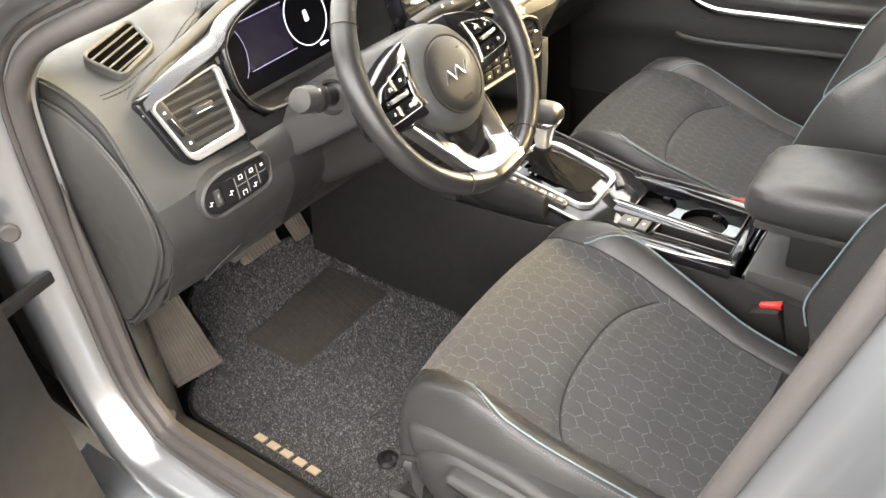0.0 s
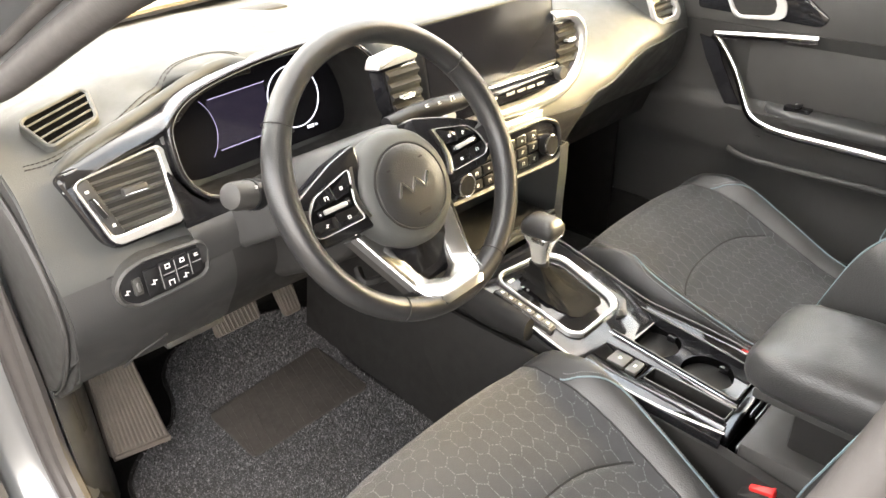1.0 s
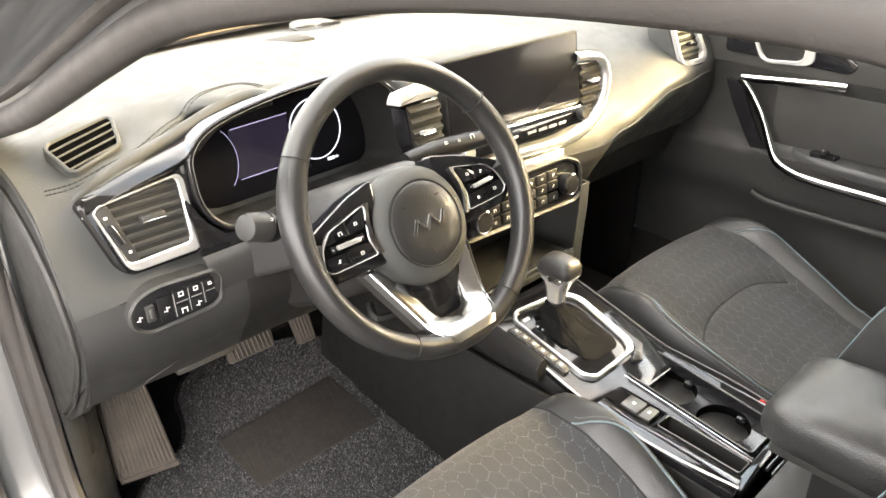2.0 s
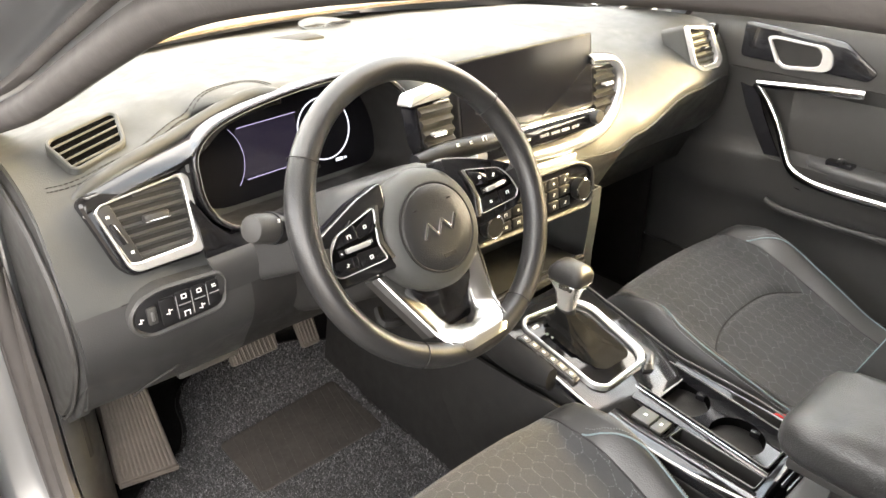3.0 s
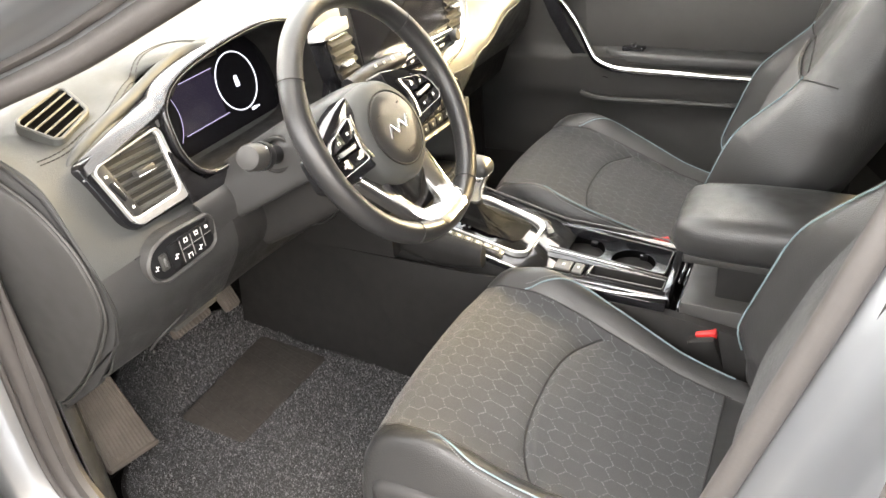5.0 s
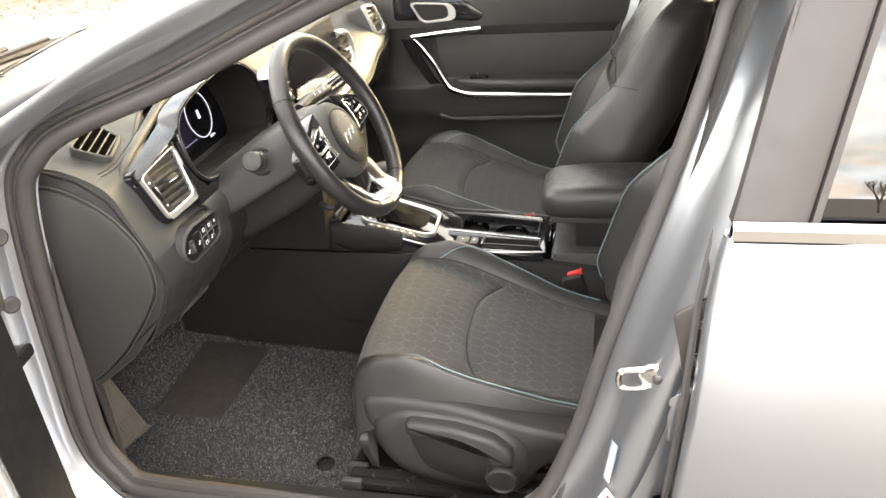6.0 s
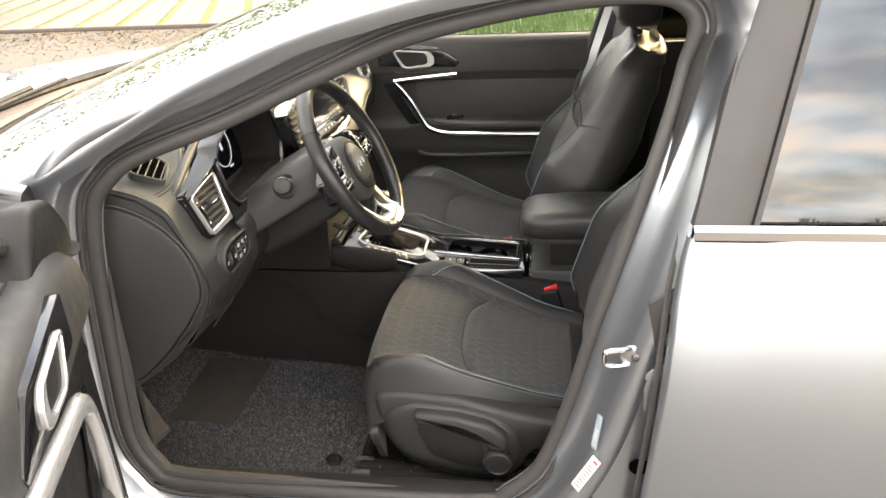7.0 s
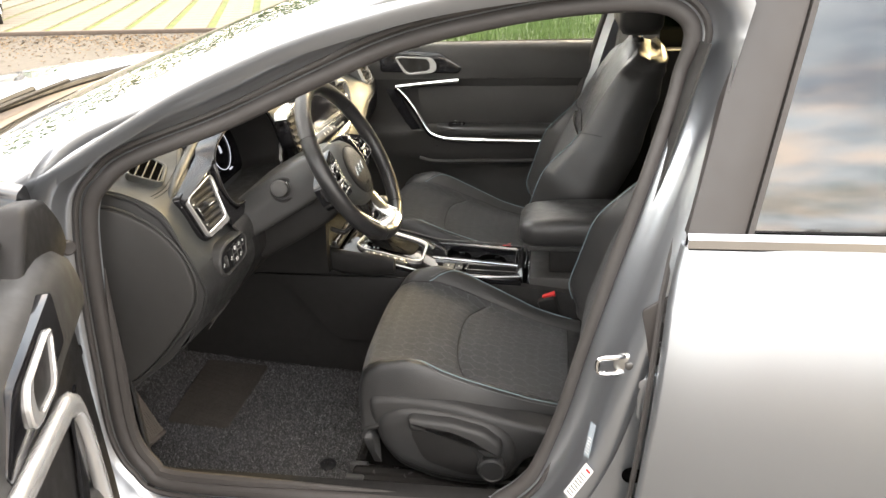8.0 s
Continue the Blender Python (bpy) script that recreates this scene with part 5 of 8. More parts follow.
def build_centre_stack():
    pl = Plane((0, 0.197, 1.0), (1, 0, 0), (0, 0.15, 1))
    # screen
    sc = thing("touch_screen", pl.at(0.014, 0.0, 0.0), "wide dark touch screen, switched off, standing on the dashboard", "screen")
    part("housing", plate(pl, rrect(0.322, 0.126, 0.006, 3, 0.015, 0.054), 0.0045, 0.018, 0.002), M_DARK, sc, "black display housing")
    part("display", plate(pl, rrect(0.314, 0.114, 0.003, 3, 0.015, 0.057), 0.0060, 0.003, 0.0005), M_SCREEN, sc, "dark glass display, off")
    part("lower_trim", rbox(pl.at(0.014, -0.006, 0.006), (0.30, 0.003, 0.004), 0.001, 1, pl.turn()), M_SATIN, sc)
    bar = thing("button_bar", pl.at(0.04, -0.03, 0), "gloss black media button bar with a silver top edge", "control panel")
    part("bar_body", plate(pl, rounded([(-0.145, -0.008), (0.160, -0.016), (0.158, -0.038), (-0.130, -0.036)], 0.005, 3), 0.024, 0.05, 0.002), M_GLOSS, bar)
    part("silver_edge", plate(pl, rounded([(-0.15, 0.004), (0.150, -0.006), (0.150, -0.015), (-0.148, -0.008)], 0.003, 3), 0.027, 0.03, 0.002), M_CHROME, bar, "chrome edge")
    for word, x, y in (("TRACK", 0.020, -0.0245), ("RADIO", 0.048, -0.0255), ("MEDIA", 0.074, -0.0262), ("SETUP", 0.100, -0.0268)):
        lettering(word, pl, x, y, 0.0068, M_ICON, "button_word", bar, lift=0.0246)
    for x, y in ((-0.02, -0.023), (-0.05, -0.022)):
        part("button_mark", bars(pl, [(x, y, 0.012, 0.004)], 0.0246), M_ICON, bar)
    part("tune_knob", lathe([(0.012, 0), (0.012, 0.014), (0.0105, 0.017), (0, 0.017)], pl.at(0.151, -0.020, 0.02), pl.n, 24), M_PLASTIC, bar, "ribbed tuning knob")
    part("volume_knob", lathe([(0.012, 0), (0.012, 0.014), (0.0105, 0.017), (0, 0.017)], pl.at(-0.135, -0.020, 0.02), pl.n, 24), M_SATIN, bar)
    # silver swoosh round vents and buttons
    out = [(0.165, 0.082), (0.235, 0.070), (0.262, 0.040), (0.258, 0.0), (0.232, -0.046), (0.180, -0.072), (0.10, -0.076), (0.0, -0.068), (-0.10, -0.062), (-0.17, -0.055), (-0.215, -0.03)]
    inn = [(0.168, 0.060), (0.222, 0.054), (0.243, 0.034), (0.239, 0.002), (0.214, -0.028), (0.172, -0.044), (0.10, -0.048), (0.0, -0.044), (-0.10, -0.040), (-0.16, -0.036), (-0.200, -0.018)]
    cap = [(-0.240, 0.070), (-0.231, 0.086), (-0.160, 0.094), (-0.160, 0.073), (-0.220, 0.071)]
    part("silver_cap", plate(pl, rounded(cap, 0.006, 3), 0.010, 0.03, 0.003), M_SATIN, DASH, "satin silver cap over the vent")
    mids = [((a[0] + b[0]) / 2, (a[1] + b[1]) / 2) for a, b in zip(out, inn)]
    sm = lambda pts, h: [pl.at(q[0], q[1], h) for q in curve([(*p, 0) for p in pts], 5)]
    part("silver_swoosh", sheet([sm(out, -0.012), sm(out, 0.006), sm([((a[0] * 3 + b[0]) / 4, (a[1] * 3 + b[1]) / 4) for a, b in zip(out, inn)], 0.015), sm(mids, 0.016), sm([((a[0] + b[0] * 3) / 4, (a[1] + b[1] * 3) / 4) for a, b in zip(out, inn)], 0.014), sm(inn, 0.004), sm(inn, -0.012)], 0.002), M_SATIN, DASH, "satin silver band round the centre vents", sharp=70)
    part("swoosh_line", tube(sm(out, 0.004), 0.0022, 6), M_DARK, DASH)
    for m, poly in ((1, [(0.180, 0.058), (0.232, 0.050), (0.236, 0.0), (0.200, -0.030), (0.176, -0.034)]), (-1, [(-0.222, 0.066), (-0.160, 0.066), (-0.158, -0.030), (-0.196, -0.022), (-0.216, 0.010)])):
        q = rounded(poly, 0.004, 2)
        part("vent_box", plate(pl, shrink(q, -0.004), 0.002, 0.03, 0.001), M_GLOSS, DASH, "gloss black centre vent box")
        cx = sum(p[0] for p in poly) / len(poly)
        slatted_vent("centre_vent", pl, q, DASH, 6, 0.012, M_DARK, "dark centre vent with slats", (cx + 0.004 * m, 0.026, 0.026, 0.006, 1), depth=0.008)
    # hazard and lock keys
    k2 = Plane((0, 0.178, 0.92), (1, 0, 0), (0, 0.2, 1))
    part("hazard_panel", plate(k2, rounded([(-0.05, 0.012), (0.112, 0.006), (0.110, -0.012), (-0.045, -0.008)], 0.003, 3), 0.010, 0.03, 0.002), M_SATIN, DASH, "pale hazard switch strip")
    # climate panel
    k = Plane((0, 0.166, 0.868), (1, 0, 0), (0, 0.12, 1))
    c = thing("climate_panel", k.at(0, 0, 0), "gloss black climate control panel with two dials", "control panel")
    poly = rounded([(-0.150, 0.030), (-0.13, 0.044), (0.110, 0.040), (0.150, 0.022), (0.152, -0.030), (0.135, -0.040), (-0.140, -0.030), (-0.155, -0.015)], 0.014, 4)
    part("panel_rim", rim_plate(k, shrink(poly, -0.007), poly, 0.008, 0.05, 0.003), M_PLASTIC, c)
    part("panel", plate(k, poly, 0.003, 0.05, 0.001), M_GLOSS, c, "gloss black panel")
    for x in (0.112, -0.112):
        dial = part("dial", lathe([(0.019, 0), (0.019, 0.014), (0.017, 0.018), (0.014, 0.0185), (0.0, 0.0175)], k.at(x, -0.004, 0.002), k.n, 32), M_BUTTON, c, "black temperature dial with chrome ring")
        part("dial_edge", lathe([(0.0175, 0.0), (0.0195, 0.002), (0.0195, 0.004), (0.0175, 0.0055), (0.0160, 0.004)], k.at(x, -0.004, 0.0155), k.n, 32), M_CHROME, dial)
    for row, (y, n0) in enumerate(((0.022, 6), (0.002, 6), (-0.019, 6))):
        for j in range(n0):
            x = lerp(-0.075, 0.075, j / (n0 - 1))
            part("climate_key", rbox(k.at(x, y, 0.004), (0.026, 0.016, 0.005), 0.0015, 2, k.turn()), M_SHINY_TRIM if row == 0 else M_BUTTON, c)
    icons("climate_icon", k, [(lerp(-0.075, 0.075, j / 5), y, 0.008) for j in range(6) for y in (0.022, 0.002, -0.019)], 0.0072, 5, c, "white climate symbols")
    # open tray below
    lower = thing("storage_tray", (0, 0.2, 0.7), "dark open storage tray below the climate panel", "storage tray")
    part("tray_floor", rbox((0.0, 0.24, 0.715), (0.27, 0.20, 0.012), 0.004), M_DARK, lower)
    part("tray_back", rbox((0.0, 0.335, 0.76), (0.28, 0.012, 0.12), 0.003), M_DARK, lower)
    part("tray_lip", rbox((0.0, 0.152, 0.722), (0.27, 0.014, 0.016), 0.005), M_SHINY_TRIM, lower, "satin tray lip")
    # left cheek darker than the right, the hollow's shade put into its colour
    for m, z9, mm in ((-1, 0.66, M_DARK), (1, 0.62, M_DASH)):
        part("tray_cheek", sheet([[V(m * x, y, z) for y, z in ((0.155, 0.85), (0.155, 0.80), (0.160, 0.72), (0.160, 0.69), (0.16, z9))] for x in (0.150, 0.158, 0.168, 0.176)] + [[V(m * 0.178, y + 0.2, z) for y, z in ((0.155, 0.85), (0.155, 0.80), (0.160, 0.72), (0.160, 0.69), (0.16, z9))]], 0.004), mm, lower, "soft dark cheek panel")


build_centre_stack()


def build_passenger_vent():
    pl = Plane((0.606, 0.240, 1.012), (1, 0, 0), (0, 0.35, 1))
    outer = rounded([(-0.062, 0.060), (0.036, 0.046), (0.062, -0.026), (0.040, -0.043), (-0.028, -0.042), (-0.050, -0.026)], 0.010, 4)
    inner = rounded([(-0.054, 0.052), (0.024, 0.040), (0.042, -0.018), (0.028, -0.028), (-0.022, -0.030), (-0.042, -0.020)], 0.006, 4)
    sur = part("vent_bezel", rim_plate(pl, outer, inner, 0.020, 0.03, 0.002), M_SATIN, DASH, "satin silver far vent bezel")
    part("vent_surround", plate(pl, shrink(outer, -0.004), 0.010, 0.05, 0.003), M_DASH, sur, "soft dark surround")
    slatted_vent("far_vent", pl, inner, sur, 6, 0.016, M_DARK, "dark far side vent", (0.0, 0.008, 0.014, 0.006), depth=0.008)
    part("tweeter_cover", rbox((0.688, 0.26, 1.01), (0.03, 0.02, 0.10), 0.008), M_GLOSS, DASH)
    # round loudspeaker mesh and sensor on the top
    for x, y, z, r in ((0.0, 0.74, 1.0715, 0.055), (-0.60, 0.56, 1.076, 0.045)):
        sp = part("speaker_grille", lathe([(r, 0), (r, 0.003), (r * 0.96, 0.004), (0, 0.0045)], (x, y, z), (0, -0.1, 1), 36), M_DASH, DASH, "round perforated speaker grille")
        bm = bmesh.new()
        for j in range(28):
            a = 2 * math.pi * j / 28
            tube([(x + r * 0.25 * math.cos(a), y + r * 0.25 * math.sin(a), z + 0.0052 - 0.025 * r * math.sin(a)), (x + r * 0.93 * math.cos(a), y + r * 0.93 * math.sin(a), z + 0.0046 - 0.09 * r * math.sin(a))], 0.0009, 4, bm=bm)
        part("grille_ribs", bm, M_DARK, sp)
    part("head_up_slot", rbox((-0.17, 0.60, 1.088), (0.11, 0.05, 0.010), 0.004), M_DARK, DASH, "slim raised sensor housing")


build_passenger_vent()


# ---- steering wheel ----
WHEEL = Plane((-0.36, 0.021, 1.016), (0.9990, 0.0206, 0.0399), (0, 0.46, 0.888))


def build_wheel():
    w = thing("steering_wheel", WHEEL.o, "black leather steering wheel with satin silver lower spokes", "steering wheel")
    W = WHEEL
    ang = lambda k, n=96: 2 * math.pi * k / n
    rings = []
    for k in range(96):
        a = ang(k)
        # thumb swells at ten and two
        g = 1 + 0.16 * math.exp(-((abs(math.degrees(math.atan2(math.cos(a), math.sin(a)))) - 75) / 16) ** 2)
        c, ax = W.at(0.166 * math.cos(a), 0.166 * math.sin(a)), W.u * math.cos(a) + W.v * math.sin(a)
        rings.append([c + ax * (0.0145 * g * math.cos(ang(j, 14))) + W.n * (0.0165 * math.sin(ang(j, 14))) for j in range(14)])
    rim = part("rim", loft(rings, loop=True), M_WHEEL, w, "black stitched leather rim", sharp=80)
    for deg in (34, 144, 240, 298):
        a = radians(deg)
        c, ax = W.at(0.166 * math.cos(a), 0.166 * math.sin(a)), W.u * math.cos(a) + W.v * math.sin(a)
        part("rim_seam", tube([c + ax * (0.0150 * (1.15 if deg < 180 else 1) * math.cos(ang(j, 20))) + W.n * (0.0170 * math.sin(ang(j, 20))) for j in range(20)], 0.0008, 4, closed=True), M_DARK, rim)
    cv = -0.021
    pad = part("hub_pad", lathe([(0.0, -0.07), (0.058, -0.07), (0.070, -0.05), (0.0735, -0.028), (0.071, -0.012), (0.062, -0.003), (0.048, 0.0), (0.0, 0.0015)], W.at(0, cv, 0), W.n, 56), M_DASH, w, "grained airbag pad")
    part("pad_disc", lathe([(0.0505, -0.002), (0.0505, 0.0008), (0.0485, 0.0022), (0.03, 0.0032), (0.0, 0.0036)], W.at(0, cv, 0), W.n, 56), M_WHEEL, pad, "round grained centre disc")
    part("disc_ring", lathe([(0.0535, -0.001), (0.0535, 0.0012), (0.0520, 0.0018), (0.0508, 0.0008)], W.at(0, cv, 0), W.n, 56, cap=False), M_DARK, pad)
    # brand mark: a plain zigzag
    for k in range(5):
        x0, x1 = -0.026 + 0.0105 * k, -0.0155 + 0.0105 * k
        y0, y1, t = (-0.008, 0.008, 0.0040) if k % 2 == 0 else (0.008, -0.008, 0.0032)
        d = Vector((x1 - x0, y1 - y0)).normalized()
        nx, ny = -d.y * t / 2, d.x * t / 2
        part("emblem_stroke", plate(W, [(x0 + nx, cv + y0 + ny), (x0 - nx, cv + y0 - ny), (x1 - nx, cv + y1 - ny), (x1 + nx, cv + y1 + ny)], 0.0052, 0.003, 0.0006), M_CHROME, pad, "slanted chrome stroke of a zigzag mark")
    for q in ((0.002, cv - 0.034, 0.018, 0.004), (-0.026, cv + 0.027, 0.005, 0.002), (0.027, cv + 0.027, 0.005, 0.002)):
        part("pad_mark", bars(W, [q], 0.0036), M_DARK, pad, "embossed pad mark")
    # side spokes with button pods
    for m in (-1, 1):
        pt = lambda pts: [(m * a, b) for a, b in pts]
        sp = rounded(pt([(0.045, 0.052), (0.085, 0.042), (0.125, 0.026), (0.154, 0.014), (0.158, -0.03), (0.140, -0.042), (0.055, -0.046)]), 0.008, 3)
        spoke = part("side_spoke", plate(W, sp, -0.010, 0.03, 0.004), M_GLOSS, w, "gloss black side spoke")
        pod = rounded(pt([(0.070, 0.0285), (0.126, 0.0150), (0.140, 0.000), (0.147, -0.022), (0.138, -0.030), (0.074, -0.031), (0.080, -0.010)]), 0.006, 4)
        part("pod_frame", rim_plate(W, pod, shrink(pod, 0.0009), -0.0045, 0.012, 0.0004), M_SATIN, spoke, "thin silver button frame")
        part("pod_edge", sheet([[W.at(m * a, b, h) for a, b in ((0.0690, 0.0285), (0.0765, 0.008), (0.0785, -0.010), (0.0715, -0.032))] for h in (-0.010, -0.0035)] + [[W.at(m * (a - 0.005), b, -0.0035) for a, b in ((0.0700, 0.0285), (0.0765, 0.008), (0.0785, -0.010), (0.0715, -0.032))]], 0.002), M_SPOKE, spoke, "bright silver edge beside the hub")
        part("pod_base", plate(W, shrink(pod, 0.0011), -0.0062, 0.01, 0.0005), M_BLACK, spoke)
        top = rounded(pt([(0.0735, 0.0255), (0.1240, 0.0130), (0.1340, 0.0015), (0.0810, 0.0035)]), 0.003, 3)
        low = rounded(pt([(0.0815, -0.0130), (0.1400, -0.0110), (0.1440, -0.0215), (0.1370, -0.0280), (0.0770, -0.0290)]), 0.003, 3)
        for x0, x1, poly in ((0.0, 0.1015, top), (0.1025, 0.2, top), (0.0, 0.1105, low), (0.1115, 0.2, low)):
            half = [(m * min(max(m * a, x0), x1), b) for a, b in poly]
            keep = [q for k, q in enumerate(half) if (Vector(q) - Vector(half[k - 1])).length > 1e-5]
            part("pod_key", plate(W, keep, -0.0048, 0.003, 0.0003), M_GLOSS, spoke)
        part("roller", rbox(W.at(m * 0.108, -0.0050, -0.003), (0.032, 0.0062, 0.007), 0.002, 2, W.turn() @ Matrix.Rotation(radians(m * 2), 3, "Z")), M_SATIN, spoke, "silver roller switch")
        for x in (0.0885, 0.1285):
            part("pod_key", rbox(W.at(m * x, -0.0048, -0.0055), (0.0065, 0.0085, 0.003), 0.001, 2, W.turn()), M_GLOSS, spoke)
        icons("pod_icon", W, [(m * 0.090, 0.0120, 0.0065), (m * 0.113, 0.0085, 0.0065), (m * 0.095, -0.0210, 0.007), (m * 0.126, -0.0190, 0.006), (m * 0.1285, -0.0048, 0.004), (m * 0.0885, -0.0048, 0.004)], -0.0040, 6 + m, spoke, "white button symbols")
        part("leather_horn", loft([[W.at(m * a, b + v, h + d) for v, d in ((-0.020, -0.012), (-0.012, 0.0), (0.012, 0.0), (0.020, -0.012), (0.012, -0.024), (-0.012, -0.024))] for a, b, h in ((0.135, -0.008, -0.010), (0.150, -0.006, -0.004), (0.165, -0.004, 0.0))]), M_WHEEL, w)
    # silver lower spokes: two broad legs joining into a foot, with a gloss black hollow between them
    for m in (-1, 1):
        leg = [(0.078, 0.046, -0.052, -0.036), (0.070, 0.040, -0.078, -0.026), (0.061, 0.033, -0.104, -0.017), (0.054, 0.027, -0.124, -0.010), (0.051, 0.020, -0.135, -0.005), (0.048, 0.0, -0.142, 0.001), (0.045, 0.0, -0.150, 0.0100), (0.041, 0.0, -0.157, 0.0155), (0.034, 0.0, -0.164, 0.0180)]
        rows = []
        for o, i, v, h in leg:
            crown = h - 0.008 * min(1, i / 0.02)
            rows.append([W.at(m * o, v, h - 0.014), W.at(m * o, v, h - 0.003), W.at(m * (o - 0.002), v, h - 0.001), W.at(m * (o - 0.005), v, h), W.at(m * lerp(o, i, 0.5), v, lerp(h, crown, 0.6)), W.at(m * (i + 0.003 * min(1, i / 0.01)), v, crown), W.at(m * i, v, crown - 0.003), W.at(m * i * 0.96, v, h - 0.016)])
        part("lower_spoke", sheet(rows, 0.002), M_SPOKE, w, "bright silver lower spoke", sharp=50)
        part("spoke_edge", tube(curve([W.at(m * (o - 0.001), v, h) for o, i, v, h in leg[:7]], 4), 0.0016, 6), M_CHROME, w, "thin polished spoke edge")
        part("spoke_shoulder", loft([[W.at(m * (o + d), v, h + e) for d, e in ((0.0, -0.003), (0.006, -0.006), (0.010, -0.014), (0.004, -0.02), (-0.004, -0.012))] for o, i, v, h in leg[:5]]), M_WHEEL, w)
    part("spoke_hollow", plate(W, rounded([(-0.055, -0.05), (0.055, -0.05), (0.030, -0.140), (-0.030, -0.140)], 0.008, 3), -0.026, 0.02, 0.002), M_GLOSS, w, "gloss black hollow between the spokes")
    # column shroud
    W = Plane(W.o, (1, 0, 0), W.v)
    col = thing("steering_column", W.at(0, 0, -0.1), "dark plastic steering column shroud with two stalks", "steering column")
    rings = []
    for d, wx, lo, hi in ((0.042, 0.058, -0.060, 0.02), (0.056, 0.070, -0.074, 0.02), (0.09, 0.076, -0.082, 0.02), (0.16, 0.080, -0.088, 0.02), (0.26, 0.080, -0.09, 0.02)):
        rings.append([W.at(a, b, -d) for a, b in rounded([(-wx, lo), (wx, lo), (wx, hi), (-wx, hi)], 0.022, 4)])
    # lower half in darker plastic, shade under the wheel put into its colour
    part("shroud", loft(rings), M_DARK, col, "dark grained lower column shroud", sharp=60)
    rings = []
    for d, wx, hv in ((0.040, 0.066, 0.046), (0.050, 0.080, 0.053), (0.075, 0.090, 0.058), (0.12, 0.104, 0.060), (0.19, 0.128, 0.056), (0.27, 0.142, 0.048)):
        rings.append([W.at(a, b, -d) for a, b in rounded([(-wx, -0.026), (wx, -0.026), (wx * 0.98, 0.026), (wx * 0.72, hv), (-wx * 0.72, hv), (-wx * 0.98, 0.026)], 0.014, 4)])
    part("shroud_top", loft(rings), M_LOWER, col, "broad grained upper column shroud", sharp=60)
    part("tilt_lever", tube(curve([W.at(-0.05, -0.10, -0.10), W.at(-0.062, -0.115, -0.075), W.at(-0.02, -0.12, -0.07)], 5), 0.006, 6), M_DARK, col, "column tilt lever")
    # stalks
    root, tip = W.at(-0.092, 0.025, -0.125), W.at(-0.180, 0.0435, -0.086)
    run = lambda *fs: [root.lerp(tip, f) for f in fs]
    part("stalk_socket", lathe([(0.026, -0.02), (0.026, 0.006), (0.023, 0.009), (0.019, 0.008), (0.017, 0.0), (0.0, -0.002)], root, tip - root, 28), M_DARK, col, "round dark stalk socket")
    st = part("light_stalk", tube(run(0.0, 0.25, 0.5), [0.013, 0.0115, 0.0125], 16), M_BUTTON, col, "black lamp and indicator stalk")
    part("stalk_ring", tube(run(0.46, 0.52, 0.66), [0.0170, 0.0190, 0.0190], 18), M_BUTTON, st)
    part("stalk_end", tube(run(0.66, 0.90, 0.97, 1.0), [0.0172, 0.0172, 0.0150, 0.008], 18), M_PLASTIC, st, "black rounded stalk end")
    part("stalk_marks", glyphs(Plane(root.lerp(tip, 0.6) + W.v * 0.006 + W.n * 0.0182, tip - root, W.v), [(0.0, 0, 0.008), (-0.018, 0.002, 0.006)], 0.0, 9), M_ICON, st)
    st2 = part("wiper_stalk", tube([W.at(0.07, 0.055, -0.092), W.at(0.12, 0.058, -0.092), W.at(0.16, 0.056, -0.091), W.at(0.215, 0.053, -0.089), W.at(0.232, 0.052, -0.088)], [0.012, 0.013, 0.014, 0.0125, 0.007], 16), M_BUTTON, col, "black wiper stalk")
    part("stalk_marks", glyphs(Plane(W.at(0.165, 0.060, -0.0765), (1, 0, 0), (0, 0.46, 0.888)), [(0.020, 0, 0.010), (-0.006, 0, 0.009), (-0.030, 0.002, 0.010), (0.042, 0, 0.006)], 0.0, 10), M_ICON, st2)
    return w


build_wheel()


# ---- centre console ----
CF = Plane((0, -0.075, 0.645), (1, 0, 0), (0, 1, 0.26))
CR = Plane((0, -0.32, 0.628), (1, 0, 0), (0, 1, 0.04))


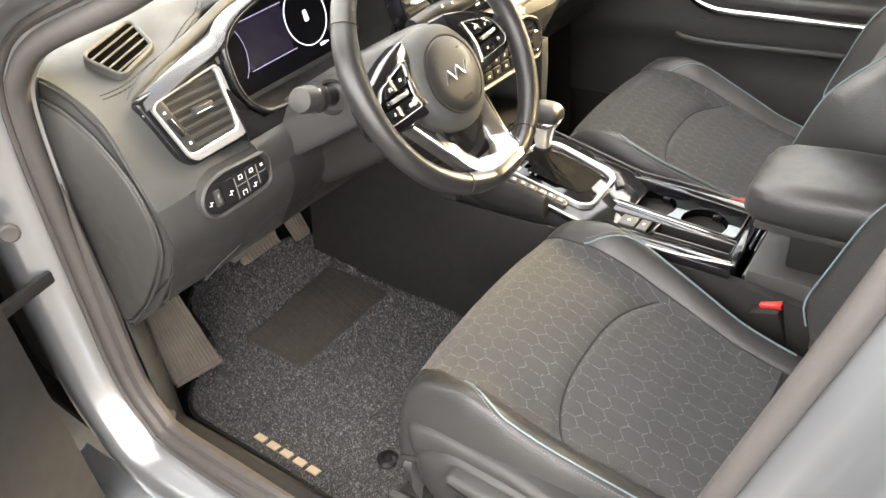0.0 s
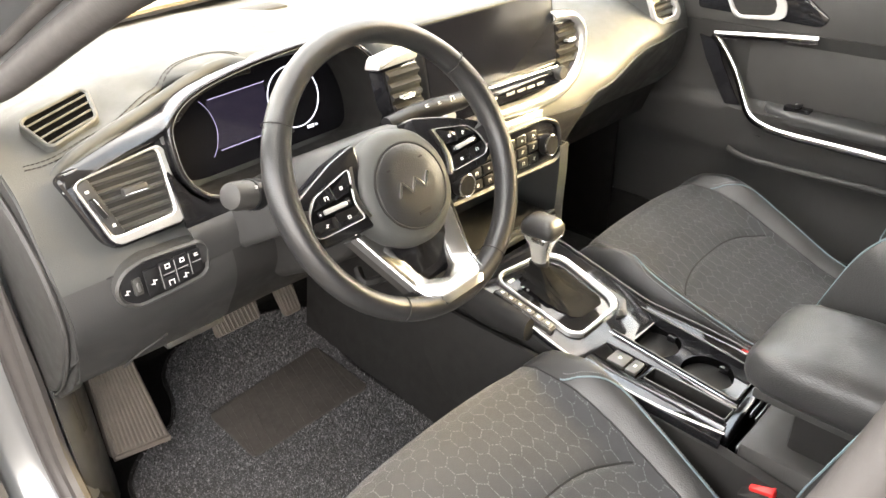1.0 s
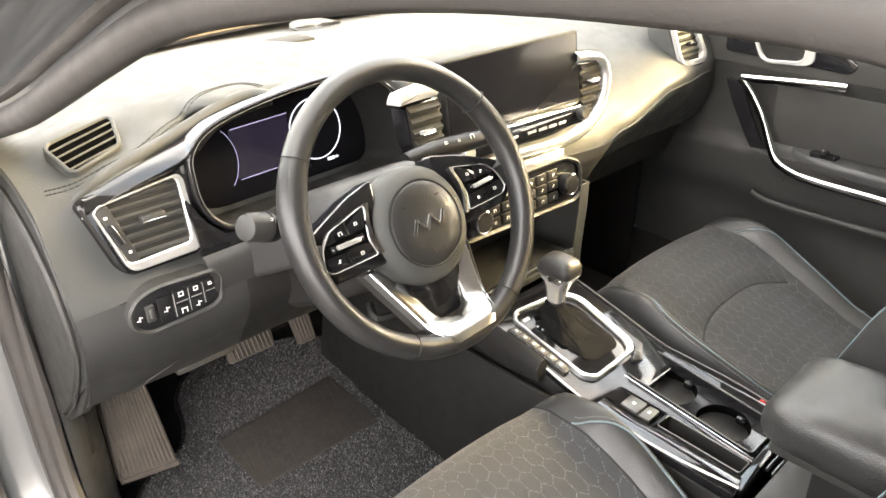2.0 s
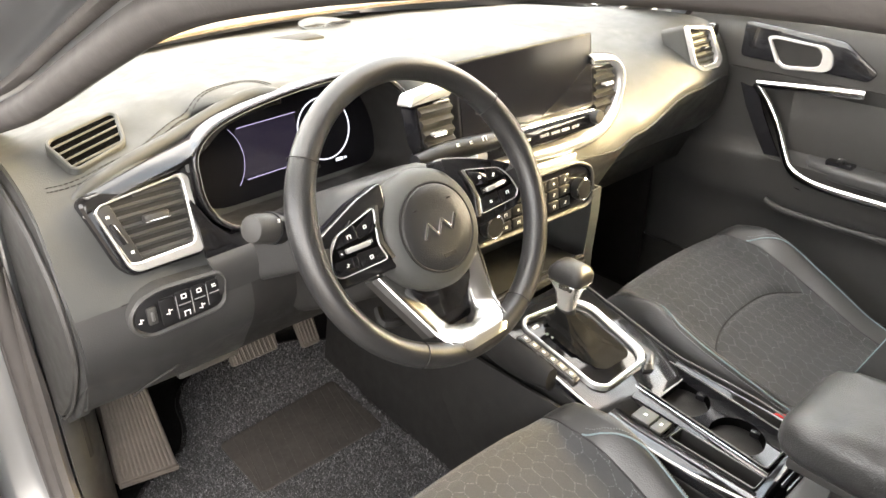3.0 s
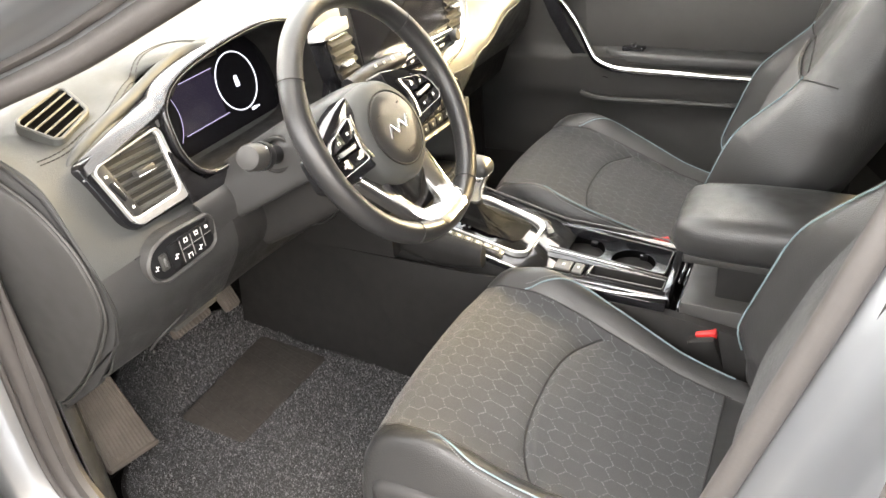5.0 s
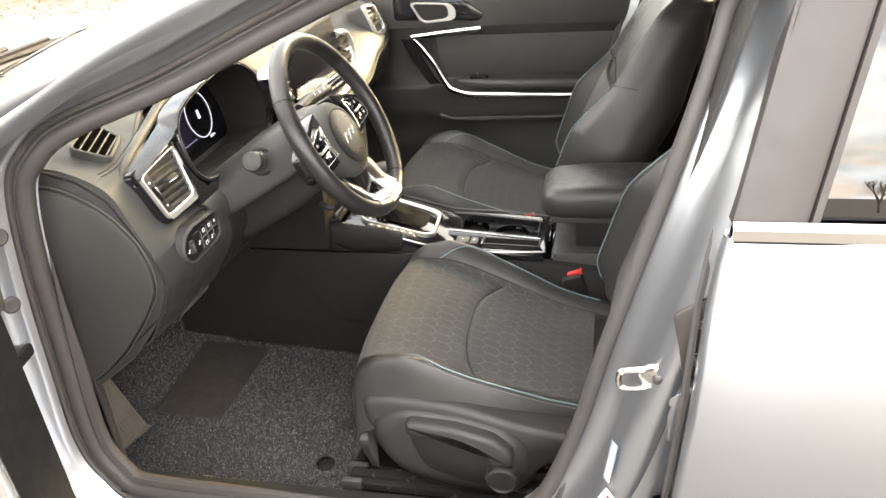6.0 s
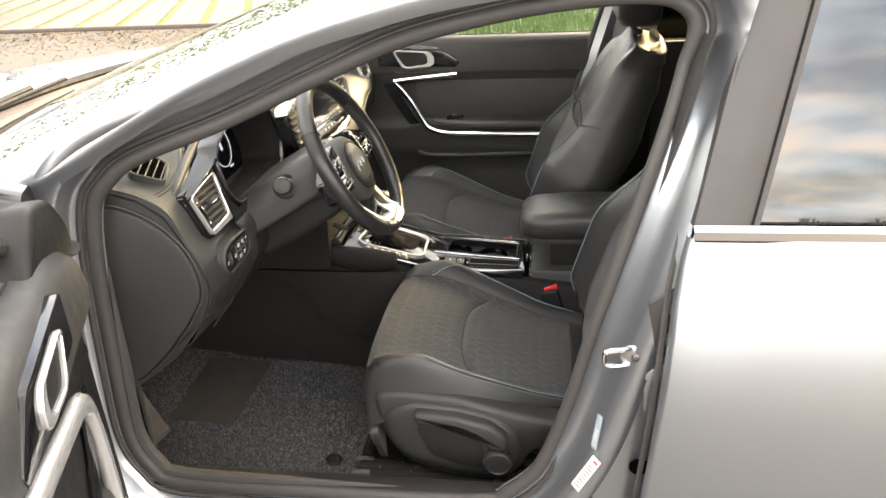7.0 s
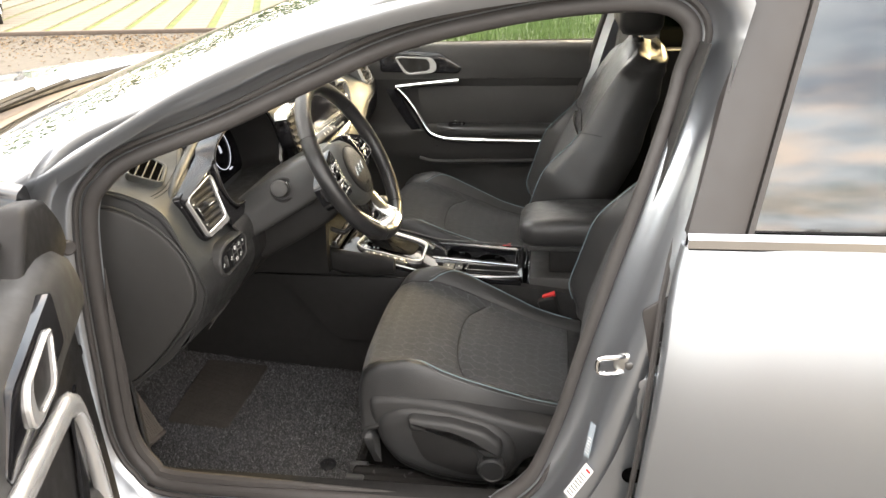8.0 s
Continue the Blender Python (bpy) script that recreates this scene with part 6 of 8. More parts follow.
def build_console():
    c = thing("centre_console", (0, -0.1, 0.36), "gloss black centre console with silver trim, gear selector and cup holders", "centre console")
    # side walls
    for m, xt in ((-1, -0.122), (1, 0.100)):
        rows = []
        for y, zt in ((-0.66, 0.60), (-0.45, 0.60), (-0.33, 0.615), (-0.2, 0.622), (-0.08, 0.632), (0.05, 0.668), (0.16, 0.70), (0.30, 0.70), (0.6, 0.66)):
            rows.append([V(xt + m * o, y, lerp(zt, 0.34, t)) for o, t in ((-0.012, 0.0), (0.0, 0.02), (0.004, 0.10), (0.010, 0.2), (0.016, 0.45), (0.03, 0.75), (0.045, 1.0))])
        part("side_wall", sheet(rows, 0.008), M_DARK, c, "dark plastic console side")
    # padded lens-shaped knee roll beside the selector
    rings = []
    for k in range(15):
        t = k / 14
        y, hh = lerp(0.245, 0.0, t), 0.004 + 0.029 * math.sin(math.pi * min(1, 0.04 + t * 0.80)) ** 0.8
        zc = lerp(0.690, 0.664, smooth01(t * 1.4))
        rings.append([V(-0.126 - 0.018 * math.sin(math.pi * (j / 8)) ** 0.7 if j < 9 else -0.118, y, zc + hh * math.cos(math.pi * j / 8) if j < 9 else zc - hh * math.cos(math.pi * (j - 8) / 3)) for j in range(11)])
    part("knee_roll", loft(rings), M_DARK, c, "padded knee roll", sharp=60)
    # smooth tunnel panel with an arched front edge
    rows = []
    for z, ys, x in ((0.640, 0.375, -0.146), (0.625, 0.345, -0.149), (0.605, 0.285, -0.152), (0.575, 0.252, -0.156), (0.537, 0.221, -0.161), (0.505, 0.194, -0.165), (0.484, 0.176, -0.168), (0.466, 0.15, -0.170)):
        rows.append([V(x - 0.006 * math.sin(math.pi * k / 12), lerp(ys, -0.13, k / 12), z) for k in range(13)])
    part("tunnel_panel", sheet(rows, 0.008), M_DARK, c, "smooth dark tunnel panel with arched edge")
    # top plates: front (selector) and rear (cups)
    front = rounded([(-0.118, 0.225), (-0.118, 0.0), (-0.112, -0.045), (0.098, -0.045), (0.100, 0.0), (0.100, 0.225)], 0.006, 3)
    part("front_plate", plate(CF, front, -0.004, 0.02, 0.003), M_GLOSS, c, "gloss black selector surround")
    edge = [CF.at(-0.1185, 0.225, -0.002), CF.at(-0.1185, 0.10, -0.002), CF.at(-0.118, 0.0, -0.002), CR.at(-0.120, 0.20, 0.002), CR.at(-0.118, 0.10, 0.002), CR.at(-0.102, 0.0, 0.002)]
    part("silver_edge", tube(curve(edge, 6), 0.0022, 8), M_SATIN, c, "satin silver edge line")
    mirror = [V(-p.x * 0.85, p.y, p.z) for p in edge]
    part("silver_edge", tube(curve(mirror, 6), 0.0016, 8), M_PEWTER, c)
    bez_o = rounded([(-0.0890, 0.180), (-0.072, 0.196), (0.040, 0.184), (0.064, 0.155), (0.054, 0.032), (0.036, 0.014), (-0.070, 0.013), (-0.086, 0.030)], 0.020, 5)
    bez_i = rounded([(-0.0845, 0.176), (-0.068, 0.190), (0.030, 0.176), (0.052, 0.149), (0.040, 0.042), (0.026, 0.023), (-0.066, 0.020), (-0.0795, 0.034)], 0.016, 5)
    part("selector_bezel", rim_plate(CF, bez_o, bez_i, 0.006, 0.014, 0.0018), M_SATIN, c, "satin silver selector bezel")
    part("selector_plate", plate(CF, shrink(bez_i, -0.002), 0.001, 0.01, 0.0005), M_GLOSS, c)
    marks("selector_mark", CF, [(-0.066, 0.170, 0.014, 0.006), (-0.060, 0.148, 0.008, 0.004), (-0.058, 0.138, 0.008, 0.004), (-0.050, 0.126, 0.003, 0.003), (-0.047, 0.114, 0.003, 0.003)], 0.0016, c)
    # row of silver keys beside the bezel
    keys = part("key_strip", plate(CF, rounded([(-0.114, 0.172), (-0.099, 0.168), (-0.090, 0.052), (-0.107, 0.050)], 0.004, 3), 0.004, 0.012, 0.002), M_SHINY_TRIM, c, "row of grey console keys")
    for k in range(6):
        s = 0.158 - 0.0185 * k
        x = lerp(-0.1055, -0.0990, k / 5)
        part("console_key", rbox(CF.at(x, s, 0.005), (0.0125, 0.0165, 0.004), 0.0012, 2, CF.turn()), M_PEWTER, keys)
    marks("key_mark", CF, [(lerp(-0.1055, -0.0990, k / 5), 0.158 - 0.0185 * k, 0.0045, 0.006) for k in range(6)], 0.0073, keys)
    # satin plate right of the bezel, added where the gloss reflects the sky
    part("reflection_plate", plate(CF, rounded([(0.058, 0.072), (0.072, 0.064), (0.068, 0.018), (0.034, -0.006), (0.016, 0.004), (0.050, 0.022)], 0.006, 3), 0.002, 0.01, 0.002), M_SHINY_TRIM, c, "satin plate beside the selector, added for a sky reflection")
    # rear deck built round its recesses
    deck_o = rounded([(-0.112, -0.004), (0.086, 0.004), (0.096, 0.262), (-0.122, 0.262)], 0.008, 3)
    tray = rounded([(-0.028, 0.018), (0.058, 0.018), (0.080, 0.240), (0.072, 0.251), (0.000, 0.252), (-0.008, 0.242)], 0.008, 4)
    slot = rounded([(-0.076, 0.012), (-0.046, 0.012), (-0.045, 0.140), (-0.077, 0.142)], 0.005, 4)
    keybay = rounded([(-0.084, 0.150), (-0.046, 0.150), (-0.044, 0.244), (-0.070, 0.246), (-0.080, 0.228)], 0.006, 4)
    base = part("rear_deck", plate(CR, deck_o, -0.030, 0.012, 0.001), M_DARK, c)
    # deck strips: left of slot, between, right of tray, front, rear
    strips = ([(-0.118, -0.002), (-0.078, 0.004), (-0.079, 0.142), (-0.086, 0.150), (-0.081, 0.230), (-0.071, 0.249), (-0.024, 0.252), (-0.05, 0.262), (-0.124, 0.262)],
              [(-0.044, 0.008), (-0.030, 0.014), (-0.010, 0.244), (-0.002, 0.256), (-0.040, 0.256), (-0.042, 0.240), (-0.043, 0.142)],
              [(0.060, 0.012), (0.090, 0.006), (0.098, 0.262), (0.064, 0.262), (0.073, 0.254), (0.082, 0.240)],
              [(-0.112, -0.006), (0.088, 0.000), (0.088, 0.016), (-0.078, 0.010)],
              [(-0.080, 0.143), (-0.043, 0.141), (-0.043, 0.149), (-0.084, 0.149)])
    for q in strips:
        part("deck_strip", plate(CR, rounded(q, 0.003, 2), 0.0, 0.030, 0.002), M_GLOSS, c)
    for q, m in ((tray, M_PEWTER), (slot, M_PEWTER)):
        part("recess_rim", tube([CR.at(*p, 0.001) for p in q], 0.0011, 6, closed=True), m, c, "thin chrome rim")
    part("divider", tube(curve([CR.at(-0.036, 0.012, 0.001), CR.at(-0.027, 0.12, 0.001), CR.at(-0.016, 0.246, 0.001)], 5), 0.0012, 8), M_CHROME, c, "chrome divider")
    # tray with two cup wells
    part("cup_tray", loft([[CR.at(*p, 0.0) for p in tray], [CR.at(*p, -0.018) for p in shrink(tray, 0.003)]], cap=False), M_GLOSS, c, "gloss black cup tray")
    wells = [(0.034, 0.184, 0.0425), (0.021, 0.084, 0.0405)]
    bm = bmesh.new()
    verts_o = [bm.verts.new(CR.at(*p, -0.016)) for p in shrink(tray, 0.001)]
    edges = [bm.edges.new((verts_o[i - 1], verts_o[i])) for i in range(len(verts_o))]
    for x, s, r in wells:
        vs = [bm.verts.new(CR.at(x + r * math.cos(2 * math.pi * k / 32), s + r * math.sin(2 * math.pi * k / 32), -0.016)) for k in range(32)]
        edges += [bm.edges.new((vs[i - 1], vs[i])) for i in range(32)]
    bmesh.ops.triangle_fill(bm, use_beauty=True, use_dissolve=True, edges=edges)
    part("tray_deck", bm, M_GLOSS, c, "dark tray deck")
    for x, s, r in wells:
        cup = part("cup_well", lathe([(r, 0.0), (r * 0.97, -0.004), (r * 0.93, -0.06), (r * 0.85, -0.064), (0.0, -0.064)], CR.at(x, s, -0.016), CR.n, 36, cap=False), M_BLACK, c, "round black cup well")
        part("cup_tongue", rbox(CR.at(x + r * 0.78, s - r * 0.35, -0.022), (0.010, 0.016, 0.012), 0.003, 2, CR.turn()), M_GLOSS, cup)
    part("slot_tray", loft([[CR.at(*p, 0.0) for p in slot], [CR.at(*p, -0.026) for p in shrink(slot, 0.002)]], cap=False), M_DARK, c, "narrow black side tray")
    part("key_bay", loft([[CR.at(*p, 0.0) for p in keybay], [CR.at(*p, -0.014) for p in shrink(keybay, 0.003)]], cap=False), M_DARK, c)
    part("park_key", rbox(CR.at(-0.064, 0.191, -0.001), (0.032, 0.031, 0.008), 0.003, 2, CR.turn()), M_PEWTER, c, "grey parking brake key")
    part("hold_key", rbox(CR.at(-0.065, 0.1635, -0.001), (0.033, 0.019, 0.008), 0.003, 2, CR.turn()), M_PEWTER, c, "grey hold key")
    marks("key_mark", CR, [(-0.064, 0.191, 0.005, 0.005), (-0.065, 0.1635, 0.006, 0.004)], 0.0036, c)
    # rear ribs of the roller shutter
    part("front_cubby", rbox(CR.at(-0.035, 0.256, -0.004), (0.05, 0.016, 0.012), 0.004, 2, CR.turn()), M_DARK, c)
    for k in range(5):
        part("shutter_rib", rbox(CR.at(0.02, -0.010 - 0.009 * k, -0.002 - 0.003 * k), (0.12, 0.0055, 0.006), 0.002, 2, CR.turn()), M_GLOSS, c)
    part("rear_face", rbox((-0.01, -0.345, 0.52), (0.18, 0.02, 0.19), 0.006), M_GLOSS, c, "gloss black rear face")
    part("rear_bin", rbox((-0.005, -0.52, 0.50), (0.20, 0.36, 0.26), 0.01), M_PLASTIC, c)
    return c


build_console()


def build_selector():
    s = thing("gear_selector", CF.at(-0.02, 0.10, 0.0), "gear selector with leather boot, silver collar and black knob", "gear selector")
    top = V(-0.030, 0.058, 0.722)
    rings = []
    foot = rounded([(-0.056, 0.150), (0.012, 0.150), (0.032, 0.130), (0.030, 0.048), (0.018, 0.038), (-0.040, 0.040), (-0.054, 0.060)], 0.018, 5)
    k = len(foot)
    cx, cy = sum(p[0] for p in foot) / k, sum(p[1] for p in foot) / k
    for t, sc, lift in ((0.0, 1.0, 0.002), (0.12, 1.03, 0.009), (0.24, 0.86, 0.016), (0.34, 0.90, 0.022), (0.46, 0.68, 0.030), (0.56, 0.70, 0.037), (0.68, 0.48, 0.046), (0.78, 0.46, 0.056), (0.88, 0.31, 0.068), (1.0, 0.25, 0.085)):
        ring = []
        for i, p in enumerate(foot):
            a = 2 * math.pi * i / k
            fold = 1 + (0.13 * math.sin(5 * a + 7 * t) + 0.07 * math.sin(9 * a - 11 * t)) * math.sin(math.pi * t)
            b = CF.at(cx + (p[0] - cx) * sc * fold, cy + (p[1] - cy) * sc * fold, lift)
            ring.append(b.lerp(V(b.x, b.y, b.z) + (top - CF.at(cx, cy, 0.085)) * 1.0, t))
        rings.append(ring)
    part("boot", loft(rings), M_BOOT, s, "creased black leather boot", sharp=70)
    part("shaft", tube([top + V(0.004, 0.0, -0.01), top + V(-0.001, -0.002, 0.03)], 0.014, 14), M_DARK, s)
    up = V(-0.10, -0.10, 0.98).normalized()
    col = part("collar", loft([[top + up * h + V(a, b, 0) for a, b in rounded([(-w, -d), (w, -d), (w, d), (-w, d)], 0.010, 4)] for h, w, d in ((0.006, 0.0125, 0.014), (0.022, 0.0135, 0.0155), (0.040, 0.016, 0.019), (0.054, 0.0205, 0.026), (0.064, 0.0225, 0.030))]), M_SATIN, s, "satin silver knob collar")
    part("knob", loft([[top + up * h + V(a + sx, b, 0) for a, b in rounded([(-w, -d), (w, -d), (w, d), (-w, d)], 0.014, 5)] for h, w, d, sx in ((0.064, 0.0232, 0.0305, 0.0), (0.071, 0.0245, 0.0325, 0.0), (0.081, 0.0235, 0.0315, 0.001), (0.090, 0.019, 0.026, 0.002), (0.096, 0.010, 0.015, 0.003))]), M_LEATHER, s, "rounded black leather knob")
    part("collar_ring", tube([top + up * 0.0642 + V(a, b, 0) for a, b in rounded([(-0.0235, -0.031), (0.0235, -0.031), (0.0235, 0.031), (-0.0235, 0.031)], 0.013, 5)], 0.0014, 6, closed=True), M_CHROME, s, "thin chrome ring")
    part("release_button", rbox(top + up * 0.060 + V(-0.021, -0.008, 0), (0.007, 0.026, 0.013), 0.004, 2), M_CHROME, s, "chrome release button")


build_selector()


def build_armrest():
    a = thing("armrest", (0, -0.5, 0.60), "black leather centre armrest lid", "armrest")
    rings = []
    for y, hw, z0, z1 in ((-0.312, 0.045, 0.722, 0.738), (-0.315, 0.068, 0.714, 0.750), (-0.326, 0.084, 0.707, 0.762), (-0.35, 0.092, 0.702, 0.770), (-0.42, 0.094, 0.700, 0.777), (-0.52, 0.094, 0.700, 0.780), (-0.62, 0.093, 0.700, 0.778), (-0.68, 0.088, 0.704, 0.770)):
        rings.append([V(x, y, z) for x, z in rounded([(-hw, z0), (hw, z0), (hw, z1), (-hw, z1)], 0.042, 7)])
    part("lid", loft(rings), M_LEATHER, a, "padded black leather lid", sharp=70)
    part("lid_seam", tube([V(x, y, 0.7565) for x, y in ((0.06, -0.3225), (-0.04, -0.3225), (-0.066, -0.330), (-0.082, -0.35), (-0.0865, -0.39), (-0.0875, -0.46), (-0.0875, -0.66))], 0.0012, 5), M_DARK, a)
    part("lid_base", rbox((0, -0.50, 0.698), (0.155, 0.33, 0.016), 0.004), M_PLASTIC, a)
    part("pedestal", rbox((0, -0.53, 0.665), (0.14, 0.28, 0.09), 0.008), M_DARK, a, "dark armrest base")


build_armrest()


# ---- seat belt buckles ----
def build_buckle(x, y, z, tilt, label):
    b = thing("seat_belt_buckle", (x, y, z - 0.1), label, "belt buckle", "belt buckles")
    r = Matrix.Rotation(radians(tilt), 3, "Y") @ Matrix.Rotation(radians(-18), 3, "X")
    part("body", rbox((x, y - 0.006, z - 0.042), (0.032, 0.046, 0.085), 0.006, 2, r), M_DARK, b, "black plastic buckle body")
    part("release", rbox((x, y, z + 0.001), (0.020, 0.034, 0.012), 0.003, 2, r), M_RED, b, "red release button")
    part("stem", rbox((x, y - 0.02, z - 0.12), (0.016, 0.03, 0.10), 0.004, 2, r), M_DARK, b)


build_buckle(-0.122, -0.392, 0.590, -8, "black seat belt buckle with red button beside the seat")
build_buckle(0.100, -0.268, 0.620, 8, "black seat belt buckle with red button, mostly hidden")


# ---- floor mat and pedals ----
MATP = Plane((-0.40, 0.09, 0.358), (1, 0, 0), (0, 1, 0.075))


def build_mat():
    m = thing("floor_mat", (-0.4, 0.3, 0.35), "dark grey speckled carpet floor mat with rubber heel pad", "floor mat")
    poly = rounded([(-0.245, -0.06), (0.235, -0.06), (0.242, 0.15), (0.232, 0.33), (0.252, 0.42), (0.275, 0.49), (0.305, 0.54), (0.24, 0.60), (0.06, 0.66), (-0.02, 0.64), (-0.07, 0.58), (-0.082, 0.51), (-0.12, 0.445), (-0.20, 0.425), (-0.25, 0.37)], 0.035, 4)
    part("carpet", plate(MATP, poly, 0.0, 0.014, 0.004), M_CARPET, m, "speckled grey needle-felt carpet")
    part("binding", tube([MATP.at(*q, -0.003) for q in poly], 0.0055, 6, closed=True), M_DARK, m, "dark bound edge")
    heel = rounded([(-0.058, 0.270), (0.212, 0.264), (0.212, 0.436), (-0.060, 0.420)], 0.012, 3)
    pad = part("heel_pad", plate(MATP, heel, 0.005, 0.010, 0.002), M_HEEL, m, "dark brown ribbed rubber heel pad")
    bm = bmesh.new()
    for k in range(15):
        a = -0.05 + 0.0185 * k
        tube([MATP.at(max(-0.055, a - 0.02), 0.276, 0.0052), MATP.at(min(a + 0.02, 0.208), 0.424, 0.0052)], 0.0011, 4, bm=bm)
    part("heel_ribs", bm, M_HEEL, pad)
    # woven model name along the sill edge
    pl = Plane((-0.622, 0.243, 0.3725), (0, 1, 0.075), (1, 0, 0))
    pl.v, pl.n = Vector((-1, 0, 0)), Vector((0, -0.075, 1)).normalized()
    pl.u = Vector((0, -1, -0.075)).normalized()
    pl.v = pl.n.cross(pl.u)
    bm = bmesh.new()
    for k in range(5):
        a = -0.062 + 0.031 * k
        plate(pl, [(a - 0.011, -0.0065), (a + 0.011, -0.0065), (a + 0.013, 0.0065), (a - 0.009, 0.0065)], 0.0020, 0.003, 0.0008, bm=bm)
    part("woven_mark", bm, M_GOLDTEXT, m, "tan woven mark along the edge")
    part("mat_button", lathe([(0.019, 0), (0.019, 0.004), (0.015, 0.007), (0.009, 0.0075), (0.008, 0.005), (0, 0.005)], MATP.at(-0.135, 0.0, 0.0), MATP.n, 28), M_BUTTON, m, "round black fixing button")
    part("button_slot", rbox(MATP.at(-0.135, 0.0, 0.006), (0.012, 0.004, 0.003), 0.001, 1), M_DARK, m)
    # pile: short fibres standing on the carpet
    rng = random.Random(4)
    verts, faces = [], []
    def inside(a, b):
        hit = False
        for i in range(len(poly)):
            (x0, y0), (x1, y1) = poly[i - 1], poly[i]
            if (y0 > b) != (y1 > b) and a < (x1 - x0) * (b - y0) / (y1 - y0) + x0:
                hit = not hit
        return hit
    while len(faces) < 42000:
        a, b = rng.uniform(-0.25, 0.30), rng.uniform(-0.06, 0.66)
        if not inside(a, b) or (-0.056 < a < 0.21 and 0.272 < b < 0.43):
            continue
        r, h, w = rng.uniform(0, 6.283), rng.uniform(0.002, 0.0055), rng.uniform(0.0005, 0.0011)
        lx, ly = rng.uniform(-0.004, 0.004), rng.uniform(-0.004, 0.004)
        i = len(verts)
        verts += [MATP.at(a - w * math.cos(r), b - w * math.sin(r), 0.0)[:], MATP.at(a + w * math.cos(r), b + w * math.sin(r), 0.0)[:], MATP.at(a + lx, b + ly, h)[:]]
        faces.append((i, i + 1, i + 2))
    me = bpy.data.meshes.new("carpet_nap")
    me.from_pydata(verts, [], faces)
    me.materials.append(M_FIBRE)
    ob = new("carpet_nap", me)
    ob.parent = m
    ob.matrix_parent_inverse = Matrix.Translation(-m.location)
    tagged(ob, "short speckled carpet fibres", kind="stuff")


def fibre_material():
    m = bpy.data.materials.new("carpet_fibre")
    m.use_nodes = True
    n, l = m.node_tree.nodes, m.node_tree.links
    p = n["Principled BSDF"]
    g = n.new("ShaderNodeNewGeometry")
    r = n.new("ShaderNodeValToRGB")
    e = r.color_ramp.elements
    e[0].color, e[1].color = (0.050, 0.050, 0.051, 1), (0.29, 0.29, 0.30, 1)
    e[0].position, e[1].position = 0.35, 1.0
    l.new(g.outputs["Random Per Island"], r.inputs[0])
    l.new(r.outputs[0], p.inputs["Base Color"])
    p.inputs["Roughness"].default_value = 0.9
    p.inputs["Specular IOR Level"].default_value = 0.15
    return m


M_FIBRE = fibre_material()
build_mat()


def build_pedals():
    # left foot rest
    rest = thing("foot_rest", (-0.6, 0.46, 0.38), "dusty ribbed rubber foot rest beside the pedals", "foot rest")
    pl = Plane((-0.606, 0.455, 0.452), (1, 0.04, 0), (0.12, 0.36, 0.93))
    poly = rounded([(-0.050, 0.008), (0.049, -0.012), (0.042, 0.235), (-0.024, 0.235)], 0.006, 3)
    part("pad", plate(pl, poly, 0.0, 0.022, 0.004), M_PEDAL, rest, "worn grey-brown rubber pad")
    for k in range(13):
        t = k / 12
        p0, p1 = pl.at(lerp(-0.044, 0.043, t), lerp(0.016, 0.000, t), 0.0), pl.at(lerp(-0.019, 0.037, t), 0.228, 0.0)
        part("rib", tube([p0, p1], 0.0026, 6, up=pl.n), M_PEDAL, rest)
    part("lip", tube([pl.at(-0.048, 0.009, -0.003), pl.at(0.048, -0.010, -0.003)], 0.006, 8), M_PEDAL, rest, "smooth worn lower lip")
    part("bracket", rbox(pl.at(0.0, 0.10, -0.04), (0.06, 0.2, 0.06), 0.01, 2, pl.turn()), M_DARK, rest)
    b = thing("brake_pedal", (-0.35, 0.53, 0.50), "worn ribbed rubber brake pedal", "pedal", "pedals")
    pb = Plane((-0.352, 0.532, 0.556), (1, 0, 0), (0, 0.55, 0.83))
    part("pad", plate(pb, rounded([(-0.05, -0.022), (0.046, -0.024), (0.052, 0.024), (-0.044, 0.026)], 0.008, 4), 0.0, 0.014, 0.004), M_PEDAL, b, "dusty ribbed pad")
    for k in range(10):
        part("rib", rbox(pb.at(-0.040 + 0.009 * k, 0.0, 0.001), (0.0042, 0.040, 0.004), 0.0015, 1, pb.turn()), M_PEDAL, b)
    part("arm", tube(curve([pb.at(0, 0, -0.012), pb.at(0.01, 0.06, -0.05), pb.at(0.01, 0.2, -0.10)], 4), 0.011, 8), M_DARK, b, "black steel arm")
    a = thing("accelerator_pedal", (-0.21, 0.60, 0.42), "dark hanging accelerator pedal", "pedal", "pedals")
    pa = Plane((-0.205, 0.575, 0.50), (1, 0, 0), (0, 0.45, 0.89))
    part("pad", plate(pa, rounded([(-0.020, -0.030), (0.020, -0.030), (0.024, 0.050), (-0.024, 0.050)], 0.008, 4), 0.0, 0.014, 0.004), M_PEDAL, a)
    for k in range(5):
        part("rib", rbox(pa.at(-0.016 + 0.008 * k, 0.012, 0.001), (0.004, 0.066, 0.004), 0.0015, 1, pa.turn()), M_PEDAL, a)
    part("arm", tube(curve([pa.at(0, 0.03, -0.012), pa.at(0, 0.12, -0.03), pa.at(0, 0.25, -0.04)], 4), 0.011, 8), M_DARK, a)


build_pedals()


# ---- front doors ----
def sweep_strip(pts, w, h, pl_n, n=8):
    """A rounded moulding of width w and height h along a line, facing pl_n."""
    line = curve(pts, n)
    return tube(line, w / 2, 8, flat=h / w, up=pl_n)


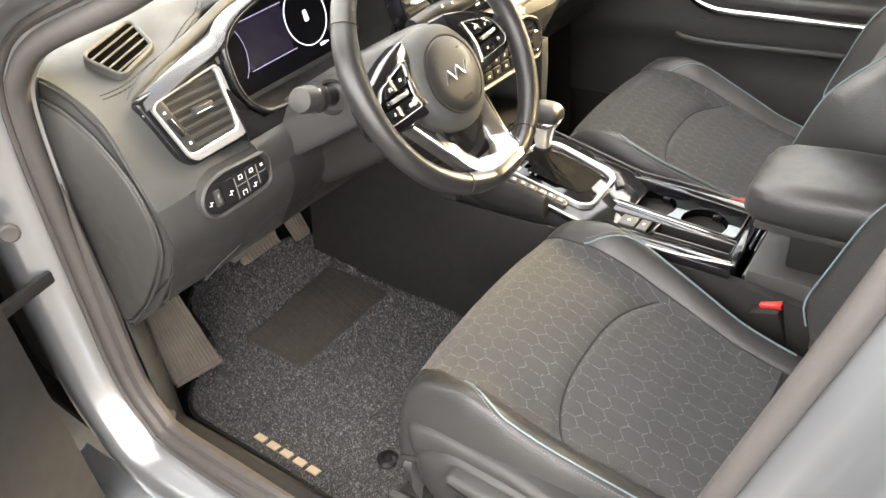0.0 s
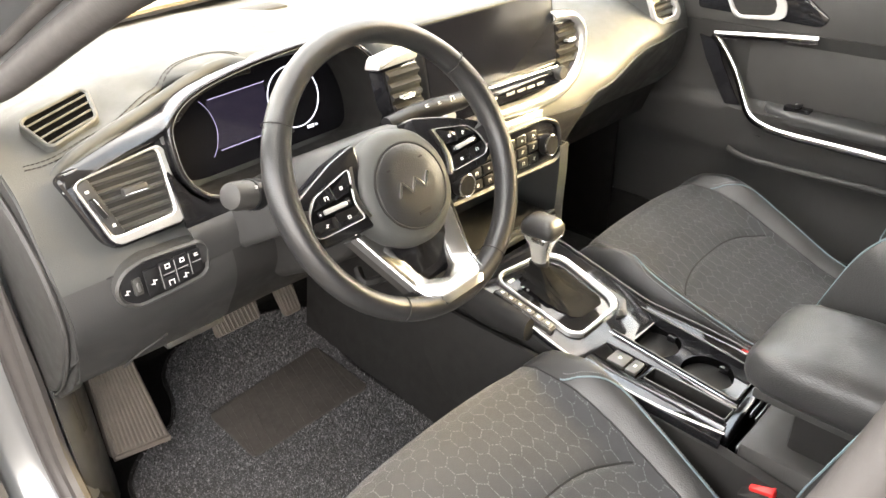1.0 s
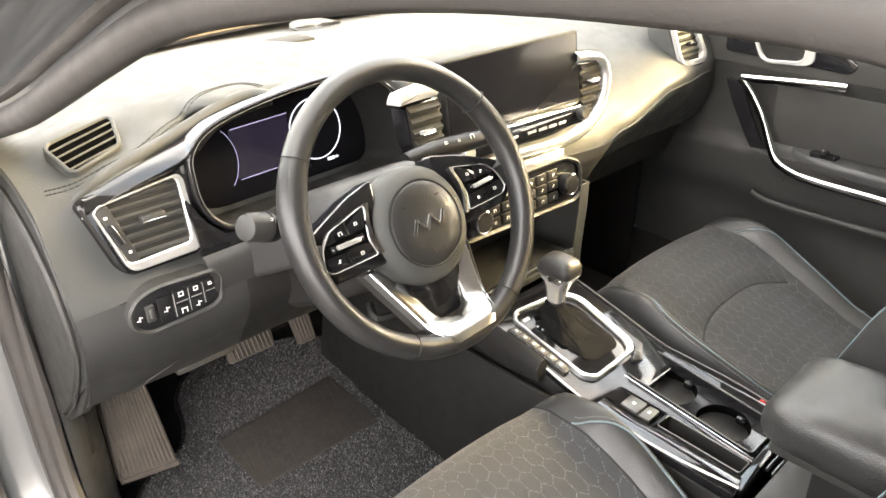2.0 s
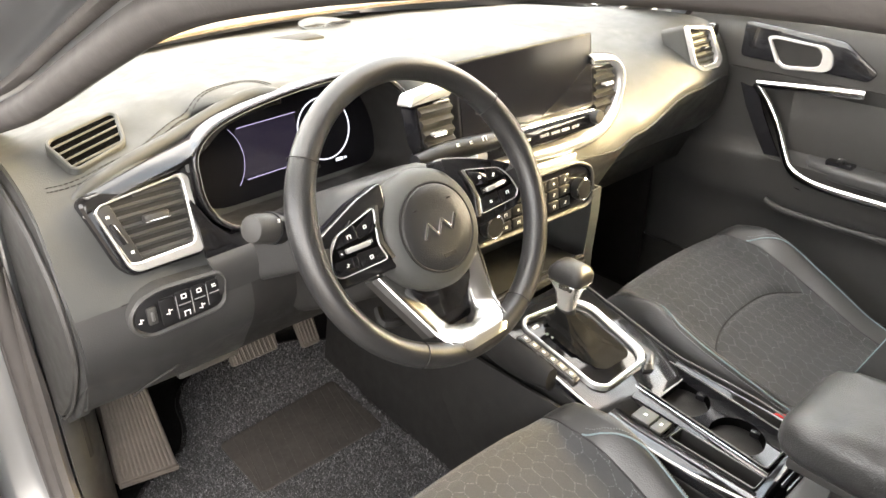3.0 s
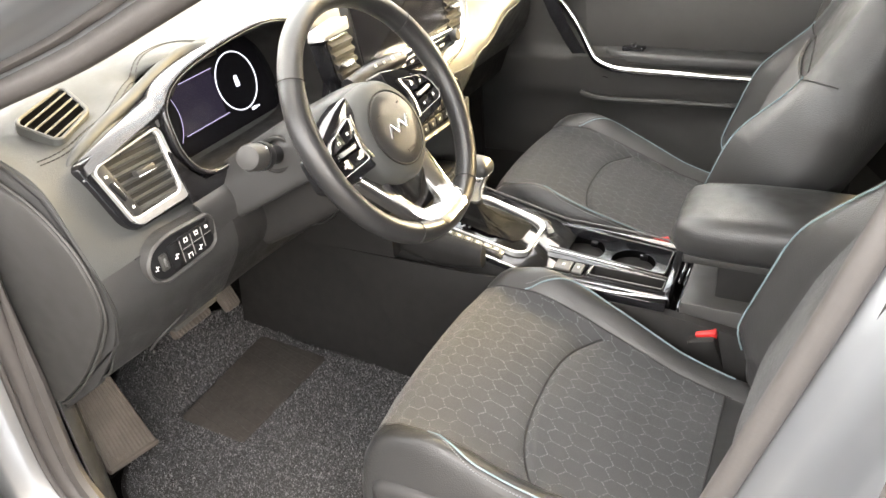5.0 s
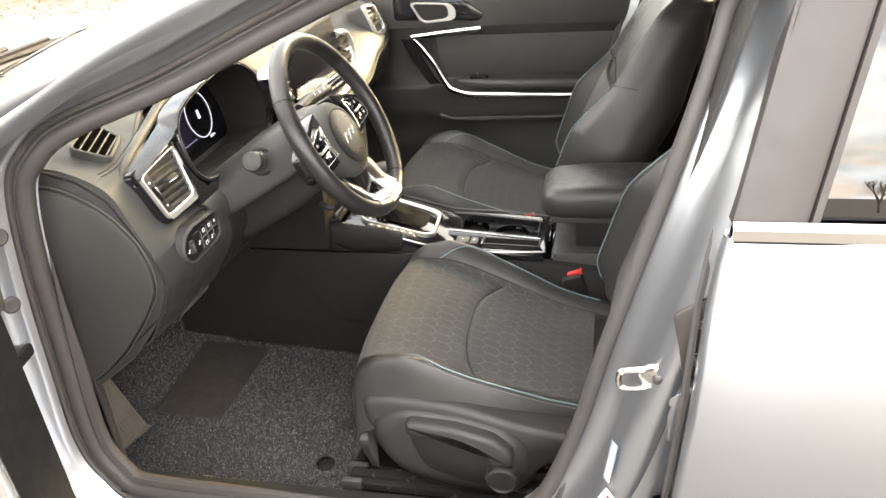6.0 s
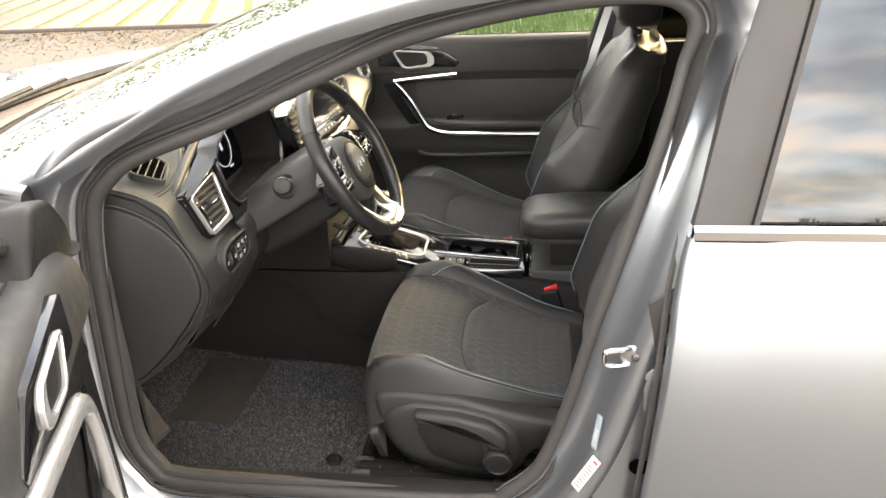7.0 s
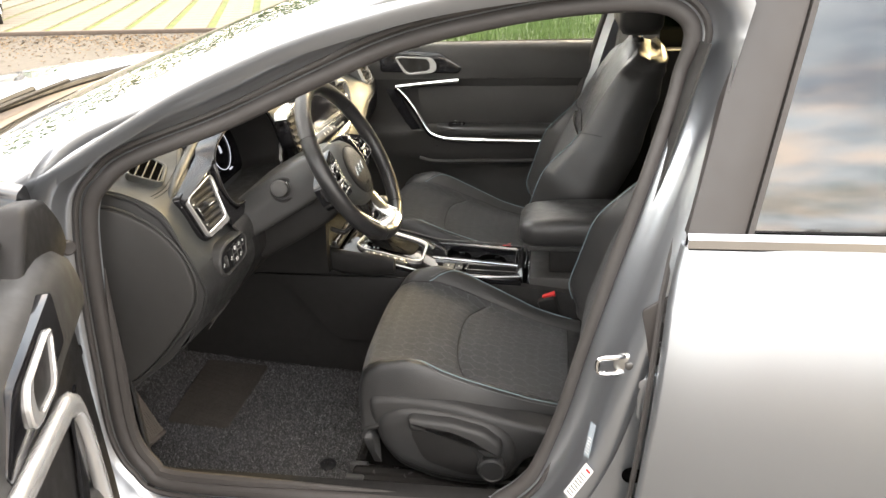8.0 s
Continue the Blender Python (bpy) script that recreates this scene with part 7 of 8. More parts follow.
def build_front_door(m, label):
    """Front door as it lies when shut; m = 1 on the far side. Depth a runs backwards from the hinge."""
    d = thing("front_door", (m * 0.80, 0.45, 0.35), label, "car door", "front doors")
    X = lambda x: m * x
    # lining: upper roll, recessed field, arm ledge, lower pocket
    y0 = 0.43 if m > 0 else 0.185
    ys = [y0 - (0.61 + y0) * k / 26 for k in range(27)]
    def field(y):
        """1 inside the padded recess, 0 outside."""
        return smooth01((0.115 - y) / 0.05)
    rows, shape = [], ((0.735, 0.36, 0), (0.732, 0.48, 0), (0.735, 0.60, 0), (0.735, 0.672, 0), (0.722, 0.684, 0.0), (0.718, 0.72, 0), (0.716, 0.757, 0), (0.712, 0.775, -0.004), (0.716, 0.79, -0.012), (0.738, 0.797, -0.006), (0.744, 0.815, 0.006), (0.745, 0.87, 0.008), (0.742, 0.930, 0.006), (0.733, 0.955, 0), (0.725, 0.972, 0), (0.722, 1.0, 0), (0.724, 1.04, 0), (0.731, 1.066, 0), (0.748, 1.081, 0), (0.775, 1.085, 0))
    for x, z, rec in shape:
        rows.append([V(X(x + rec * field(y)), y, z) for y in ys])
    part("lining", sheet(rows[:15], 0.004), M_PLASTIC, d, "dark grained plastic door lining", sharp=60)
    tops = [(0.415 if m > 0 else 0.36) - 0.97 * k / 26 for k in range(27)]
    roll = [[V(X(x - 0.004), y, z - 0.04 * smooth01((y - 0.25) / 0.2) * (z > 1.03)) for y in tops] for x, z, rec in shape[14:]]
    part("top_roll", sheet(roll, 0.006), M_PLASTIC, d, "soft grained upper door pad", sharp=60)
    part("inner_panel", sheet([[V(X(0.775), y, z) for y in (0.44, 0.0, -0.6)] for z in (0.36, 0.7, 1.06)], 0.01), M_DARK, d)
    # padded insert and arm rest
    ins = [[V(X(0.7435 - 0.006 * math.sin(math.pi * t)), y, z) for y in [lerp(0.075 - 0.08 * (0.945 - z), -0.50, k / 14) for k in range(15)]] for t, z in [(k / 6, lerp(0.812, 0.945, k / 6)) for k in range(7)]]
    part("insert", sheet(ins, 0.006), M_PLASTIC, d, "padded dark insert")
    rings = []
    for y, wx in ((0.012, 0.01), (0.0, 0.024), (-0.06, 0.034), (-0.2, 0.040), (-0.40, 0.040), (-0.5, 0.03)):
        rings.append([V(X(0.732 - a), y, b) for a, b in rounded([(0.0, 0.775), (wx, 0.778), (wx, 0.806), (0.0, 0.818)], 0.010, 3)])
    part("arm_rest", loft(rings), M_LEATHER, d, "padded arm ledge")
    sw = rounded([(0.03, 0.004), (0.085, 0.003), (0.09, 0.020), (0.034, 0.021)], 0.005, 3)
    plsw = Plane((X(0.705), 0.0, 0.815), (0, -1, 0), (m, 0, 0.1))
    panel = part("window_switch", plate(plsw, sw, 0.004, 0.012, 0.002), M_GLOSS, d, "small gloss window switch panel")
    part("switch_key", rbox(plsw.at(0.06, 0.012, 0.006), (0.022, 0.010, 0.006), 0.002), M_BUTTON, panel)
    part("switch_mark", rbox(plsw.at(0.055, 0.012, 0.0095), (0.004, 0.003, 0.0006), 0), M_ICON, panel)
    # chrome hockey stick: short top bar, corner, fall to the arm ledge, run back
    n = V(-m, 0, 0)
    cx = X(0.712)
    wide = 0.020 if m > 0 else 0.030
    fall = [(cx, 0.150, 0.945), (cx, 0.142, 0.938), (cx, 0.118, 0.912), (cx, 0.085, 0.866), (X(0.700), 0.050, 0.810), (X(0.692), 0.028, 0.784), (X(0.686), -0.01, 0.771), (X(0.684), -0.06, 0.766), (X(0.685), -0.18, 0.764), (X(0.685), -0.36, 0.762), (X(0.685), -0.52, 0.762)]
    bar = [(cx, 0.148, 0.944), (cx, 0.10, 0.949), (cx, 0.02, 0.957), (cx, -0.072, 0.965)]
    if m < 0:
        # the near door's trim is an arch round the loudspeaker
        fall = [(cx, 0.122, 0.950), (cx, 0.150, 0.928), (cx, 0.163, 0.89), (cx, 0.167, 0.83), (cx, 0.166, 0.76), (cx, 0.160, 0.68)]
        bar = [(cx, 0.150, 0.930), (cx, 0.126, 0.948), (cx, 0.085, 0.956), (cx, 0.0, 0.970), (cx, -0.10, 0.985), (cx, -0.22, 0.995)]
        sail = Plane((cx * 0.76 / 0.712, 0.0, 0.0), (0, 1, 0), (0, 0, 1))
        part("mirror_sail", plate(sail, rounded([(0.20, 1.07), (0.235, 1.10), (0.299, 1.148), (0.405, 1.125), (0.465, 1.07), (0.474, 1.022), (0.414, 1.012)], 0.02, 4), 0.012, 0.035, 0.010), M_DARK, d, "dark mirror corner cover", sharp=60)
    part("chrome_strip", sweep_strip(fall, wide, 0.012 if m > 0 else 0.022, n), M_CHROME if m > 0 else M_SATIN, d, "polished chrome trim strip", sharp=70)
    part("chrome_top", sweep_strip(bar, wide, 0.012 if m > 0 else 0.022, n), M_CHROME if m > 0 else M_SATIN, d, "polished chrome trim strip", sharp=70)
    part("gloss_fillet", sheet([[V(X(0.717), y - o * 0.9, z - o * 0.15) for y, z in ((0.158, 0.935), (0.135, 0.885), (0.095, 0.82), (0.055, 0.765), (0.02, 0.738), (-0.2, 0.732), (-0.5, 0.732))] for o in (-0.030, -0.012, 0.0, 0.016)], 0.004), M_GLOSS, d, "gloss black fillet round the chrome")
    part("pocket_edge", sweep_strip([(X(0.712), 0.075, 0.693), (X(0.706), 0.02, 0.682), (X(0.704), -0.15, 0.684), (X(0.704), -0.50, 0.692)], 0.016, 0.012, n), M_PLASTIC, d, "door pocket upper edge", sharp=70)
    if m < 0:
        # ribbed loudspeaker mesh inside the arch
        mesh = part("speaker_mesh", sheet([[V(X(0.726), y, z) for y in [lerp(0.15, -0.30, k / 10) for k in range(11)]] for z in (0.70, 0.80, 0.86, 0.94)], 0.004), M_DARK, d, "dark ribbed loudspeaker mesh")
        bm = bmesh.new()
        for k in range(44):
            a = 0.02 + 3.0 * k / 43
            tube([(X(0.723), 0.02 + 0.012 * math.cos(a), 0.78 + 0.012 * math.sin(a)), (X(0.723), 0.02 + 0.125 * math.cos(a), 0.78 + 0.125 * math.sin(a))], 0.0009, 4, bm=bm)
        part("mesh_ribs", bm, M_PLASTIC, mesh)
    # inner handle in its plate
    pl = Plane((X(0.722), 0.0, 0.9), (0, -1, 0), (0, 0, 1)) if m > 0 else Plane((X(0.722), 0.0, 0.9), (0, 1, 0), (0, 0, 1))
    if m > 0:
        fl = lambda pts: [(a, b) for a, b in pts]
        side = 1
    else:
        fl = lambda pts: [(-a, b) for a, b in pts][::-1]
        side = 1
    if pl.n.x * m > 0:
        pl.u, pl.n = -pl.u, -pl.n
        fl2 = fl
        fl = lambda pts: [(-a, b) for a, b in fl2(pts)][::-1]
    plate_poly = rounded(fl([(-0.20, 0.170), (0.010, 0.158), (0.085, 0.108), (0.07, 0.088), (-0.20, 0.096)]), 0.012, 3)
    hp = part("handle_plate", plate(pl, plate_poly, 0.006, 0.02, 0.002), M_GLOSS, d, "gloss black handle plate")
    bez_o = rounded(fl([(-0.146, 0.145), (-0.130, 0.150), (-0.020, 0.144), (-0.004, 0.128), (-0.002, 0.102), (-0.018, 0.092), (-0.100, 0.085), (-0.118, 0.094)]), 0.014, 4)
    bez_i = rounded(fl([(-0.136, 0.140), (-0.126, 0.1435), (-0.036, 0.139), (-0.026, 0.126), (-0.026, 0.106), (-0.038, 0.099), (-0.098, 0.093), (-0.110, 0.100)]), 0.010, 4)
    part("handle_bezel", rim_plate(pl, bez_o, bez_i, 0.012, 0.012, 0.002), M_SATIN, hp, "satin silver handle")
    part("handle_cup", plate(pl, shrink(bez_i, -0.001), 0.0065, 0.004, 0), M_DARK, hp)
    # outer skin, edge and glass
    prof = [(0.838, 0.30), (0.862, 0.36), (0.876, 0.50), (0.884, 0.70), (0.880, 0.86), (0.868, 0.98), (0.856, 1.05)]
    part("skin", sheet([[V(X(x), y, z) for y in [0.455 - 1.0 * k / 8 for k in range(9)]] for x, z in prof], 0.006), M_PAINT, d, "silver-blue painted skin")
    part("front_edge", sheet([[V(X(x), 0.452 - o, z) for x, z in ((0.81, 0.40), (0.815, 0.7), (0.81, 1.03))] for o in (0.0,)] + [[V(X(x), 0.456, z) for x, z in ((0.865, 0.36), (0.882, 0.7), (0.866, 1.03))]], 0.006), M_PAINT, d)
    part("rear_edge", sheet([[V(X(x), -0.61, z) for x, z in ((0.735, 0.40), (0.735, 0.7), (0.735, 1.07))], [V(X(x), -0.55, z) for x, z in ((0.865, 0.36), (0.882, 0.7), (0.856, 1.05))]], 0.006), M_PAINT, d)
    gx = lambda z: lerp(0.80, 0.70, (z - 1.075) / 0.27)
    g = part("window_pane", sheet([[V(X(gx(z)), lerp(0.345 - (z - 1.075) * 2.3, -0.60 + (z - 1.075) * -0.06, k / 8), z) for k in range(9)] for z in [1.070 + 0.265 * k / 5 for k in range(6)]], 0.004), M_GLASS, d, "clear side window")
    g.visible_shadow = False
    part("belt_seal", tube([(X(0.782), 0.36, 1.078), (X(0.782), 0.0, 1.080), (X(0.782), -0.60, 1.082)], 0.007, 6), M_SEAL, d)
    fr = [V(X(gx(z)), 0.345 - (z - 1.075) * 2.3, z) for z in (1.07, 1.15, 1.24, 1.31)]
    fr += [V(X(gx(1.345)), y, 1.345) for y in (-0.30, -0.45, -0.56)] + [V(X(gx(1.28)), -0.612, 1.28), V(X(gx(1.08)), -0.60, 1.08)]
    part("window_frame", tube(curve(fr, 4), 0.014, 8), M_SHINY_TRIM, d, "black window frame")
    # mirror on its foot
    foot = part("mirror_foot", loft([[V(X(x), y, z) for y, z in rounded([(y0 - 0.055, z0 - h), (y0 + 0.045, z0 - h), (y0 + 0.03, z0 + h), (y0 - 0.035, z0 + h)], 0.015, 3)] for x, y0, z0, h in ((0.79, 0.46, 1.09, 0.035), (0.84, 0.50, 1.10, 0.030), (0.90, 0.52, 1.11, 0.026))]), M_GLOSS, d, "gloss black mirror foot")
    rings = []
    for x, y0, z0, wy, hz in ((0.885, 0.505, 1.15, 0.03, 0.055), (0.905, 0.505, 1.155, 0.052, 0.075), (0.96, 0.51, 1.16, 0.062, 0.083), (1.03, 0.50, 1.162, 0.058, 0.078), (1.075, 0.485, 1.162, 0.042, 0.06), (1.09, 0.48, 1.162, 0.02, 0.035)):
        rings.append([V(X(x), y, z) for y, z in rounded([(y0 - wy, z0 - hz), (y0 + wy, z0 - hz), (y0 + wy, z0 + hz), (y0 - wy, z0 + hz)], 0.035, 4)])
    part("mirror_shell", loft(rings), M_GLOSS, d, "gloss black mirror housing")
    mg = Plane((X(0.985), 0.443, 1.16), (m, 0.1, 0), (0, 0, 1))
    part("mirror_pane", plate(mg if mg.n.y < 0 else Plane(mg.o, -mg.u, mg.v), rrect(0.15, 0.12, 0.03, 4), 0.006, 0.004, 0.001), M_CHROME, d, "mirror glass")
    return d


build_front_door(1, "closed passenger door with dark lining and chrome trim")
DRIVER_DOOR = build_front_door(-1, "opened driver door with dark lining and silver speaker arch")
# swung open about its hinge line
HINGE = V(-0.88, 0.48, 0.35)
OPEN = 66
DRIVER_DOOR.matrix_basis = Matrix.Translation(HINGE) @ Matrix.Rotation(radians(-OPEN), 4, "Z") @ Matrix.Translation(V(-0.80, 0.45, 0.35) - HINGE)


# ---- fittings in the door opening ----
def build_fittings():
    s = thing("door_striker", (-0.776, -0.50, 0.83), "shiny steel door striker loop on the pillar", "door striker")
    part("plate", lathe([(0.019, 0), (0.019, 0.003), (0.017, 0.005), (0.010, 0.006), (0, 0.006)], (-0.797, -0.512, 0.827), (-1, 0.1, 0), 24), M_STEEL, s, "round steel base plate")
    part("loop", tube(curve([(-0.800, -0.510, 0.813), (-0.806, -0.492, 0.813), (-0.808, -0.474, 0.814), (-0.808, -0.469, 0.820), (-0.808, -0.469, 0.834), (-0.808, -0.474, 0.840), (-0.806, -0.492, 0.841), (-0.800, -0.510, 0.841)], 4), 0.0040, 8), M_CHROME, s, "bent bright steel loop")
    part("screw", lathe([(0.007, 0), (0.007, 0.004), (0.004, 0.005), (0, 0.005)], (-0.803, -0.517, 0.827), (-1, 0, 0), 12), M_BOLT, s)
    # stickers on the pillar foot
    def sticker(name, pts, mat, label, marks):
        t = thing(name, pts[0], label, "sticker")
        a, b, c, d = (Vector(p) for p in pts)
        pl = Plane(a, b - a, d - a)
        w, h = (b - a).length, (d - a).length
        part("sheet", plate(pl, [(0, 0), (w, 0), (w, h), (0, h)], 0.0030, 0.001, 0), mat, t)
        part("print", bars(pl, [(w * x, h * y, w * ww, h * hh) for x, y, ww, hh in marks], 0.0034), M_DARK if mat is M_LABEL else M_ICON, t)
        if mat is M_LABEL:
            part("red_mark", bars(pl, [(w * 0.62, h * 0.9, w * 0.5, h * 0.05)], 0.0034), M_RED, t)
    lines = [(0.5, 0.1 + 0.09 * k, 0.7, 0.02) for k in range(8)]
    sticker("tyre_label", [(-0.800, -0.426, 0.567), (-0.812, -0.438, 0.560), (-0.811, -0.461, 0.629), (-0.797, -0.451, 0.640)], M_LABEL, "white printed label stuck on the pillar foot", lines)
    sticker("paint_label", [(-0.799, -0.457, 0.648), (-0.812, -0.464, 0.650), (-0.811, -0.482, 0.692), (-0.799, -0.474, 0.704)], M_BLUELABEL, "grey-blue printed label stuck on the pillar", lines[:6])
    for z, y in ((0.918, -0.566), (0.868, -0.560)):
        b = thing("hinge_bolt", (-0.83, y, z), "zinc hinge bolt on the pillar", "bolt", "hinge bolts")
        part("washer", lathe([(0.0095, 0), (0.0095, 0.003), (0.0085, 0.004), (0, 0.004)], (-0.812, y, z), (-1, 0.3, 0), 20), M_BOLT, b)
        part("head", lathe([(0.006, 0), (0.006, 0.006), (0.005, 0.008), (0, 0.008)], (-0.815, y + 0.001, z), (-1, 0.3, 0), 6), M_BOLT, b)
    # hinge seat, check plate and drain hole of the centre pillar
    pil = Plane((-0.8075, -0.55, 0.85), (0, -1, 0), (0, 0, 1))
    part("hinge_seat", plate(pil, rounded([(-0.022, 0.075), (0.020, 0.105), (0.034, 0.10), (0.030, -0.012), (-0.004, -0.020), (-0.012, 0.03)], 0.008, 3), 0.002, 0.006, 0.0015), M_APPLIQUE, CAR, "dark hinge seat pressed into the pillar")
    part("hinge_seat", plate(pil, rounded([(-0.020, -0.046), (0.006, -0.034), (0.022, -0.036), (0.016, -0.124), (-0.016, -0.120)], 0.008, 3), 0.003, 0.008, 0.002), M_PAINT, CAR, "raised painted check plate")
    part("drain_hole", lathe([(0.017, 0.002), (0.014, 0.004), (0.0125, 0.001), (0.0, 0.0)], pil.at(-0.016, -0.232, 0.0), pil.n, 24), M_BLACK, CAR, "round black drain hole")
    for y, z in ((0.352, 1.005), (0.375, 0.893)):
        p = thing("rubber_plug", (-0.82, y, z), "round black rubber plug in the hinge pillar", "plug", "plugs")
        part("cap", lathe([(0.013, 0), (0.013, 0.004), (0.010, 0.006), (0.004, 0.005), (0, 0.005)], (-0.806, y + 0.03, z), (-0.5, -1, 0), 20), M_SEAL, p)
    ch = thing("door_check", (-0.80, 0.44, 0.80), "black steel door check strap", "door strap")
    part("strap", rbox((-0.83, 0.425, 0.79), (0.12, 0.012, 0.02), 0.004, 2, Matrix.Rotation(radians(12), 3, "Z")), M_DARK, ch)
    part("boot", tube([(-0.862, 0.42, 0.79), (-0.90, 0.405, 0.79)], [0.010, 0.013], 10), M_SEAL, ch)


build_fittings()


# ---- outside: paving, verge, parked car, trees ----
def build_paving():
    """Courses of pale slabs with grass joints beyond the gravel, and a low dark edging."""
    base = thing("paved_area", (14, 9, 0), "pale concrete paving with green grass joints", "paving", kind="structure")
    part("joint_grass", rbox((15.6, 10.0, 0.005), (12.0, 17.0, 0.03), 0), M_JOINT, base, "green grass in the joints", smooth=False)
    part("edging", rbox((9.52, 10.0, 0.03), (0.10, 17.0, 0.06), 0.01), M_BARK, base, "dark kerb edging")
    dx, dy, lean = 0.40, 0.72, 0.37
    def slab(x, y, bm):
        q = [(x - dx / 2 + 0.012, -dy / 2 + 0.075), (x + dx / 2 - 0.012, -dy / 2 + 0.075), (x + dx / 2 - 0.012, dy / 2 - 0.075), (x - dx / 2 + 0.012, dy / 2 - 0.075)]
        pl = Plane((0, 0, 0.045), (1, 0, 0), (0, 1, 0))
        return plate(pl, [(a, y + b + lean * (a - x)) for a, b in q], 0.0, 0.04, 0.008, bm=bm)
    shared = bpy.data.meshes.new("paver")
    bm = slab(0, 0, None)
    bm.to_mesh(shared)
    bm.free()
    shared.materials.append(M_PAVER)
    rest, near = bmesh.new(), 0
    for i in range(28):
        x = 9.80 + dx * i
        for j in range(24):
            y = 1.8 + dy * j + lean * (x - 9.8)
            if not 1.9 < y < 18.2:
                continue
            if near < 300 and x < 15.4 and 3.5 < y < 13:
                ob = new("paver", shared)
                ob.parent = base
                ob.matrix_parent_inverse = Matrix.Translation(-base.location)
                ob.location = (x, y, 0.0)
                near += 1
            else:
                slab(x, y, rest)
    tagged(part("paver_rest", rest, M_PAVER, base), "pale concrete slabs further off", kind="stuff")


build_paving()


def build_hedgerow():
    """Dense tall hedge and scrub beyond the parking ground, added unseen to darken reflections."""
    # stands out of view; windscreen and bonnet reflect it instead of bright sky
    rng = random.Random(31)
    line = curve([(22, -30, 0), (24, -8, 0), (27, 6, 0), (26, 20, 0), (18, 32, 0), (2, 38, 0), (-16, 36, 0)], 12)
    verts, faces = [], []
    for _ in range(52000):
        k = rng.uniform(0, len(line) - 1.001)
        p = line[int(k)].lerp(line[int(k) + 1], k % 1)
        h = 4.2 + 7.0 * smooth01((p.y - 8) / 20) + 1.6 * noise.noise((p.x * 0.16, p.y * 0.16, 0.3)) + 0.8 * noise.noise((p.x * 0.7, p.y * 0.7, 1.7))
        z = h * rng.random() ** 0.8
        q = p + V(rng.gauss(0, 0.9), rng.gauss(0, 0.9), z)
        u = V(rng.uniform(-1, 1), rng.uniform(-1, 1), rng.uniform(-0.6, 0.8)).normalized() * rng.uniform(0.12, 0.30)
        w = u.orthogonal() * rng.uniform(0.4, 0.7)
        i = len(verts)
        verts.extend([q[:], (q + u * 0.5 + w)[:], (q + u)[:], (q + u * 0.5 - w)[:]])
        faces.append((i, i + 1, i + 2, i + 3))
    me = bpy.data.meshes.new("hedgerow")
    me.from_pydata(verts, [], faces)
    me.materials.append(M_LEAF)
    tagged(new("hedgerow", me), "tall green hedge and trees far behind the paving, added out of view for reflections", "hedge", kind="stuff")


build_hedgerow()


def build_verge():
    """Rough grass and weeds behind the car."""
    rng = random.Random(11)
    verts, faces = [], []
    def blade(x, y, h, w, z0=0.0):
        a = rng.uniform(0, 6.283)
        bx, by = rng.uniform(-0.4, 0.4) * h, rng.uniform(-0.4, 0.4) * h
        i = len(verts)
        c, s = math.cos(a) * w, math.sin(a) * w
        verts.extend([(x - c, y - s, z0), (x + c, y + s, z0), (x + bx * 0.5 + c * 0.6, y + by * 0.5 + s * 0.6, z0 + h * 0.6), (x + bx * 0.5 - c * 0.6, y + by * 0.5 - s * 0.6, z0 + h * 0.6), (x + bx, y + by, z0 + h)])
        faces.extend([(i, i + 1, i + 2, i + 3), (i + 3, i + 2, i + 4)])
    for _ in range(26000):
        x = 7.9 + rng.random() ** 1.4 * 9
        y = rng.uniform(-9, 1.1 - 0.35 * rng.random()) + (x - 7.9) * 0.55
        if y > 1.2 + (x - 7.9) * 0.62:
            continue
        blade(x, y, rng.uniform(0.06, 0.22) * (1 + 0.5 * noise.noise((x, y, 0))), rng.uniform(0.006, 0.014))
    me = bpy.data.meshes.new("verge_grass")
    me.from_pydata(verts, [], faces)
    me.materials.append(M_GRASS)
    tagged(new("verge_grass", me), "rough green roadside grass", "grass", kind="stuff")
    verts.clear(); faces.clear()
    for _ in range(95):
        x, y = rng.uniform(8.6, 15), rng.uniform(-8, 3)
        if y > 0.8 + (x - 8) * 0.5:
            continue
        hh = rng.uniform(0.25, 0.7)
        for _ in range(110):
            r, a, z = rng.uniform(0, 0.32), rng.uniform(0, 6.283), rng.random() * hh
            lx, ly = x + r * math.cos(a), y + r * math.sin(a)
            u = Vector((rng.uniform(-1, 1), rng.uniform(-1, 1), rng.uniform(-0.3, 0.8))).normalized() * rng.uniform(0.02, 0.055)
            v = u.orthogonal() * 0.45
            i = len(verts)
            p = Vector((lx, ly, z))
            verts.extend([p[:], (p + u * 0.5 + v)[:], (p + u)[:], (p + u * 0.5 - v)[:]])
            faces.append((i, i + 1, i + 2, i + 3))
    me = bpy.data.meshes.new("weeds")
    me.from_pydata(verts, [], faces)
    me.materials.append(M_LEAF)
    tagged(new("weed_patch", me), "leafy weeds and brambles in the verge", "weeds", kind="stuff")
    g = rbox((12.6, -3.2, 0.01), (9.4, 11.0, 0.02), 0)
    tagged(part("verge_soil", g, M_LEAF, smooth=False), "mossy green soil under the verge", "ground", kind="structure")



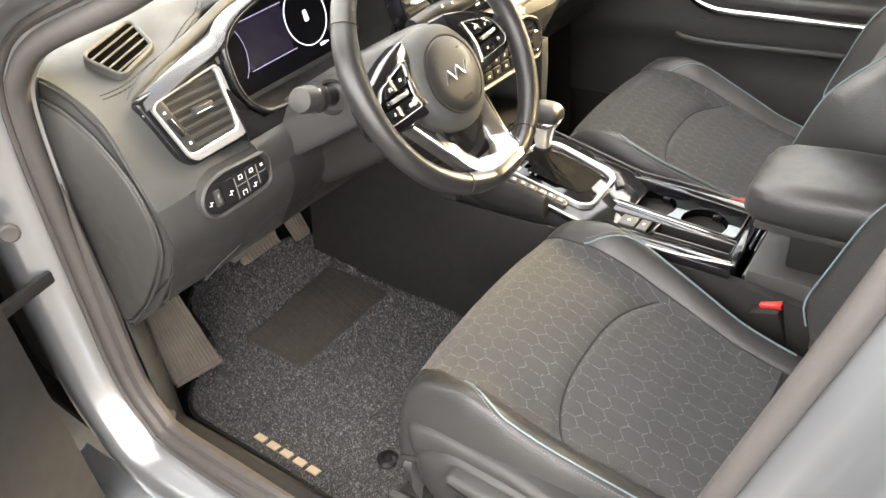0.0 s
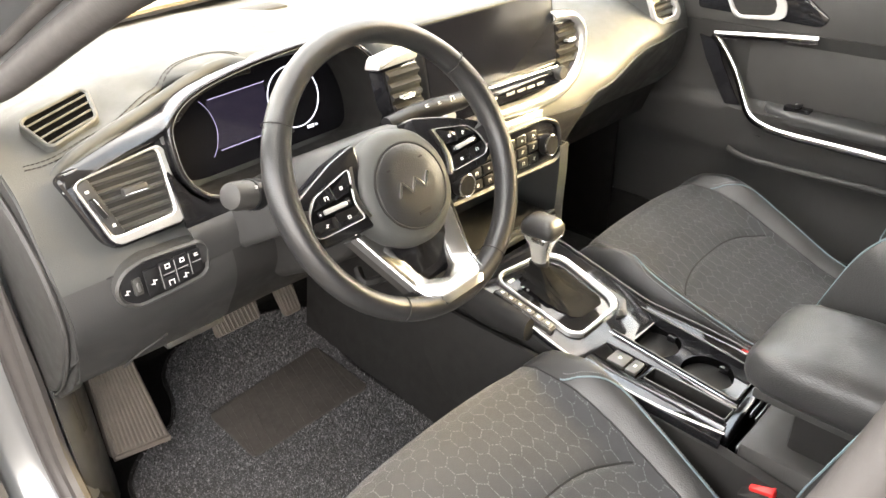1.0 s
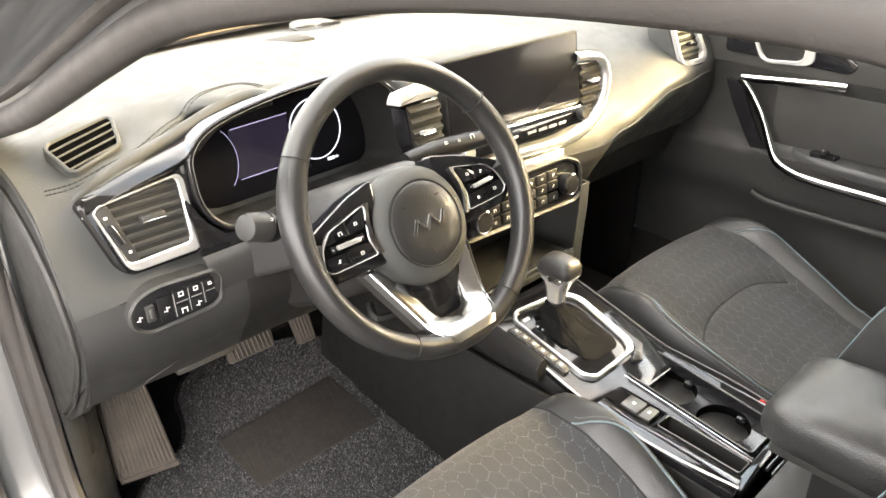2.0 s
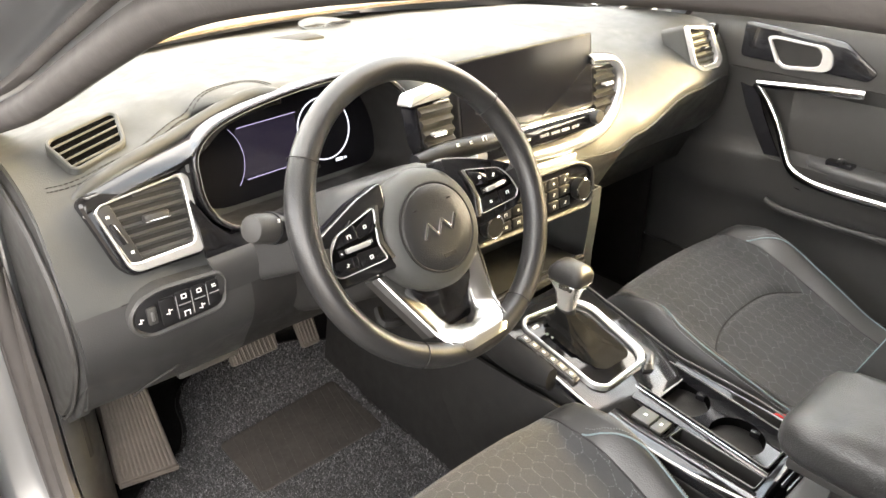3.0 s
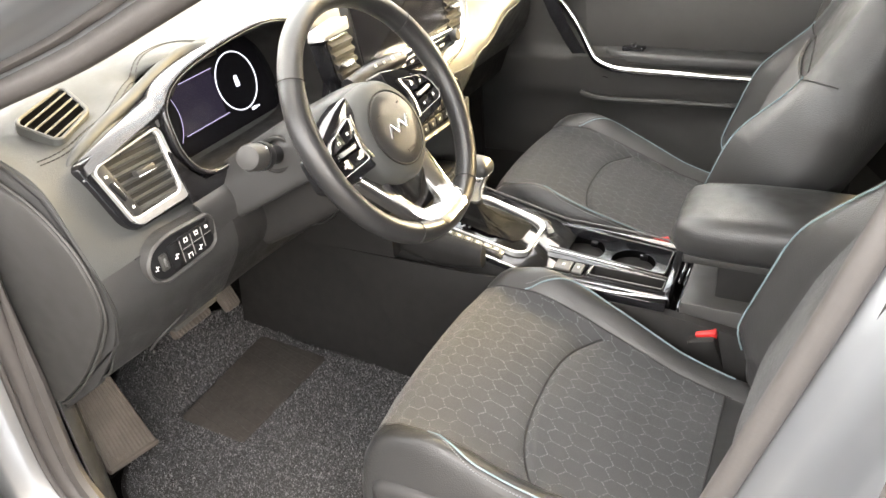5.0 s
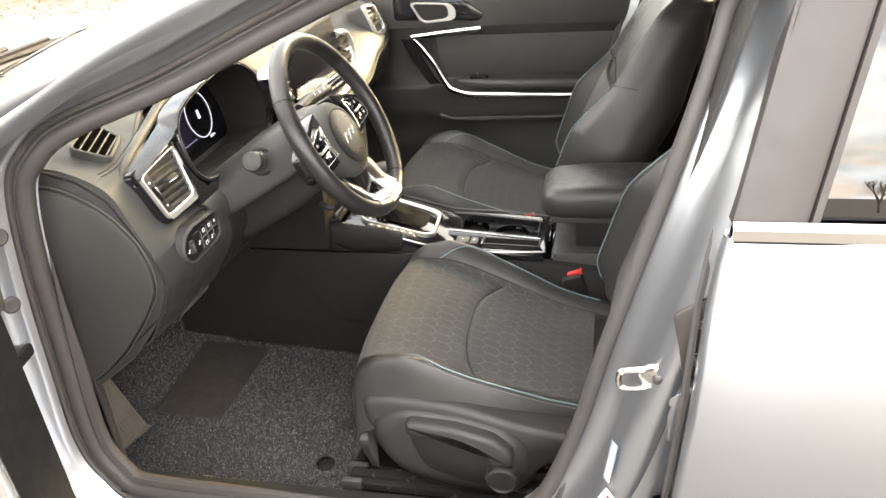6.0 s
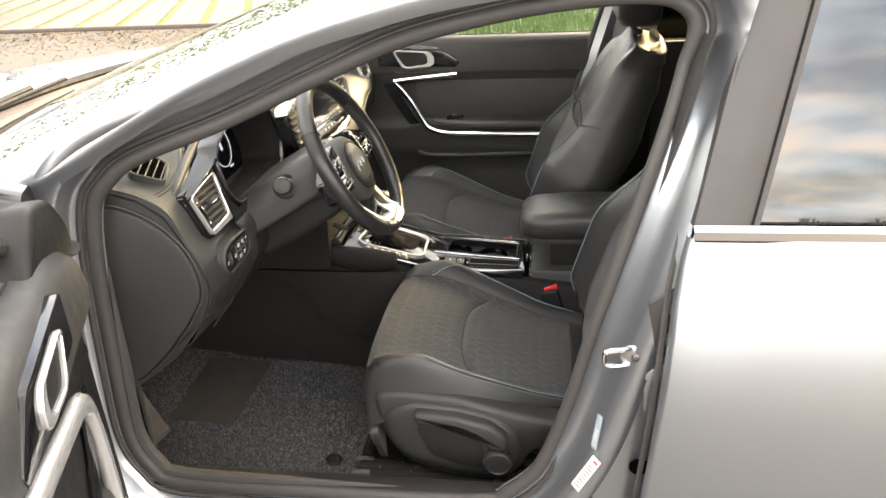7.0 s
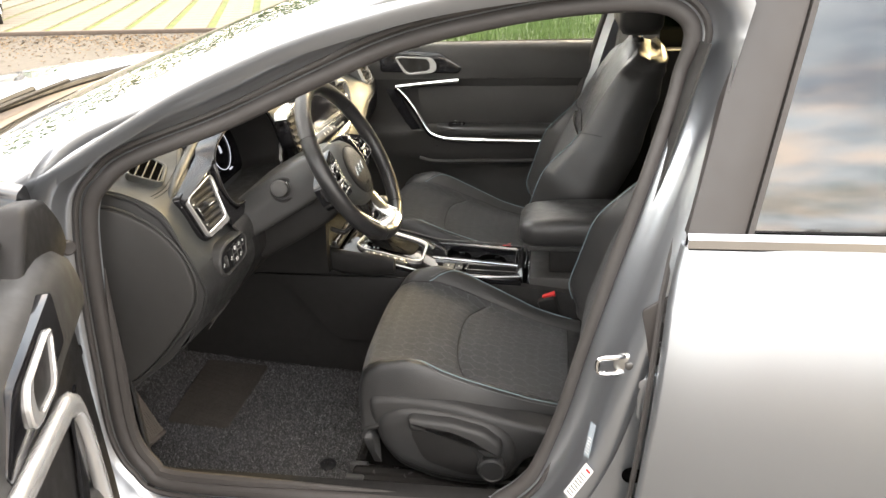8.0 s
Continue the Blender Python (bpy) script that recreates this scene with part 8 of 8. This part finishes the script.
def build_litter():
    """Dry leaves and chips strewn on the gravel before the paving."""
    rng = random.Random(8)
    verts, faces = [], []
    for _ in range(5200):
        x, y = 9.35 - abs(rng.gauss(0, 1.1)), rng.uniform(0.5, 12)
        a, r = rng.uniform(0, 6.283), rng.uniform(0.012, 0.04)
        i = len(verts)
        for k in range(4):
            b = a + 1.571 * k
            q = r * (1.0 if k % 2 else 0.55)
            verts.append((x + q * math.cos(b), y + q * math.sin(b), 0.004 + rng.uniform(0, 0.02)))
        faces.append((i, i + 1, i + 2, i + 3))
    me = bpy.data.meshes.new("leaf_litter")
    me.from_pydata(verts, [], faces)
    me.materials.append(M_LITTER)
    tagged(new("leaf_litter", me), "dry brown leaves strewn over the gravel", "leaves", kind="stuff")


def litter_material():
    m = bpy.data.materials.new("dry_leaf")
    m.use_nodes = True
    n, l = m.node_tree.nodes, m.node_tree.links
    p = n["Principled BSDF"]
    g = n.new("ShaderNodeNewGeometry")
    r = n.new("ShaderNodeValToRGB")
    e = r.color_ramp.elements
    e[0].color, e[1].color = (0.03, 0.022, 0.012, 1), (0.20, 0.13, 0.06, 1)
    l.new(g.outputs["Random Per Island"], r.inputs[0])
    l.new(r.outputs[0], p.inputs["Base Color"])
    p.inputs["Roughness"].default_value = 0.85
    return m


M_LITTER = litter_material()
build_litter()
build_verge()


def build_parked_car():
    c = thing("parked_car", (12.9, 10.8, 0), "dark parked hatchback on the paving, mostly out of view", "car")
    d = V(0.80, 0.60, 0)
    n = V(-0.60, 0.80, 0)
    o = V(10.9, 9.65, 0)
    at = lambda a, b, z: o + d * a + n * b + V(0, 0, z)
    rings = []
    for a, zt, half, zb in ((-0.75, 0.62, 0.70, 0.35), (-0.6, 0.80, 0.82, 0.22), (0.0, 0.93, 0.88, 0.2), (0.7, 1.0, 0.89, 0.2), (2.6, 1.02, 0.89, 0.2), (3.1, 0.98, 0.84, 0.25), (3.25, 0.8, 0.75, 0.4)):
        rings.append([at(a, b + 0.88, z) for b, z in rounded([(-half, zb), (half, zb), (half, zt), (-half, zt)], 0.12, 4)])
    part("body", loft(rings), M_PAINT, c, "silver body")
    rings = []
    for a, zt, half in ((0.55, 1.02, 0.76), (1.3, 1.42, 0.62), (2.3, 1.44, 0.62), (2.95, 1.05, 0.72)):
        rings.append([at(a, b + 0.88, z) for b, z in rounded([(-0.80, 0.98), (0.80, 0.98), (half, zt), (-half, zt)], 0.08, 3)])
    part("cabin", loft(rings), M_TINT, c, "dark glasshouse")
    for a in (0.0, 2.6):
        for b in (0.0, 1.76):
            s = -1 if b == 0 else 1
            w = part("wheel", lathe([(0.20, -0.10), (0.30, -0.10), (0.325, -0.06), (0.325, 0.06), (0.30, 0.10), (0.22, 0.10), (0.21, 0.05)], at(a, b, 0.325), n * s, 40, cap=False), M_TYRE, c, "black tyre")
            part("rim", lathe([(0.212, 0.09), (0.20, 0.095), (0.195, 0.04), (0.06, 0.055), (0.0, 0.058)], at(a, b, 0.325), n * s, 32), M_DARK, w)
            for k in range(5):
                g = 2 * math.pi * k / 5
                r = d * math.cos(g) + V(0, 0, 1) * math.sin(g)
                part("spoke", tube([at(a, b, 0.325) + n * s * 0.085 + r * 0.03, at(a, b, 0.325) + n * s * 0.095 + r * 0.205], [0.035, 0.022], 6), M_ALLOY, w, "silver alloy spoke")


build_parked_car()


def build_tree(x, y, h, seed):
    t = thing("bare_tree", (x, y, 0), "leafless autumn tree with thin branching twigs", "tree", "bare trees")
    rng = random.Random(seed)
    trunk, twigs = bmesh.new(), bmesh.new()
    def grow(p, d, length, r, depth):
        q = p + d * length
        tube([p, p.lerp(q, 0.5) + V(rng.uniform(-1, 1), rng.uniform(-1, 1), 0) * length * 0.06, q], [r, r * 0.85, r * 0.65], 6 if depth < 2 else 4, bm=trunk if depth < 2 else twigs)
        if depth >= 5:
            return
        for _ in range(3 if depth else 4):
            nd = (d + V(rng.uniform(-1, 1), rng.uniform(-1, 1), rng.uniform(-0.1, 0.7)) * 0.75).normalized()
            grow(p.lerp(q, rng.uniform(0.65, 1.0)), nd, length * rng.uniform(0.6, 0.8), r * 0.6, depth + 1)
    grow(V(x, y, 0), V(0, 0, 1), h * 0.28, h * 0.022, 0)
    part("trunk", trunk, M_BARK, t, "grey-brown bark")
    part("branches", twigs, M_BARK, t)


for k in range(18):
    build_tree(-46 - 3.0 * (k % 3), -36 + 2.7 * k, 1.9 + 0.45 * ((k * 5) % 4), 20 + k)
